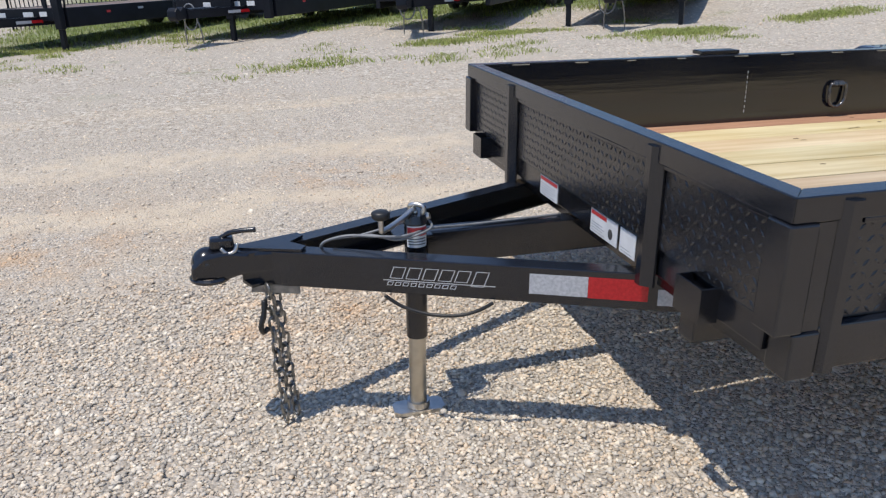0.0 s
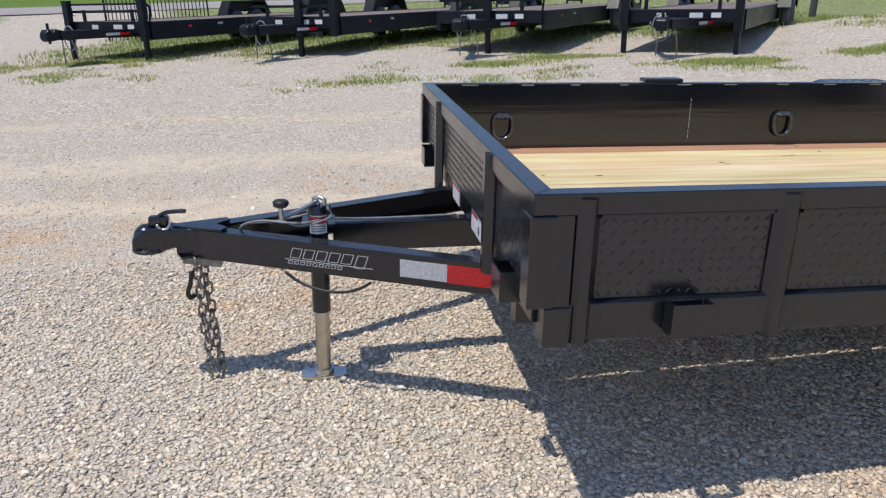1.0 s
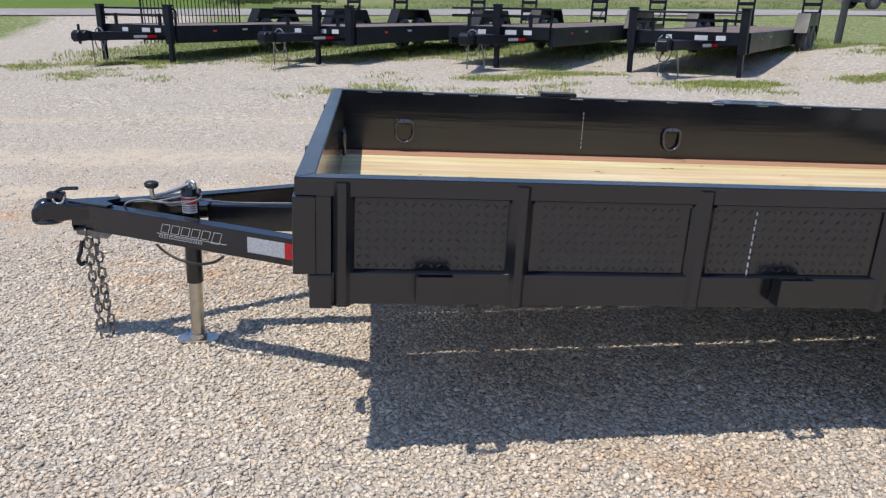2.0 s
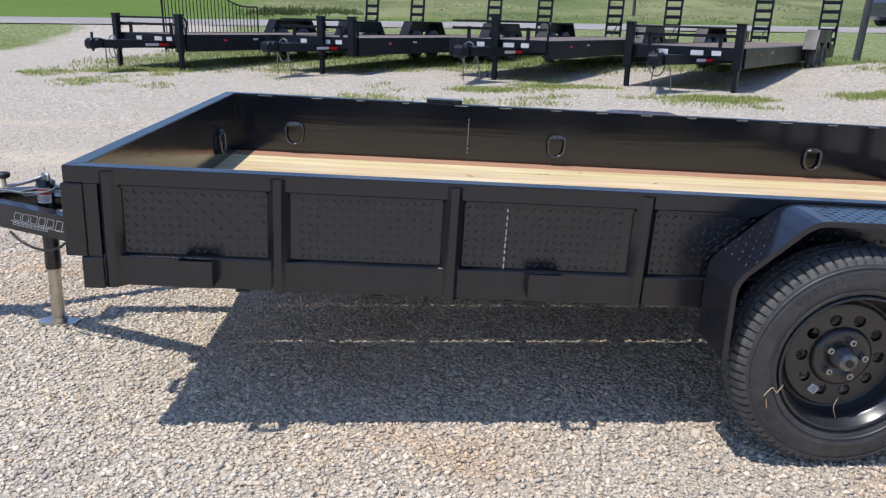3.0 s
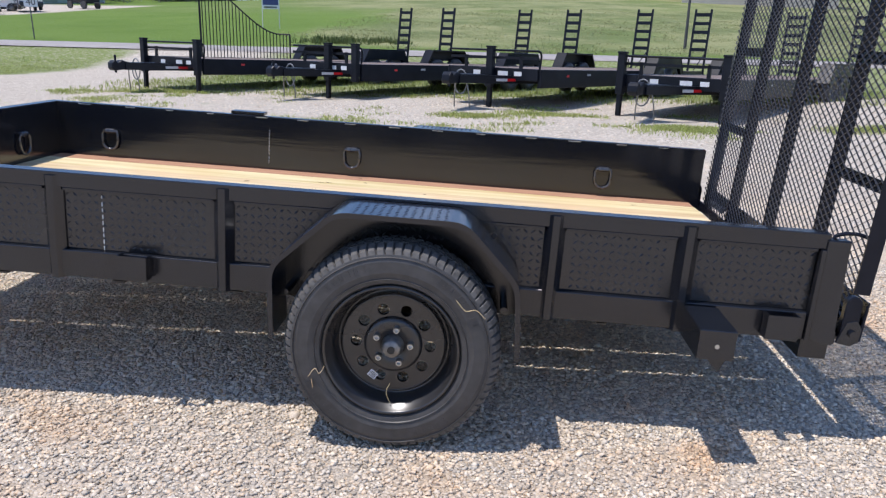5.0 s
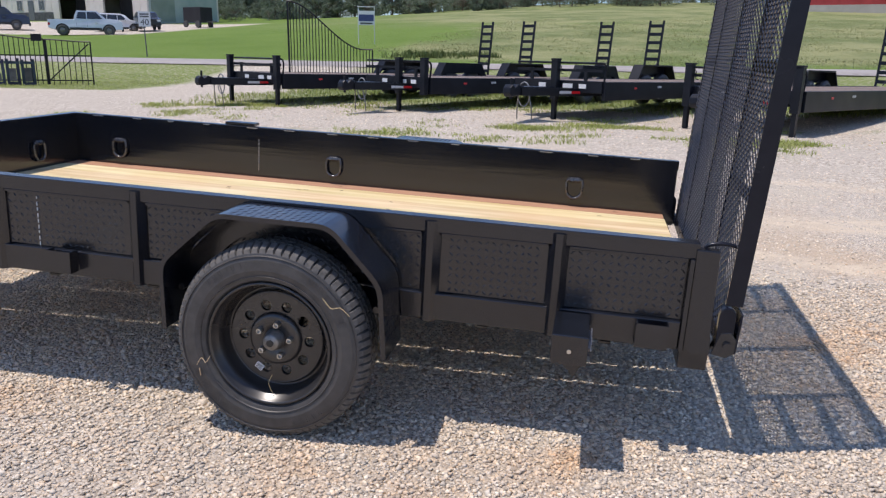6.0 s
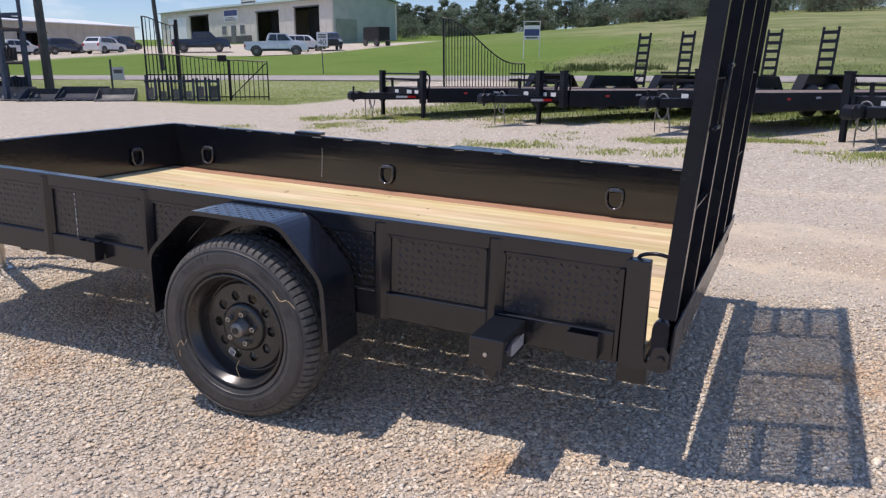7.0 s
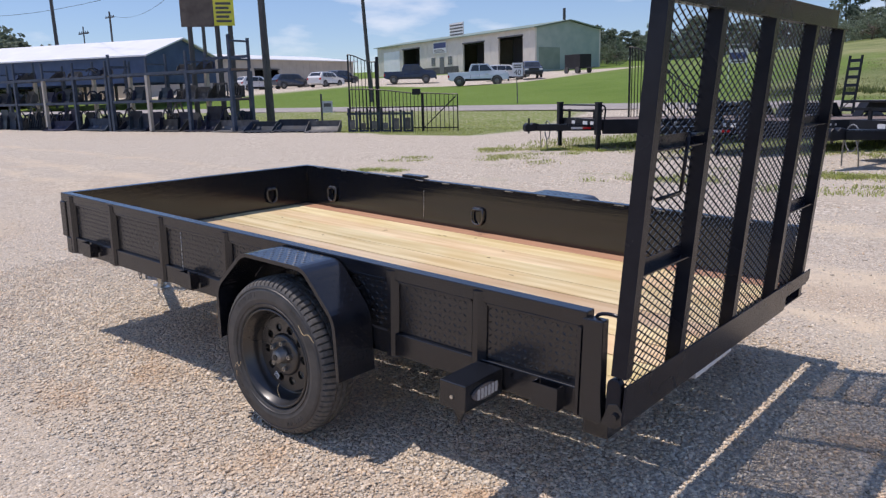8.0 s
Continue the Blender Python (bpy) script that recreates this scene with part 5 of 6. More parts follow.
for v0, v1 in ((-0.012, 0.045), (WID - 0.045, WID + 0.012)):
    tp("hinge_block", prism(bmesh.new(), [(3.700, -0.330), (3.700, -0.222), (3.704, -0.206), (3.713, -0.197), (3.726, -0.194), (3.739, -0.198), (3.748, -0.208), (3.751, -0.224), (3.751, -0.330)], 1, v0 + 0.003, v0 + 0.032), M["gate"], bevel=0.004)
    tp("hinge_lug", prism(bmesh.new(), [(3.690, -0.352), (3.735, -0.360), (3.762, -0.342), (3.766, -0.304), (3.742, -0.272), (3.712, -0.280)], 1, v0, v0 + 0.012), bevel=0.002)
    tp("hinge_lug", prism(bmesh.new(), [(3.690, -0.352), (3.735, -0.360), (3.762, -0.342), (3.766, -0.304), (3.742, -0.272), (3.712, -0.280)], 1, v1 - 0.012, v1), bevel=0.002)
    tp("hinge_pin", cyl(bmesh.new(), (3.735, v0 - 0.012, -0.318), (3.735, v1 + 0.012, -0.318), 0.013, seg=14))
tp("plate_bracket", box(3.750, 3.772, 0.57, 0.95, -0.366, -0.344), M["sticker"], "white blank plate under the tailgate", m=None)
# ---------------------------------------------------------------- parked equipment trailers
def small_wheel(parent, m):
    bm = revolve(bmesh.new(), [(0.19, 0.09), (0.20, -0.09), (0.185, -0.095), (0.17, -0.05), (0.06, -0.045), (0.05, -0.08), (0.0, -0.085)], 28, 1)
    w = part("wheel", bm, M["rim"], parent, smooth=True, m=m)
    bm = revolve(bmesh.new(), [(0.195, -0.07), (0.22, -0.105), (0.32, -0.10), (0.365, -0.07), (0.365, 0.07), (0.32, 0.10), (0.22, 0.105), (0.195, 0.07)], 40, 1)
    part("tyre", bm, M["rubber"], w, smooth=True)
    return w


def equipment_trailer(m, label, jacks):
    """Flat deck along +x from the front at x = 0, on the ground z = 0, tongue towards -x; jacks: (y, has a leg) of each drop-leg jack."""
    K = M["far_black"]
    t = empty("equipment_trailer", m)
    tagged(t, label, "trailer", "parked equipment trailers")
    L, F = 9.2, 5.8
    for s in (-1, 1):
        part("tongue_beam", prism(bmesh.new(), [(-1.25, s * 0.04), (-1.25, s * 0.12), (0.9, s * 0.80), (0.9, s * 0.70)], 2, 0.46, 0.60), K, t)
        part("side_rail", box(0, L, s * 1.02 - 0.04, s * 1.02 + 0.04, 0.40, 0.735), K, t, bevel=0.008)
        f = part("fender", prism(bmesh.new(), [(F - 1.02, 0.66), (F - 0.74, 1.08), (F + 0.74, 1.08), (F + 1.02, 0.66), (F + 0.97, 0.66), (F + 0.71, 1.04), (F - 0.71, 1.04), (F - 0.97, 0.66)], 1, *sorted((s * 1.065, s * 1.34))), K, t, bevel=0.006)
        part("fender_skirt", prism(bmesh.new(), [(F - 0.97, 0.66), (F - 0.71, 1.04), (F + 0.71, 1.04), (F + 0.97, 0.66), (F + 0.88, 0.60), (F + 0.70, 0.80), (F - 0.70, 0.80), (F - 0.88, 0.60)], 1, s * 1.325 - 0.008, s * 1.325 + 0.008), K, f)
        for u in (F - 0.43, F + 0.43):
            small_wheel(t, pose(u, s * 1.20, 0.365 + 0.021 * u, 0, 0, 0 if s < 0 else 180))
        r = part("ramp", box(-0.025, 0.025, -0.24, -0.19, 0, 1.74), K, t, "black ladder-shaped loading ramp folded upright", m=pose(L - 0.05, s * 0.84, 0.66, 0, 6, 0))
        part("ramp_side", box(-0.025, 0.025, 0.19, 0.24, 0, 1.74), K, r)
        for k in range(7):
            part("rung", prism(bmesh.new(), [(-0.024, 0.14 + 0.235 * k), (0.024, 0.14 + 0.235 * k), (0.024, 0.148 + 0.235 * k), (-0.016, 0.148 + 0.235 * k), (-0.016, 0.228 + 0.235 * k), (-0.024, 0.228 + 0.235 * k)], 1, -0.19, 0.19), K, r)
        part("ramp_prop", cyl(bmesh.new(), (-0.45, -0.1, 0.05), (-0.02, -0.2, 0.55), 0.014, seg=8), K, r)
        part("marker_lamp", box(1.0, 1.1, s * 1.061 - 0.004, s * 1.061 + 0.004, 0.60, 0.64), M["sticker_red"], t)
        part("side_reflector", box(1.9, 2.06, s * 1.061 - 0.002, s * 1.061 + 0.002, 0.62, 0.66), M["white_tape"], t)
        part("tongue_tape", prism(bmesh.new(), [(-0.50, s * 0.405), (-0.50, s * 0.398), (-0.24, s * 0.473), (-0.24, s * 0.480)], 2, 0.50, 0.55), M["white_tape"], t)
        part("tongue_tape_red", prism(bmesh.new(), [(-0.238, s * 0.481), (-0.238, s * 0.474), (-0.04, s * 0.531), (-0.04, s * 0.538)], 2, 0.50, 0.55), M["red_tape"], t)
        part("chain", tube(bmesh.new(), spline([(-1.05, s * 0.12, 0.46), (-1.02, s * 0.16, 0.25), (-1.0, s * 0.17, 0.02)], 5), 0.012, 6), M["chain"], t)
        part("stub_post", box(-0.03, 0.01, s * 0.62 - 0.03, s * 0.62 + 0.03, 0.74, 0.96), K, t)
    for y, leg in jacks:
        jk = part("drop_leg_jack", box(-0.160, -0.045, y - 0.070, y + 0.070, 0.38, 1.10), K, t, "tall black drop-leg jack", bevel=0.008)
        part("jack_cap", box(-0.168, -0.037, y - 0.078, y + 0.078, 1.10, 1.135), K, jk, bevel=0.006)
        part("crank", tube(bmesh.new(), [(-0.09, y - 0.06, 1.0), (-0.09, y - 0.11, 1.0), (-0.09, y - 0.115, 0.86), (-0.09, y - 0.17, 0.855)], 0.010, 6), K, jk)
        if leg:
            part("leg", box(-0.13, -0.05, y - 0.04, y + 0.04, -0.02, 0.42), K, jk)
            part("leg_foot", box(-0.18, 0.0, y - 0.085, y + 0.085, -0.03, 0.0), K, jk)
    part("front_rail", box(-0.044, 0.06, -1.0, 1.0, 0.52, 0.74), K, t, bevel=0.008)
    part("stop_rail", tube(bmesh.new(), [(-0.01, -0.98, 1.06), (-0.01, 0.0, 1.06), (-0.01, 0.98, 1.06)], 0.020, 8), K, t)
    part("mid_rail", box(-0.03, 0.01, -0.98, 0.98, 0.90, 0.95), K, t)
    part("headache_rail", tube(bmesh.new(), spline([(0.05, -0.98, 0.72), (0.06, -1.0, 0.95), (0.03, -0.99, 1.04), (-0.01, -0.96, 1.06)], 5), 0.02, 8), K, t, smooth=True)
    part("coupler", prism(bmesh.new(), [(-1.55, 0.50), (-1.54, 0.60), (-1.47, 0.66), (-1.40, 0.60), (-1.32, 0.66), (-1.20, 0.63), (-1.10, 0.60), (-1.10, 0.48), (-1.50, 0.44)], 1, -0.09, 0.09), K, t, bevel=0.02)
    part("coupler_pin", cyl(bmesh.new(), (-1.42, 0.0, 0.40), (-1.42, 0.0, 0.76), 0.025, seg=8), K, t)
    part("wiring_coil", tube(bmesh.new(), [(-0.85, 0.15 + 0.14 * math.cos(q), 0.47 + 0.22 * math.sin(q)) for q in [2 * math.pi * i / 16 for i in range(16)]], 0.013, 6, True), M["cable"], t, "grey coil of cable on the tongue", smooth=True)
    for y0, y1 in ((-0.66, -0.50), (-0.36, -0.14), (0.26, 0.42)):
        part("sticker", box(-0.0485, -0.0445, y0, y1, 0.60, 0.68), M["sticker"], t)
    part("tongue_plate", prism(bmesh.new(), [(-1.2, -0.10), (-0.55, -0.30), (-0.55, 0.30), (-1.2, 0.10)], 2, 0.601, 0.612), K, t)
    for k in range(9):
        y = -0.97 + 1.94 * k / 9
        part("deck_board", box(0.07, L, y + 0.004, y + 1.94 / 9 - 0.004, 0.685, 0.725), M["deckwood"], t)
    for i in range(11):
        u = 0.6 + 0.8 * i
        part("crossmember", box(u, u + 0.06, -0.97, 0.97, 0.56, 0.684), K, t)
    part("rear_sill", box(L, L + 0.06, -1.06, 1.06, 0.46, 0.72), K, t)
    return t


def parked(x, y, heading):
    """Nose held up a little on its jacks, wheels on the ground."""
    return pose(x, y, ground_z(x, y), 0, 1.2, heading)


WIDE = ((0.96, True), (-0.96, True))
equipment_trailer(parked(-2.78, 15.63, 58), "black tandem-axle equipment trailer parked on the grass, ramps up", WIDE)
equipment_trailer(parked(0.79, 14.94, 56.5), "black tandem-axle equipment trailer on a single jack leg, ramps up", ((-0.18, True), (-0.96, False)))
equipment_trailer(parked(4.33, 13.58, 57.4), "black tandem-axle equipment trailer with a middle jack, ramps up", ((0.0, True),))
equipment_trailer(parked(7.48, 12.43, 53.3), "black tandem-axle equipment trailer with weathered deck, ramps up", WIDE)


# ---------------------------------------------------------------- iron gates
def estate_gate(name, m, width, tall, low, label, n=22, rails=True, power=1.0):
    t = part(name, box(0, 0.05, -0.025, 0.025, -0.05, tall), M["far_black"], None, "", m=m)
    tagged(t, label, "gate")

    def top(u):
        return low + (tall - low) * (1 - ss(u ** power * 1.12)) if tall > low else tall
    for i in range(1, n + 1):
        u = i / n
        part("bar", cyl(bmesh.new(), (width * u, 0, -0.02), (width * u, 0, top(u)), 0.014 if i < n else 0.024, seg=6), M["far_black"], t)
    part("curved_rail", tube(bmesh.new(), [(width * i / 20, 0, top(i / 20)) for i in range(21)], 0.022, 6), M["far_black"], t)
    for z in ((0.12, 0.9) if rails else (0.08,)):
        part("cross_rail", box(0.0, width, -0.02, 0.02, z, z + 0.04), M["far_black"], t)
    return t


estate_gate("iron_gate", pose(-4.35, 21.4, ground_z(-4.0, 21.5), 0, 0, 8), 2.62, 2.65, 1.25, "tall black wrought-iron gate leaf with swept top", 27, False)
g2 = estate_gate("low_iron_gate", pose(-15.0, 19.5, ground_z(-15, 19.5), 0, 0, 25), 2.9, 1.62, 1.42, "black iron gate section with gently arched top on the verge grass", 20, True, 1.6)
g4 = estate_gate("tall_iron_gate", pose(-15.16, 19.66, ground_z(-15, 19.6), 0, 0, 25), 1.12, 2.92, 2.62, "tall narrow black iron gate leaf standing behind the fence", 8, True)
part("gate_post", box(1.145, 1.245, -0.05, 0.05, -0.05, 2.80), M["far_black"], g4)
part("latch_box", box(2.55, 2.85, -0.05, 0.05, 1.36, 1.58), M["far_black"], g2)
g3 = estate_gate("side_iron_gate", pose(-12.35, 20.74, ground_z(-12.3, 20.7), 0, 0, 25), 1.35, 1.42, 1.36, "short black iron gate leaf with a diagonal brace", 8)
part("diagonal", cyl(bmesh.new(), (0.05, 0, 0.15), (1.3, 0, 1.3), 0.02, seg=6), M["far_black"], g3)

# loader attachments standing before the fence
rj = random.Random(8)
for i in range(6):
    u = 0.25 + i * 0.44
    x, y = -15.0 + u * math.cos(radians(25)) + 0.12, 19.5 + u * math.sin(radians(25)) - 0.28
    z = ground_z(x, y)
    t = part("pallet_fork", box(-0.20, 0.20, -0.03, 0.03, 0, 0.10, pose(0, 0, 0, -9, 0, 0)), M["junk"], m=pose(x, y, z, 0, 0, 25 + rj.uniform(-8, 8)), bevel=0.01)
    tagged(t, "dark steel loader fork frame leaning on the fence", "attachment", "loader attachments")
    part("fork", box(-0.20, -0.12, -0.02, 0.02, 0.08, 0.78 + rj.uniform(0, 0.14)), M["junk"], t)
    part("fork", box(0.12, 0.20, -0.02, 0.02, 0.08, 0.78 + rj.uniform(0, 0.14)), M["junk"], t)
    part("top_rail", box(-0.22, 0.22, -0.045, -0.021, 0.66, 0.74), M["junk"], t)
    part("face_plate", box(-0.10, 0.10, -0.045, -0.021, 0.12, 0.40 + rj.uniform(-0.1, 0.15)), M["rust"], t)


def bucket(x, y, rz, w=1.8, h=0.5, mat="junk", label="dark loader bucket resting on the verge"):
    z = ground_z(x, y)
    t = part("loader_bucket", prism(bmesh.new(), [(-0.42, 0.0), (-0.46, 0.05), (0.10, 0.10), (0.26, 0.25), (0.24, h), (0.30, h), (0.33, 0.22), (0.16, 0.0)], 1, -w / 2, w / 2), M[mat], m=pose(x, y, z, 0, 0, rz))
    tagged(t, label, "bucket", "loader buckets")
    for s in (-1, 1):
        part("cheek", prism(bmesh.new(), [(-0.42, 0.01), (0.12, 0.02), (0.30, 0.24), (0.27, h - 0.01), (0.15, h - 0.05)], 1, s * w / 2 - 0.012, s * w / 2 + 0.012), M[mat], t)
    for k in range(5):
        part("tooth", prism(bmesh.new(), [(-0.42, 0.01), (-0.56, 0.015), (-0.42, 0.05)], 1, -w / 2 + 0.1 + k * (w - 0.3) / 4, -w / 2 + 0.2 + k * (w - 0.3) / 4), M["rust"], t)


for x, y, rz, w, h, mt in ((-16.2, 19.2, 120, 1.3, 0.45, "rust"), (-17.9, 19.2, 105, 1.9, 0.5, "junk"), (-19.6, 18.9, 100, 1.7, 0.45, "junk"), (-21.2, 18.7, 110, 1.9, 0.5, "rust"), (-23.2, 18.5, 100, 2.0, 0.5, "junk"),
                           (-25.5, 18.2, 95, 2.0, 0.55, "rust"), (-28.0, 17.9, 100, 2.0, 0.5, "junk"), (-31.0, 17.5, 100, 2.0, 0.6, "junk"), (-34.0, 17.0, 95, 2.0, 0.5, "junk")):
    bucket(x, y, rz, w, h, mt)


# ---------------------------------------------------------------- storage racks
def carriage(m, w, h, mat, r):
    """A pallet fork carriage: an open frame of bars with two tines, standing on its heel."""
    t = part("fork_carriage", box(-w / 2, w / 2, -0.03, 0.03, 0.0, 0.10), M[mat], m=m)
    tagged(t, "open dark steel pallet fork carriage stored on the rack", "attachment", "stored attachments")
    part("top_rail", box(-w / 2, w / 2, -0.03, 0.03, h - 0.09, h), M[mat], t)
    for k in (-0.5, -0.16, 0.18, 0.5):
        part("frame_bar", box(k * w - 0.03, k * w + 0.03, -0.026, 0.026, 0.1, h - 0.09), M[mat], t)
    for k in (-0.34, 0.34):
        x = k * w + r.uniform(-0.05, 0.05)
        part("tine", prism(bmesh.new(), [(-0.10, h), (-0.05, h), (-0.05, 0.06), (-0.55, 0.03), (-0.55, 0.0), (-0.10, 0.0)], 1, -0.04, 0.04), M["rust"], t, m=pose(x, 0, 0.002, 0, 0, 90))
    return t


def grapple(m, w, h, mat, r):
    """A root grapple: a curved floor of ribs, a back plate and a clamp arm."""
    t = part("root_grapple", box(-w / 2, w / 2, 0.28, 0.34, 0.02, h * 0.8), M[mat], m=m)
    tagged(t, "dark blue root grapple with curved ribs stored on the rack", "attachment", "stored attachments")
    for k in range(5):
        x = -w / 2 + 0.06 + k * (w - 0.12) / 4
        part("rib", prism(bmesh.new(), [(-0.40, 0.0), (0.15, 0.0), (0.30, 0.14), (0.28, h * 0.75), (0.22, h * 0.7), (0.22, 0.2), (0.1, 0.08), (-0.40, 0.05)], 1, -0.018, 0.018), M[mat], t, m=pose(x, 0, 0, 0, 0, 90))
    lid = r.uniform(0.75, 1.2) * h
    part("clamp_arm", tube(bmesh.new(), [(0.1, 0.3, h * 0.75), (0.1, 0.12, lid), (0.1, -0.14, lid * 0.95), (0.1, -0.32, lid * 0.6)], 0.04, 6), M[mat], t)
    part("cylinder", cyl(bmesh.new(), (-0.1, 0.3, h * 0.4), (-0.1, 0.02, lid * 0.95), 0.035, seg=8), M["rust"], t)
    return t


def blade_stack(m, w, h, mat, r):
    """A dozer blade or box scraper: a bowed plate between cheeks with a mount on its back."""
    t = part("scraper_blade", prism(bmesh.new(), [(-0.10, 0.0), (-0.06, 0.0), (0.02, h * 0.5), (-0.02, h), (-0.07, h), (-0.03, h * 0.5)], 1, -w / 2, w / 2), M[mat], m=m @ pose(0, 0, 0, 0, 0, 90))
    tagged(t, "dark steel scraper blade stored on the rack", "attachment", "stored attachments")
    for k in (-0.5, 0.5):
        part("cheek", prism(bmesh.new(), [(-0.28, 0.0), (0.05, 0.0), (0.05, h * 0.9), (-0.16, h * 0.7)], 1, k * w - 0.012, k * w + 0.012), M[mat], t)
    part("mount", box(0.02, 0.16, -0.28, 0.28, 0.08, h * 0.75), M["rust"], t)
    part("cutting_edge", box(-0.14, -0.10, -w / 2, w / 2, 0.0, 0.09), M["rust"], t)
    return t


def rack(m, bays, label, seed, tall_end=0.0):
    r = random.Random(seed)
    t = empty("storage_rack", m)
    tagged(t, label, "rack", "storage racks")
    W, Dp = 2.7, 1.1
    for i in range(bays + 1):
        for y in (0, Dp):
            part("rack_leg", box(i * W - 0.08, i * W + 0.08, y - 0.08, y + 0.08, -0.1, 2.55), M["wall_tan"] if (i + (y > 0)) % 2 and i else M["rack_blue"], t)
            top = 3.3 + 0.35 * r.random() + (tall_end if i == 0 else 0)
            part("rack_upright", box(i * W - 0.05, i * W + 0.05, y - 0.05, y + 0.05, 2.67, top), M["rack_blue"], t)
        part("rack_tie", box(i * W - 0.03, i * W + 0.03, 0.05, Dp - 0.05, 3.0, 3.08), M["rack_blue"], t)
        if i % 2:
            part("rack_strut", tube(bmesh.new(), [(i * W + 0.02, 0, 3.25), (i * W + 0.55, 0, 2.68)], 0.025, 6), M["rack_blue"], t)
    if tall_end:
        part("rack_tie", box(-0.03, 0.03, 0.05, Dp - 0.05, 3.2 + tall_end, 3.28 + tall_end), M["rack_blue"], t)
        part("rack_header", box(0.05, W - 0.05, -0.04, 0.04, 3.12, 3.24), M["rack_blue"], t)
    for z in (1.32, 2.55):
        for y in (0, Dp):
            part("rack_beam", box(0, bays * W, y - 0.045, y + 0.045, z, z + 0.12), M["rack_blue"], t)
        for k in range(int(bays * W / 0.45)):
            part("shelf_slat", box(k * 0.45 + 0.06, k * 0.45 + 0.30, 0.047, Dp - 0.047, z + 0.06, z + 0.116), M["deckwood"], t)
    for i in range(bays):
        for z, n, big, chance in ((0.0, 4, 1.12, 1.0), (1.442, 3, 0.62, 0.75), (2.672, 2, 0.40, 0.6)):
            for k in range(n):
                if r.random() > chance:
                    continue
                x = i * W + (k + 0.5) * W / n + r.uniform(-0.1, 0.1)
                make = r.choice((carriage, grapple, blade_stack)) if z > 0 else r.choice((grapple, blade_stack, grapple))
                mat = "junk" if r.random() < 0.7 else "rust"
                lift = z if z else -0.02
                make(m @ pose(x, 0.5, lift, 0, 0, 180 + r.uniform(-12, 12)), r.uniform(0.62, 0.80) * (1.0 if z else 1.05), big * r.uniform(0.75, 1.1), mat, r)
    return t


rack(pose(-21.2, 19.6, ground_z(-21, 19.6), 0, 0, 188), 3, "blue steel storage rack on legs, half loaded with machine attachments", 3, 0.55)
rack(pose(-29.8, 18.6, ground_z(-30, 18.6), 0, 0, 187), 4, "long blue steel storage rack carrying loader attachments", 4)


# ---------------------------------------------------------------- poles and signs
def pole(x, y, h, r, lean=(0, 0), arms=True, label="weathered wooden utility pole"):
    z = ground_z(x, y)
    t = part("utility_pole", cyl(bmesh.new(), (0, 0, -0.3), (lean[0], lean[1], h), r, r * 0.7, 12), M["pole"], m=pose(x, y, z))
    tagged(t, label, "pole")
    if arms:
        part("crossarm", box(-1.1, 1.1, -0.06, 0.06, h - 0.8, h - 0.66, pose(lean[0] * 0.9, lean[1] * 0.9, 0)), M["pole"], t)
        for k in (-0.95, -0.4, 0.4, 0.95):
            part("insulator", cyl(bmesh.new(), (k + lean[0], lean[1], h - 0.66), (k + lean[0], lean[1], h - 0.5), 0.05, seg=8), M["rust"], t)
    return t


pole(-23.4, 22.3, 9.5, 0.20, (-0.25, 0), False)
pole(-32.1, 38.0, 10.5, 0.15, (-0.9, 0.2))
pole(-46.0, 34.0, 11.0, 0.16, (0.0, 0.0))
pole(15.0, 20.1, 6.5, 0.10, (0.35, 0), False, "slim dark utility pole behind the parked trailers")
pole(14.35, 40.6, 2.6, 0.09, (0, 0), False, "short weathered fence post on the hillside")
pole(-79.7, 38.1, 16.0, 0.22, (-0.5, 0), False)
pole(-90.5, 50.0, 10.6, 0.16)
pole(-78.5, 40.5, 8.0, 0.09)

wire_a = Vector((-46.0, 34.0, ground_z(-46, 34) + 10.3))
for off, sag in ((0.9, 1.4), (-0.9, 1.5), (0.0, 2.2)):
    a, b = wire_a + Vector((off, 0, 0)), Vector((-32.5 + off, 38.6, ground_z(-31.7, 38.4) + 9.8))
    pts = [a.lerp(b, i / 12) - Vector((0, 0, sag * 4 * (i / 12) * (1 - i / 12))) for i in range(13)]
    tagged(part("power_line", tube(bmesh.new(), pts, 0.018, 5), M["black"]), "black overhead power line", "cable", "power lines")
a, b = Vector((-95, 30, ground_z(-95, 30) + 11)), wire_a
tagged(part("power_line", tube(bmesh.new(), [a.lerp(b, i / 12) - Vector((0, 0, 6 * (i / 12) * (1 - i / 12))) for i in range(13)], 0.018, 5), M["black"]), "black overhead power line", "cable", "power lines")

for a, b, sag in (((-23.65, 22.3, 9.0), (-79.9, 38.1, 14.5), 2.6), ((-23.65, 22.3, 8.2), (-32.3, 38.5, 9.4), 1.2), ((-46, 34, 10.6), (-90.5, 50, 10.2), 1.6)):
    a, b = [Vector((p[0], p[1], ground_z(p[0], p[1]) + p[2])) for p in (a, b)]
    pts = [a.lerp(b, i / 12) - Vector((0, 0, sag * 4 * (i / 12) * (1 - i / 12))) for i in range(13)]
    tagged(part("power_line", tube(bmesh.new(), pts, 0.018, 5), M["black"]), "black overhead power line", "cable", "power lines")

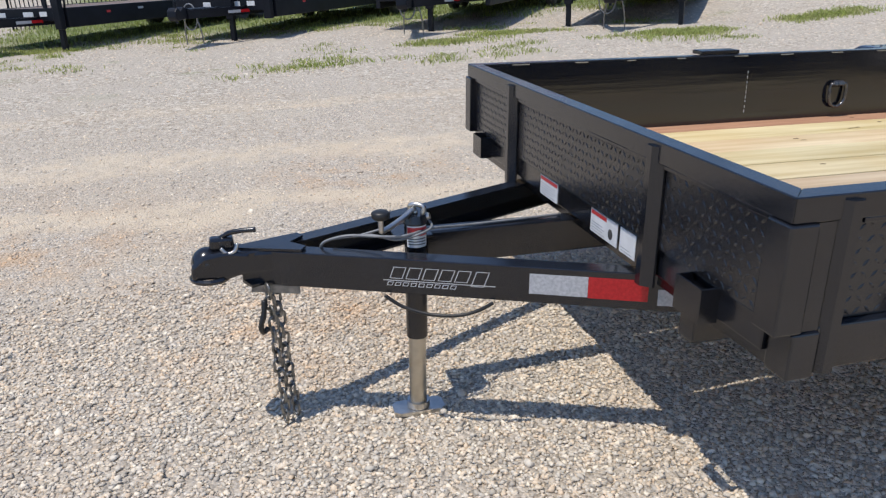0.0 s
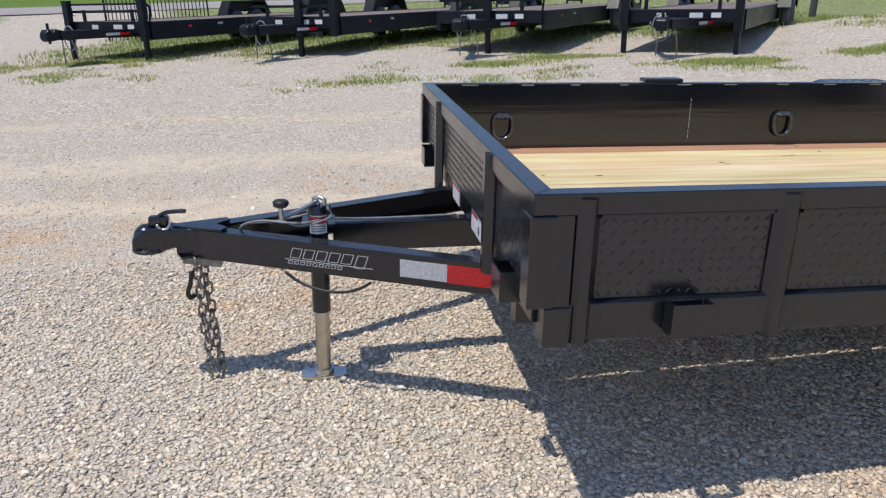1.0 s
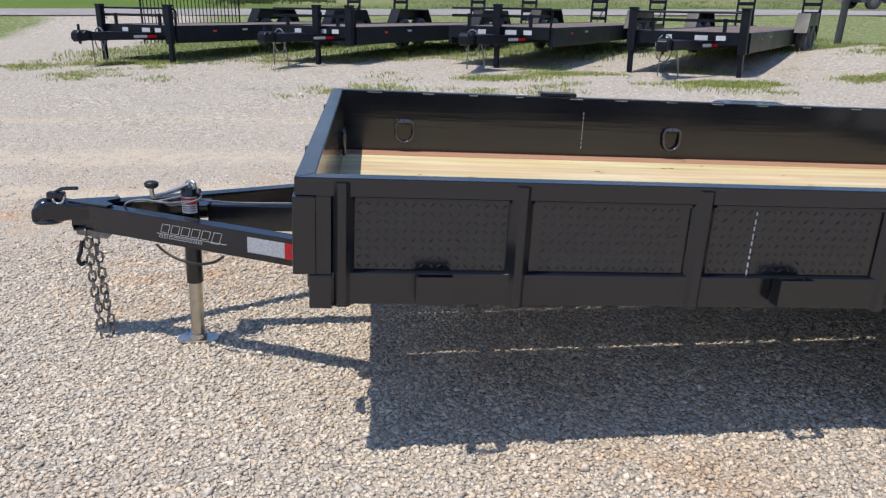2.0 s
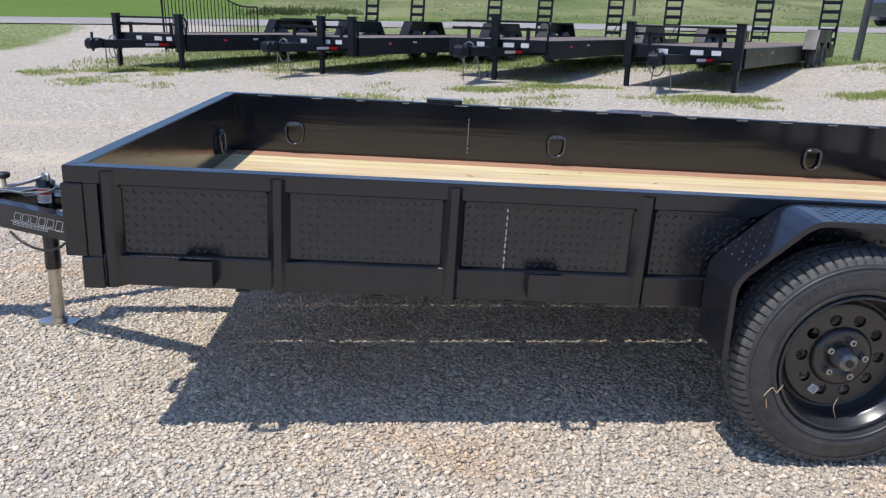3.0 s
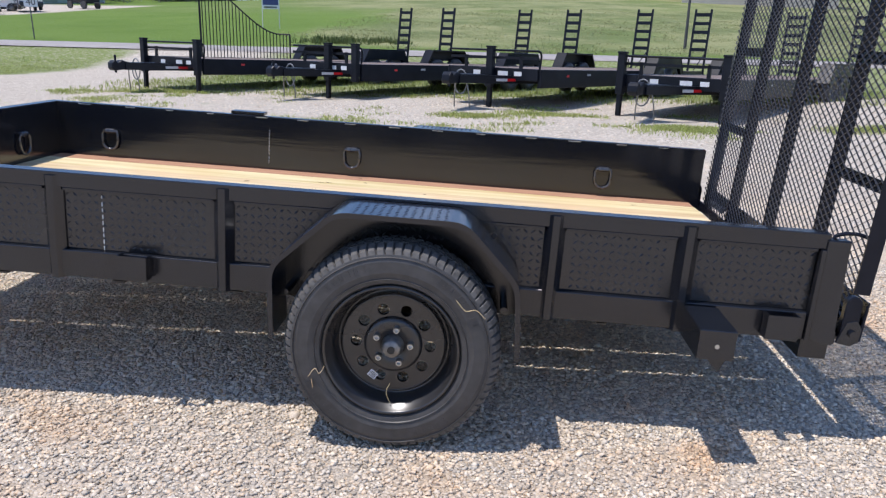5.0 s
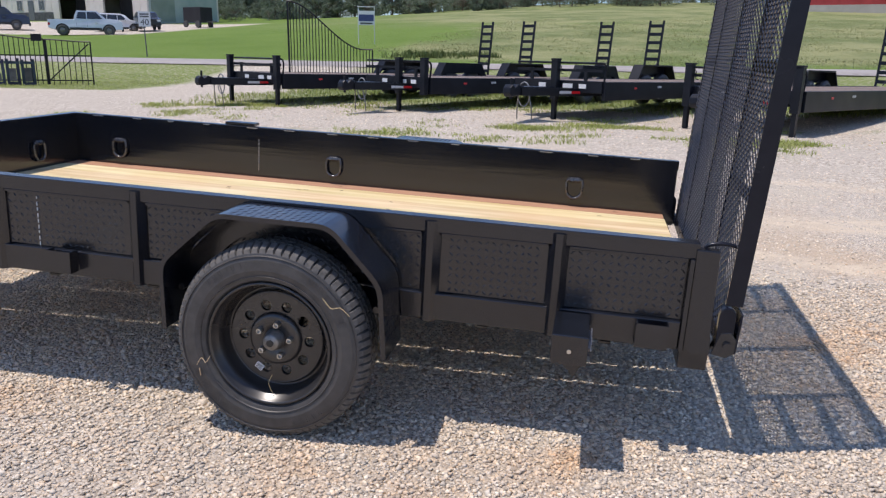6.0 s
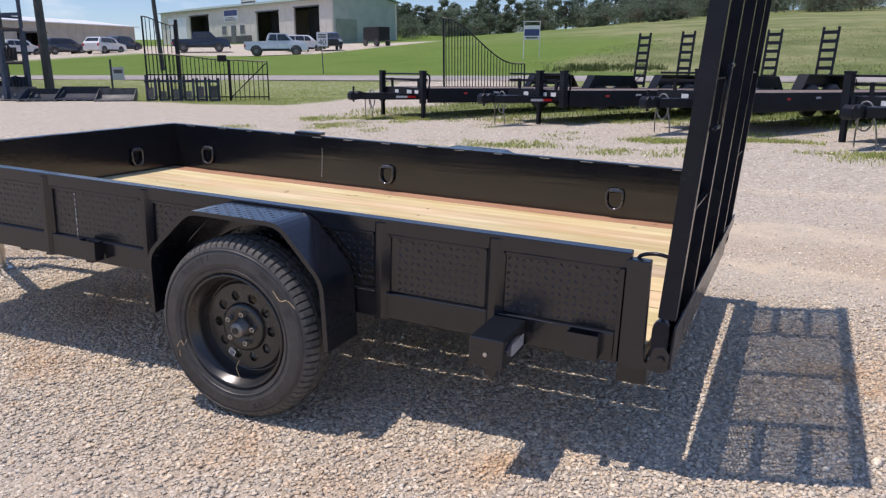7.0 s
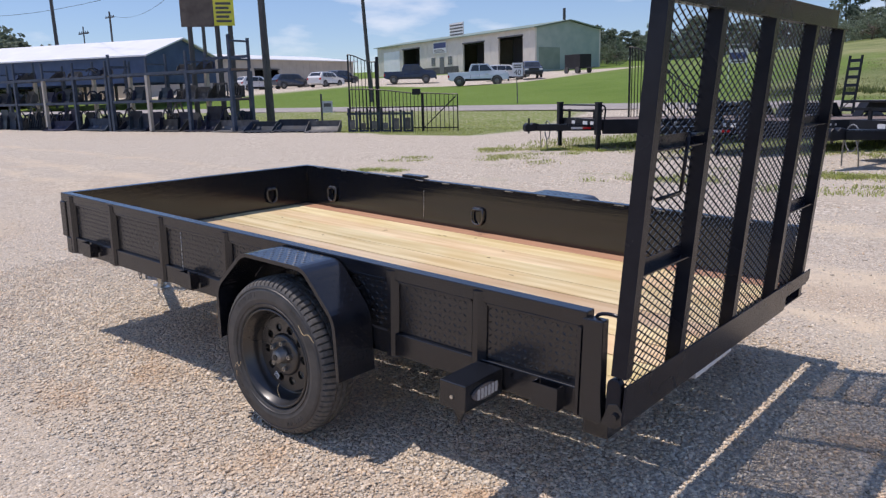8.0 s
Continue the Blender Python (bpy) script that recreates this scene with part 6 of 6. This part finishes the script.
# roadside board on three posts
SX, SY = -25.6, 20.8
sz = ground_z(SX, SY)
board = empty("roadside_board", pose(SX, SY, sz, 0, 0, 52))
tagged(board, "brown roadside signboard with a yellow panel on wooden posts", "sign")
for k in (-0.9, 0.35, 0.95):
    part("post", cyl(bmesh.new(), (k, 0.05, -0.3), (k - 0.05, 0.05, 6.2), 0.13, 0.11, 10), M["pole"], board)
part("sign_panel", box(-1.3, 0.2, -0.08, -0.02, 4.75, 6.6), M["brown"], board)
yp = part("yellow_panel", box(0.21, 1.15, -0.09, -0.03, 4.8, 6.4), M["yellow"], board, "yellow sign panel with black lines of writing")
for k in range(5):
    part("sign_line", box(0.32, 1.02 - 0.1 * (k % 2), -0.096, -0.091, 4.95 + k * 0.2, 5.06 + k * 0.2), M["print"], yp)

# speed limit sign
px0, py0 = -18.0, 35.5
t = part("speed_sign", box(-0.30, 0.30, -0.01, 0.01, 1.5, 2.25), M["sticker"], m=pose(px0, py0, ground_z(px0, py0), 0, 0, 38))
tagged(t, "white speed limit sign on a leaning steel post", "sign")
part("sign_post", cyl(bmesh.new(), (0, 0.03, -0.2), (-0.06, 0.03, 2.2), 0.03, seg=8), M["rust"], t)
fc = bpy.data.curves.new("digits", "FONT")
fc.body, fc.size, fc.align_x, fc.extrude = "40", 0.42, "CENTER", 0.004
tmp = bpy.data.objects.new("digits", fc)
me = tmp.to_mesh().copy()
me.materials.clear()
me.materials.append(M["print"])
shared("speed_digits", me, t, "black digits", pose(0, -0.016, 1.58, 90, 0, 0))
bpy.data.objects.remove(tmp)
for k in range(2):
    part("sign_line", box(-0.22, 0.22, -0.016, -0.011, 1.96 + k * 0.12, 2.03 + k * 0.12), M["print"], t)

# small yard sign on the field and a notice by the verge
yx, yy = -9.3, 46.0
t = part("field_sign", box(-0.52, 0.52, -0.02, 0.02, 1.15, 2.0), M["sticker"], m=pose(yx, yy, ground_z(yx, yy), 0, 0, 15))
tagged(t, "white notice board with a blue panel on two posts", "sign")
for s in (-0.5, 0.5):
    part("sign_post", cyl(bmesh.new(), (s, 0.05, -0.2), (s, 0.05, 2.25), 0.024, seg=8), M["sticker"], t)
part("sign_top", box(-0.55, 0.55, 0.0, 0.05, 2.22, 2.27), M["sticker"], t)
part("blue_field", box(-0.46, 0.46, -0.026, -0.021, 1.38, 1.78), M["blue_print"], t)
part("sign_line", box(-0.38, 0.38, -0.026, -0.021, 1.21, 1.30), M["print"], t)
t = part("verge_notice", box(-0.22, 0.22, -0.01, 0.01, 0.7, 1.2), M["white_tape"], m=pose(-18.9, 21.9, ground_z(-18.9, 21.9), 0, 0, 45))
tagged(t, "small white notice on a wooden stake", "sign")
part("stake", box(-0.30, -0.22, 0.0, 0.08, -0.2, 1.5), M["pole"], t)
part("notice_print", box(-0.16, 0.16, -0.014, -0.011, 0.95, 1.1), M["rust"], t)


# ---------------------------------------------------------------- buildings
def barn(name, corner, rz, length, depth, eave, ridge, wall, gable, roof, label, doors=(), extras=True):
    """Long wall along +x from the corner, facing -y; the ridge runs along x."""
    x, y = corner
    z = ground_z(x, y) - 0.2
    t = empty(name, pose(x, y, z, 0, 0, rz))
    tagged(t, label, "building")
    # front wall with its door openings cut through
    cuts = sorted(doors)
    u = 0.0
    for a, b, h in cuts:
        part("wall", box(u, a, 0, 0.25, -1, eave), wall, t)
        part("wall", box(a, b, 0, 0.25, h, eave), wall, t)
        # a near-black sheet inside the opening stands for the interior's shade
        d = part("door_opening", box(a, b, 2.5, 2.7, -1, h), M["dark"], t, "dark sheet for the shade inside an open doorway")
        part("door_track", box(a - 0.1, b + 0.1, -0.06, -0.002, h - 0.05, h + 0.12), M["rust"], t)
        u = b
    part("wall", box(u, length, 0, 0.25, -1, eave), wall, t)
    part("wall", box(0, length, depth - 0.25, depth, -1, eave), wall, t)
    for a, b in ((0, 0.25), (length - 0.25, length)):
        part("gable_wall", prism(bmesh.new(), [(0.251, -1), (depth - 0.251, -1), (depth - 0.251, eave), (depth / 2, ridge - 0.06), (0.251, eave)], 0, a, b), gable, t)
    for s in (0, 1):
        y0, y1 = (-0.5, depth / 2) if s == 0 else (depth + 0.5, depth / 2)
        dz = (ridge - eave) / (depth / 2) * 0.5
        part("roof", prism(bmesh.new(), [(y0, eave - dz + 0.02), (y1, ridge + 0.02), (y1, ridge + 0.14), (y0, eave - dz + 0.14)], 0, -0.4, length + 0.4), roof, t)
    part("plinth", box(-0.03, length + 0.03, -0.04, -0.002, -1, 0.9), M["wall_tan"], t) if not doors else None
    k = int(length / 1.2)
    for i in range(1, k):
        uu = i * length / k
        if all(not (a - 0.1 < uu < b + 0.1) for a, b, h in cuts):
            part("siding_rib", box(uu - 0.02, uu + 0.02, -0.025, -0.001, 0.4, eave - 0.15), wall, t)
    return t


shop = barn("workshop", (-90.6, 99.0), -18, 44.0, 11.6, 5.1, 6.1, M["wall_cream"], M["gable_green"], M["roof_green"], "cream metal workshop with green roof and open bay doors",
            ((9.0, 14.6, 4.3), (27.2, 32.6, 4.1), (36.0, 41.4, 4.3)))
for a in (18.2, 23.0):
    w = part("window", box(a, a + 1.3, -0.05, 0.05, 1.2, 2.6), M["wall_cream"], shop)
    part("pane", box(a + 0.08, a + 0.62, -0.07, -0.052, 1.28, 2.52), M["glass"], w)
    part("pane", box(a + 0.68, a + 1.22, -0.07, -0.052, 1.28, 2.52), M["glass"], w)
part("door", box(20.7, 21.9, -0.06, 0.05, 0.0, 2.5), M["glass"], shop, "dark glass entrance door")
wsign = part("wall_sign", box(19.0, 22.8, -0.12, -0.03, 3.1, 4.9), M["sticker"], shop, "white wall sign with blue panel")
part("sign_panel", box(19.15, 22.65, -0.13, -0.121, 3.9, 4.7), M["blue_print"], wsign)
for k in range(3):
    part("sign_line", box(19.3, 22.5 - 0.4 * k, -0.13, -0.121, 3.2 + 0.2 * k, 3.3 + 0.2 * k), M["print"], wsign)
rsign = part("roof_sign", box(20.6, 24.4, 2.0, 2.15, 5.6, 7.6), M["sticker"], shop, "white striped sign on the roof")
for k in range(4):
    part("stripe", box(20.7, 24.3, 1.985, 1.998, 5.75 + 0.46 * k, 5.97 + 0.46 * k), M["print"], rsign)
roller = part("roller_door", box(2.4, 8.0, -0.05, -0.003, -0.4, 4.2), M["roof_white"], shop, "closed white roller door")
for k in range(14):
    part("slat", box(2.45, 7.95, -0.062, -0.051, 0.02 + 0.29 * k, 0.24 + 0.29 * k), M["roof_white"], roller)
part("flue", cyl(bmesh.new(), (40.0, 8.5, 5.9), (40.0, 8.5, 8.2), 0.2, seg=12), M["rust"], shop)
part("lower_wall", box(14.9, 25.9, -0.05, -0.003, -0.5, 1.0), M["rust"], shop, "grey stone lower wall")
part("gable_door", box(44.002, 44.06, 0.6, 4.2, -0.2, 2.6), M["roof_green"], shop, "green sliding door in the gable")
barn("long_warehouse", (-74.0, 44.0), 92, 34.0, 18.0, 4.6, 5.6, M["wall_tan"], M["wall_tan"], M["roof_white"], "long tan metal warehouse with white roof", ((16.0, 20.0, 3.4),))


def open_shed(m, length, depth, eave, ridge, clear):
    """A roofed shelter on posts, sheeted only above the clear height; the ridge runs along x."""
    t = empty("open_shed", m)
    tagged(t, "open-sided dark blue metal shed with white roof", "building")
    W, R = M["blue_steel"], M["roof_white"]
    for y0, y1 in ((0, 0.1), (depth - 0.1, depth)):
        part("wall", box(0, length, y0, y1, clear, eave), W, t)
    for a, b in ((0, 0.1), (length - 0.1, length)):
        part("gable_wall", prism(bmesh.new(), [(0.101, clear), (depth - 0.101, clear), (depth - 0.101, eave), (depth / 2, ridge - 0.06), (0.101, eave)], 0, a, b), W, t)
    for s in (0, 1):
        y0, y1 = (-0.4, depth / 2) if s == 0 else (depth + 0.4, depth / 2)
        dz = (ridge - eave) / (depth / 2) * 0.4
        part("roof", prism(bmesh.new(), [(y0, eave - dz + 0.02), (y1, ridge + 0.02), (y1, ridge + 0.14), (y0, eave - dz + 0.14)], 0, -0.3, length + 0.3), R, t)
    k = int(length / 4)
    for i in range(k + 1):
        for y in (0.05, depth - 0.05):
            part("post", box(i * (length - 0.2) / k, i * (length - 0.2) / k + 0.2, y - 0.1, y + 0.1, -0.6, clear), M["pole"], t)


open_shed(pose(-75.6, 25.2, 0.75, 0, 0, 19), 24.0, 9.0, 4.35, 5.85, 2.15)
barn("red_barn", (27.9, 101.4), -15, 18.0, 9.0, 6.4, 8.2, M["red_barn"], M["red_barn"], M["roof_white"], "red metal barn on the hill")


# ---------------------------------------------------------------- vehicles
def vehicle(name, prof, glass, width, length, m, paint, label, bed=None, wheel_r=0.36, wheels=(0.9, 3.7), cat="car"):
    """Side outline (x forward) pushed across the width, the cabin narrowed, with side panes, wheels and lamps."""
    t = empty(name, m)
    tagged(t, label, cat)
    bm = prism(bmesh.new(), prof, 1, -width / 2, width / 2)
    for v in bm.verts:
        if v.co.z > 1.05:
            v.co.y *= 1 - 0.22 * min(1, (v.co.z - 1.05) / 0.6)
    body = part("body", bm, paint, t, bevel=0.03)
    for g in glass:
        for s in (-1, 1):
            bm = bmesh.new()
            vs = [bm.verts.new((x, s * (width / 2 * (1 - 0.22 * max(0, min(1, (z - 1.05) / 0.6))) + 0.03), z)) for x, z in g]
            bm.faces.new(vs)
            part("side_window", bm, M["glass"], body)
    # windscreen on the steepest drop forward of the roof, rear pane behind it
    run = [(p, q) for p, q in zip(prof, prof[1:]) if min(p[1], q[1]) > 1.0 and abs(p[1] - q[1]) > 0.3]
    for pane_name, (p, q) in (("windscreen", run[-1]), ("rear_window", run[0])):
        nx, nz = p[1] - q[1], q[0] - p[0]
        ln = math.hypot(nx, nz)
        nx, nz = -nx / ln * 0.012, nz / ln * 0.012
        bm = bmesh.new()
        vs = []
        for f, sgn in ((0.10, -1), (0.10, 1), (0.90, 1), (0.90, -1)):
            x, z = p[0] + (q[0] - p[0]) * f, p[1] + (q[1] - p[1]) * f
            half = width / 2 * (1 - 0.22 * max(0, min(1, (z - 1.05) / 0.6))) - 0.12
            vs.append(bm.verts.new((x - nx if nz < 0 else x + abs(nx) * (1 if p[1] > q[1] else -1), sgn * half, z + abs(nz))))
        bm.faces.new(vs)
        part(pane_name, bm, M["glass"], body)
    for s in (-1, 1):
        part("sill_trim", box(wheels[0] + wheel_r + 0.1, wheels[1] - wheel_r - 0.1, *sorted((s * (width / 2 - 0.02), s * (width / 2 + 0.012))), prof[-1][1] - 0.02, prof[-1][1] + 0.16), M["black"], body)
        for u in (glass[-1][0][0] - 0.03, glass[0][0][0] - 0.02):
            part("door_seam", box(u - 0.008, u + 0.008, *sorted((s * (width / 2 + 0.001), s * (width / 2 + 0.006))), prof[-1][1] + 0.2, 1.04), M["black"], body)
    part("grille", box(length - 0.06, length + 0.025, -width / 2 + 0.42, width / 2 - 0.42, 0.66, 0.92), M["black"], body)
    for u in wheels:
        for s in (-1, 1):
            w = part("wheel", revolve(bmesh.new(), [(0.0, -0.11), (0.2, -0.11), (0.22, -0.09), (0.22, 0.1)], 24, 1), M["steel"], t, m=pose(u, s * (width / 2 - 0.10), wheel_r, 0, 0, 0 if s < 0 else 180), smooth=True)
            part("tyre", revolve(bmesh.new(), [(0.215, -0.09), (0.24, -0.12), (wheel_r - 0.02, -0.115), (wheel_r, -0.08), (wheel_r, 0.1), (0.22, 0.1)], 28, 1), M["rubber"], w, smooth=True)
            # dark half disc on the uncut body paints the wheel arch's shaded hollow
            part("wheel_arch", prism(bmesh.new(), [(u + (wheel_r + 0.08) * math.cos(a), wheel_r + (wheel_r + 0.08) * math.sin(a)) for a in [math.pi * i / 12 for i in range(13)]], 1, *sorted((s * width / 2 + s * 0.004, s * width / 2 - s * 0.01))), M["dark"], body)
    for s in (-1, 1):
        part("headlamp", box(length - 0.25, length + 0.01, s * (width / 2 - 0.22) - 0.16, s * (width / 2 - 0.22) + 0.16, 0.72, 0.88), M["sticker"], body)
        part("tail_lamp", box(-0.012, 0.14, s * (width / 2 - 0.1) - 0.09, s * (width / 2 - 0.1) + 0.105, 0.80, 1.02), M["red_tape"], body)
        part("mirror", box(length * 0.62, length * 0.66, s * (width / 2 + 0.02) - 0.09, s * (width / 2 + 0.02) + 0.09, 1.05, 1.2), paint, body)
    part("bumper", box(length - 0.1, length + 0.06, -width / 2 + 0.06, width / 2 - 0.06, 0.40, 0.62), M["black"], body)
    if bed:
        part("truck_bed", box(bed[0], bed[1], -width / 2 + 0.12, width / 2 - 0.12, 0.9, 1.315), M["black"], body)
    return t


SUV = [(0.0, 0.45), (0.0, 1.05), (0.12, 1.20), (0.55, 1.62), (0.9, 1.68), (2.5, 1.66), (2.85, 1.58), (3.35, 1.12), (4.35, 0.98), (4.6, 0.75), (4.62, 0.40), (4.3, 0.30), (0.3, 0.30)]
SUV_G = ([(0.45, 1.15), (0.75, 1.55), (1.3, 1.57), (1.3, 1.12)], [(1.36, 1.12), (1.36, 1.57), (2.2, 1.56), (2.2, 1.10)], [(2.26, 1.10), (2.26, 1.56), (2.62, 1.53), (3.02, 1.10)])
PICK = [(0.0, 0.62), (0.0, 1.28), (1.95, 1.30), (2.02, 1.62), (2.2, 2.02), (3.75, 2.02), (4.35, 1.42), (5.35, 1.34), (5.66, 1.12), (5.68, 0.56), (5.3, 0.50), (0.3, 0.50)]
PICK_G = ([(2.15, 1.38), (2.32, 1.90), (2.9, 1.92), (2.9, 1.36)], [(2.98, 1.36), (2.98, 1.92), (3.65, 1.92), (4.15, 1.38)])


def spot(x, y, rz):
    return pose(x, y, ground_z(x, y) + 0.02, 0, 0, rz)


vehicle("suv", SUV, SUV_G, 1.86, 4.62, pose(23.5, 33.8, 0.74, 0, 0, 3), M["car_grey"], "dark grey SUV on the road", wheels=(0.85, 3.65))
vehicle("pickup_truck", PICK, PICK_G, 1.95, 5.68, spot(-39.9, 56.4, 34), M["car_silver"], "silver crew-cab pickup parked at the workshop", bed=(0.1, 1.9), wheels=(1.05, 4.6), wheel_r=0.44, cat="truck")
vehicle("jeep", PICK, PICK_G, 1.9, 5.68, spot(-52.3, 60.5, 40), M["car_blue"], "dark blue four-wheel-drive parked by the fence", wheels=(1.05, 4.55), wheel_r=0.42, cat="truck")
vehicle("suv", SUV, SUV_G, 1.86, 4.62, spot(-42.0, 65.0, 36), M["car_white"], "white SUV parked at the workshop", wheels=(0.85, 3.65))
vehicle("suv", SUV, SUV_G, 1.86, 4.62, spot(-58.3, 55.6, 103), M["car_white"], "white SUV parked before the warehouse", wheels=(0.85, 3.65))
vehicle("suv", SUV, SUV_G, 1.86, 4.62, spot(-63.6, 62.8, 100), M["car_blue"], "dark car parked before the warehouse", wheels=(0.85, 3.65))
vehicle("suv", SUV, SUV_G, 1.86, 4.62, spot(-38.6, 68.2, -50), M["car_grey"], "dark car parked beside the workshop", wheels=(0.85, 3.65))
vehicle("suv", SUV, SUV_G, 1.86, 4.62, spot(-68.5, 53.0, 85), M["car_white"], "white SUV parked beside the warehouse", wheels=(0.85, 3.65))
vehicle("suv", SUV, SUV_G, 1.86, 4.62, spot(-64.5, 55.0, 75), M["car_grey"], "grey SUV parked beside the warehouse", wheels=(0.85, 3.65))

# small farm wagon on the grass by the workshop
t = part("wagon", box(0, 2.6, -0.8, 0.8, 0.55, 2.0), M["dark"], m=spot(-37.5, 75.0, -20), bevel=0.03)
tagged(t, "dark box wagon standing on the grass", "wagon")
for u in (0.4, 2.2):
    for s in (-0.85, 0.85):
        part("wagon_wheel", cyl(bmesh.new(), (u, s - 0.08, 0.33), (u, s + 0.08, 0.33), 0.34, seg=20), M["rubber"], t)
part("drawbar", box(2.6, 4.0, -0.05, 0.05, 0.5, 0.6), M["rust"], t)


# ---------------------------------------------------------------- trees and bushes
def tree_parts(h, spread, seed, leaves=1900, low=0.03):
    r = random.Random(seed)
    bm = bmesh.new()
    cyl(bm, (0, 0, -0.4), (r.uniform(-0.2, 0.2), r.uniform(-0.2, 0.2), h * 0.55), h * 0.028, h * 0.014, 10)
    blobs = []
    for i in range(20):
        a, e = r.uniform(0, 6.283), r.uniform(low, 1.0)
        rad = spread * (0.25 + 0.75 * math.sin(math.pi * min(1, e * 0.85 + 0.1))) * r.uniform(0.45, 1.0)
        c = Vector((math.cos(a) * rad, math.sin(a) * rad, h * e * r.uniform(0.9, 1.0)))
        blobs.append((c, spread * r.uniform(0.22, 0.42)))
        st = Vector((0, 0, h * r.uniform(0.2, 0.5)))
        cyl(bm, st, st.lerp(c, 0.85), h * 0.010, h * 0.004, 6)
    vs, fs = [], []
    for k in range(leaves):
        c, s = r.choice(blobs)
        d = Vector((r.gauss(0, 1), r.gauss(0, 1), r.gauss(0, 1))).normalized() * s * (r.random() ** 0.4) * 1.1
        d.z *= 0.8
        p = c + d
        n = (d.normalized() + Vector((r.gauss(0, 0.5), r.gauss(0, 0.5), r.gauss(0.3, 0.5)))).normalized()
        u = n.orthogonal().normalized()
        w = n.cross(u)
        q = h * r.uniform(0.016, 0.036)
        t = r.uniform(0, 6.283)
        i = len(vs)
        for j in range(4):
            aa = t + j * math.pi / 2
            vs.append(p + u * (q * math.cos(aa) * r.uniform(0.7, 1.2)) + w * (q * math.sin(aa)) + n * (q * r.uniform(-0.2, 0.2)))
        fs.append((i, i + 1, i + 2, i + 3))
    return bm, [v[:] for v in vs], fs


kinds = []
for sd, (h, sp) in enumerate(((8.0, 3.2), (10.0, 3.6), (7.0, 3.4))):
    bm, vs, fs = tree_parts(h, sp, 20 + sd)
    t = empty("tree", pose(-20 - 6 * sd, 150, ground_z(-20 - 6 * sd, 150)))
    tagged(t, "leafy green deciduous tree in full summer crown", "tree", "trees along the skyline")
    part("trunk", bm, M["bark"], t)
    soup("crown", vs, fs, M["leaf"], t)
    kinds.append(t)
rt = random.Random(9)
for i in range(126):
    # along the skyline: bearing from the lot, left of +y
    if i < 84:
        a, d = radians(rt.uniform(-40, 31)), rt.uniform(132, 175)
    elif i < 114:
        a, d = radians(rt.uniform(4, 31)), rt.uniform(120, 150)
    else:
        a, d = radians(rt.uniform(22, 34)), rt.uniform(118, 150)
    x, y = 5 - d * math.sin(a), d * math.cos(a)
    s = rt.uniform(0.4, 0.8) if i < 84 else rt.uniform(0.36, 0.62)
    ob = copy_thing(rt.choice(kinds), pose(x, y, ground_z(x, y), 0, 0, rt.uniform(0, 360)))
    ob.scale = (s * rt.uniform(0.9, 1.3), s * rt.uniform(0.9, 1.3), s)
for i in range(26):
    # a dense stand beyond the racks, lower towards the shed
    f = i / 25
    a, d = radians(75 - 9.4 * f + rt.uniform(-0.3, 0.3)), rt.uniform(92, 112)
    x, y = 6.5 - d * math.sin(a), d * math.cos(a) - 1.0
    k = (0.98 - 0.42 * ss((f - 0.35) / 0.6)) * rt.uniform(0.9, 1.08) / (0.8, 1.0, 0.7)[i % 3]
    ob = copy_thing(kinds[i % 3], pose(x, y, ground_z(x, y), 0, 0, rt.uniform(0, 360)))
    ob["group"] = "trees beyond the racks"
    ob.scale = (k * 1.15, k * 1.15, k)
bm, vs, fs = tree_parts(1.9, 1.7, 77, 1100, 0.05)
bush = empty("bush", spot(-48.0, 92.0, 0))
tagged(bush, "round leafy green bush", "bush", "bushes by the workshop")
part("stem", bm, M["bark"], bush)
soup("leaves", vs, fs, M["leaf"], bush)
for x, y, s in ((-51.0, 96.0, 1.6), (-44.0, 99.0, 1.3), (-40.0, 101.0, 1.0), (-52.5, 92.5, 1.5), (-36, 103, 1.1), (-47, 104, 1.8), ):
    ob = copy_thing(bush, spot(x, y, s * 90))
    ob.scale = (s, s, s)
# undergrowth closing the gaps below the skyline trees
for i in range(90):
    a, d = radians(rt.uniform(-12, 31)), rt.uniform(122, 150)
    x, y = 5 - d * math.sin(a), d * math.cos(a)
    ob = copy_thing(bush, spot(x, y, rt.uniform(0, 360)))
    ob["group"] = "skyline undergrowth"
    k = rt.uniform(1.0, 1.9)
    ob.scale = (k * 1.5, k * 1.5, k)
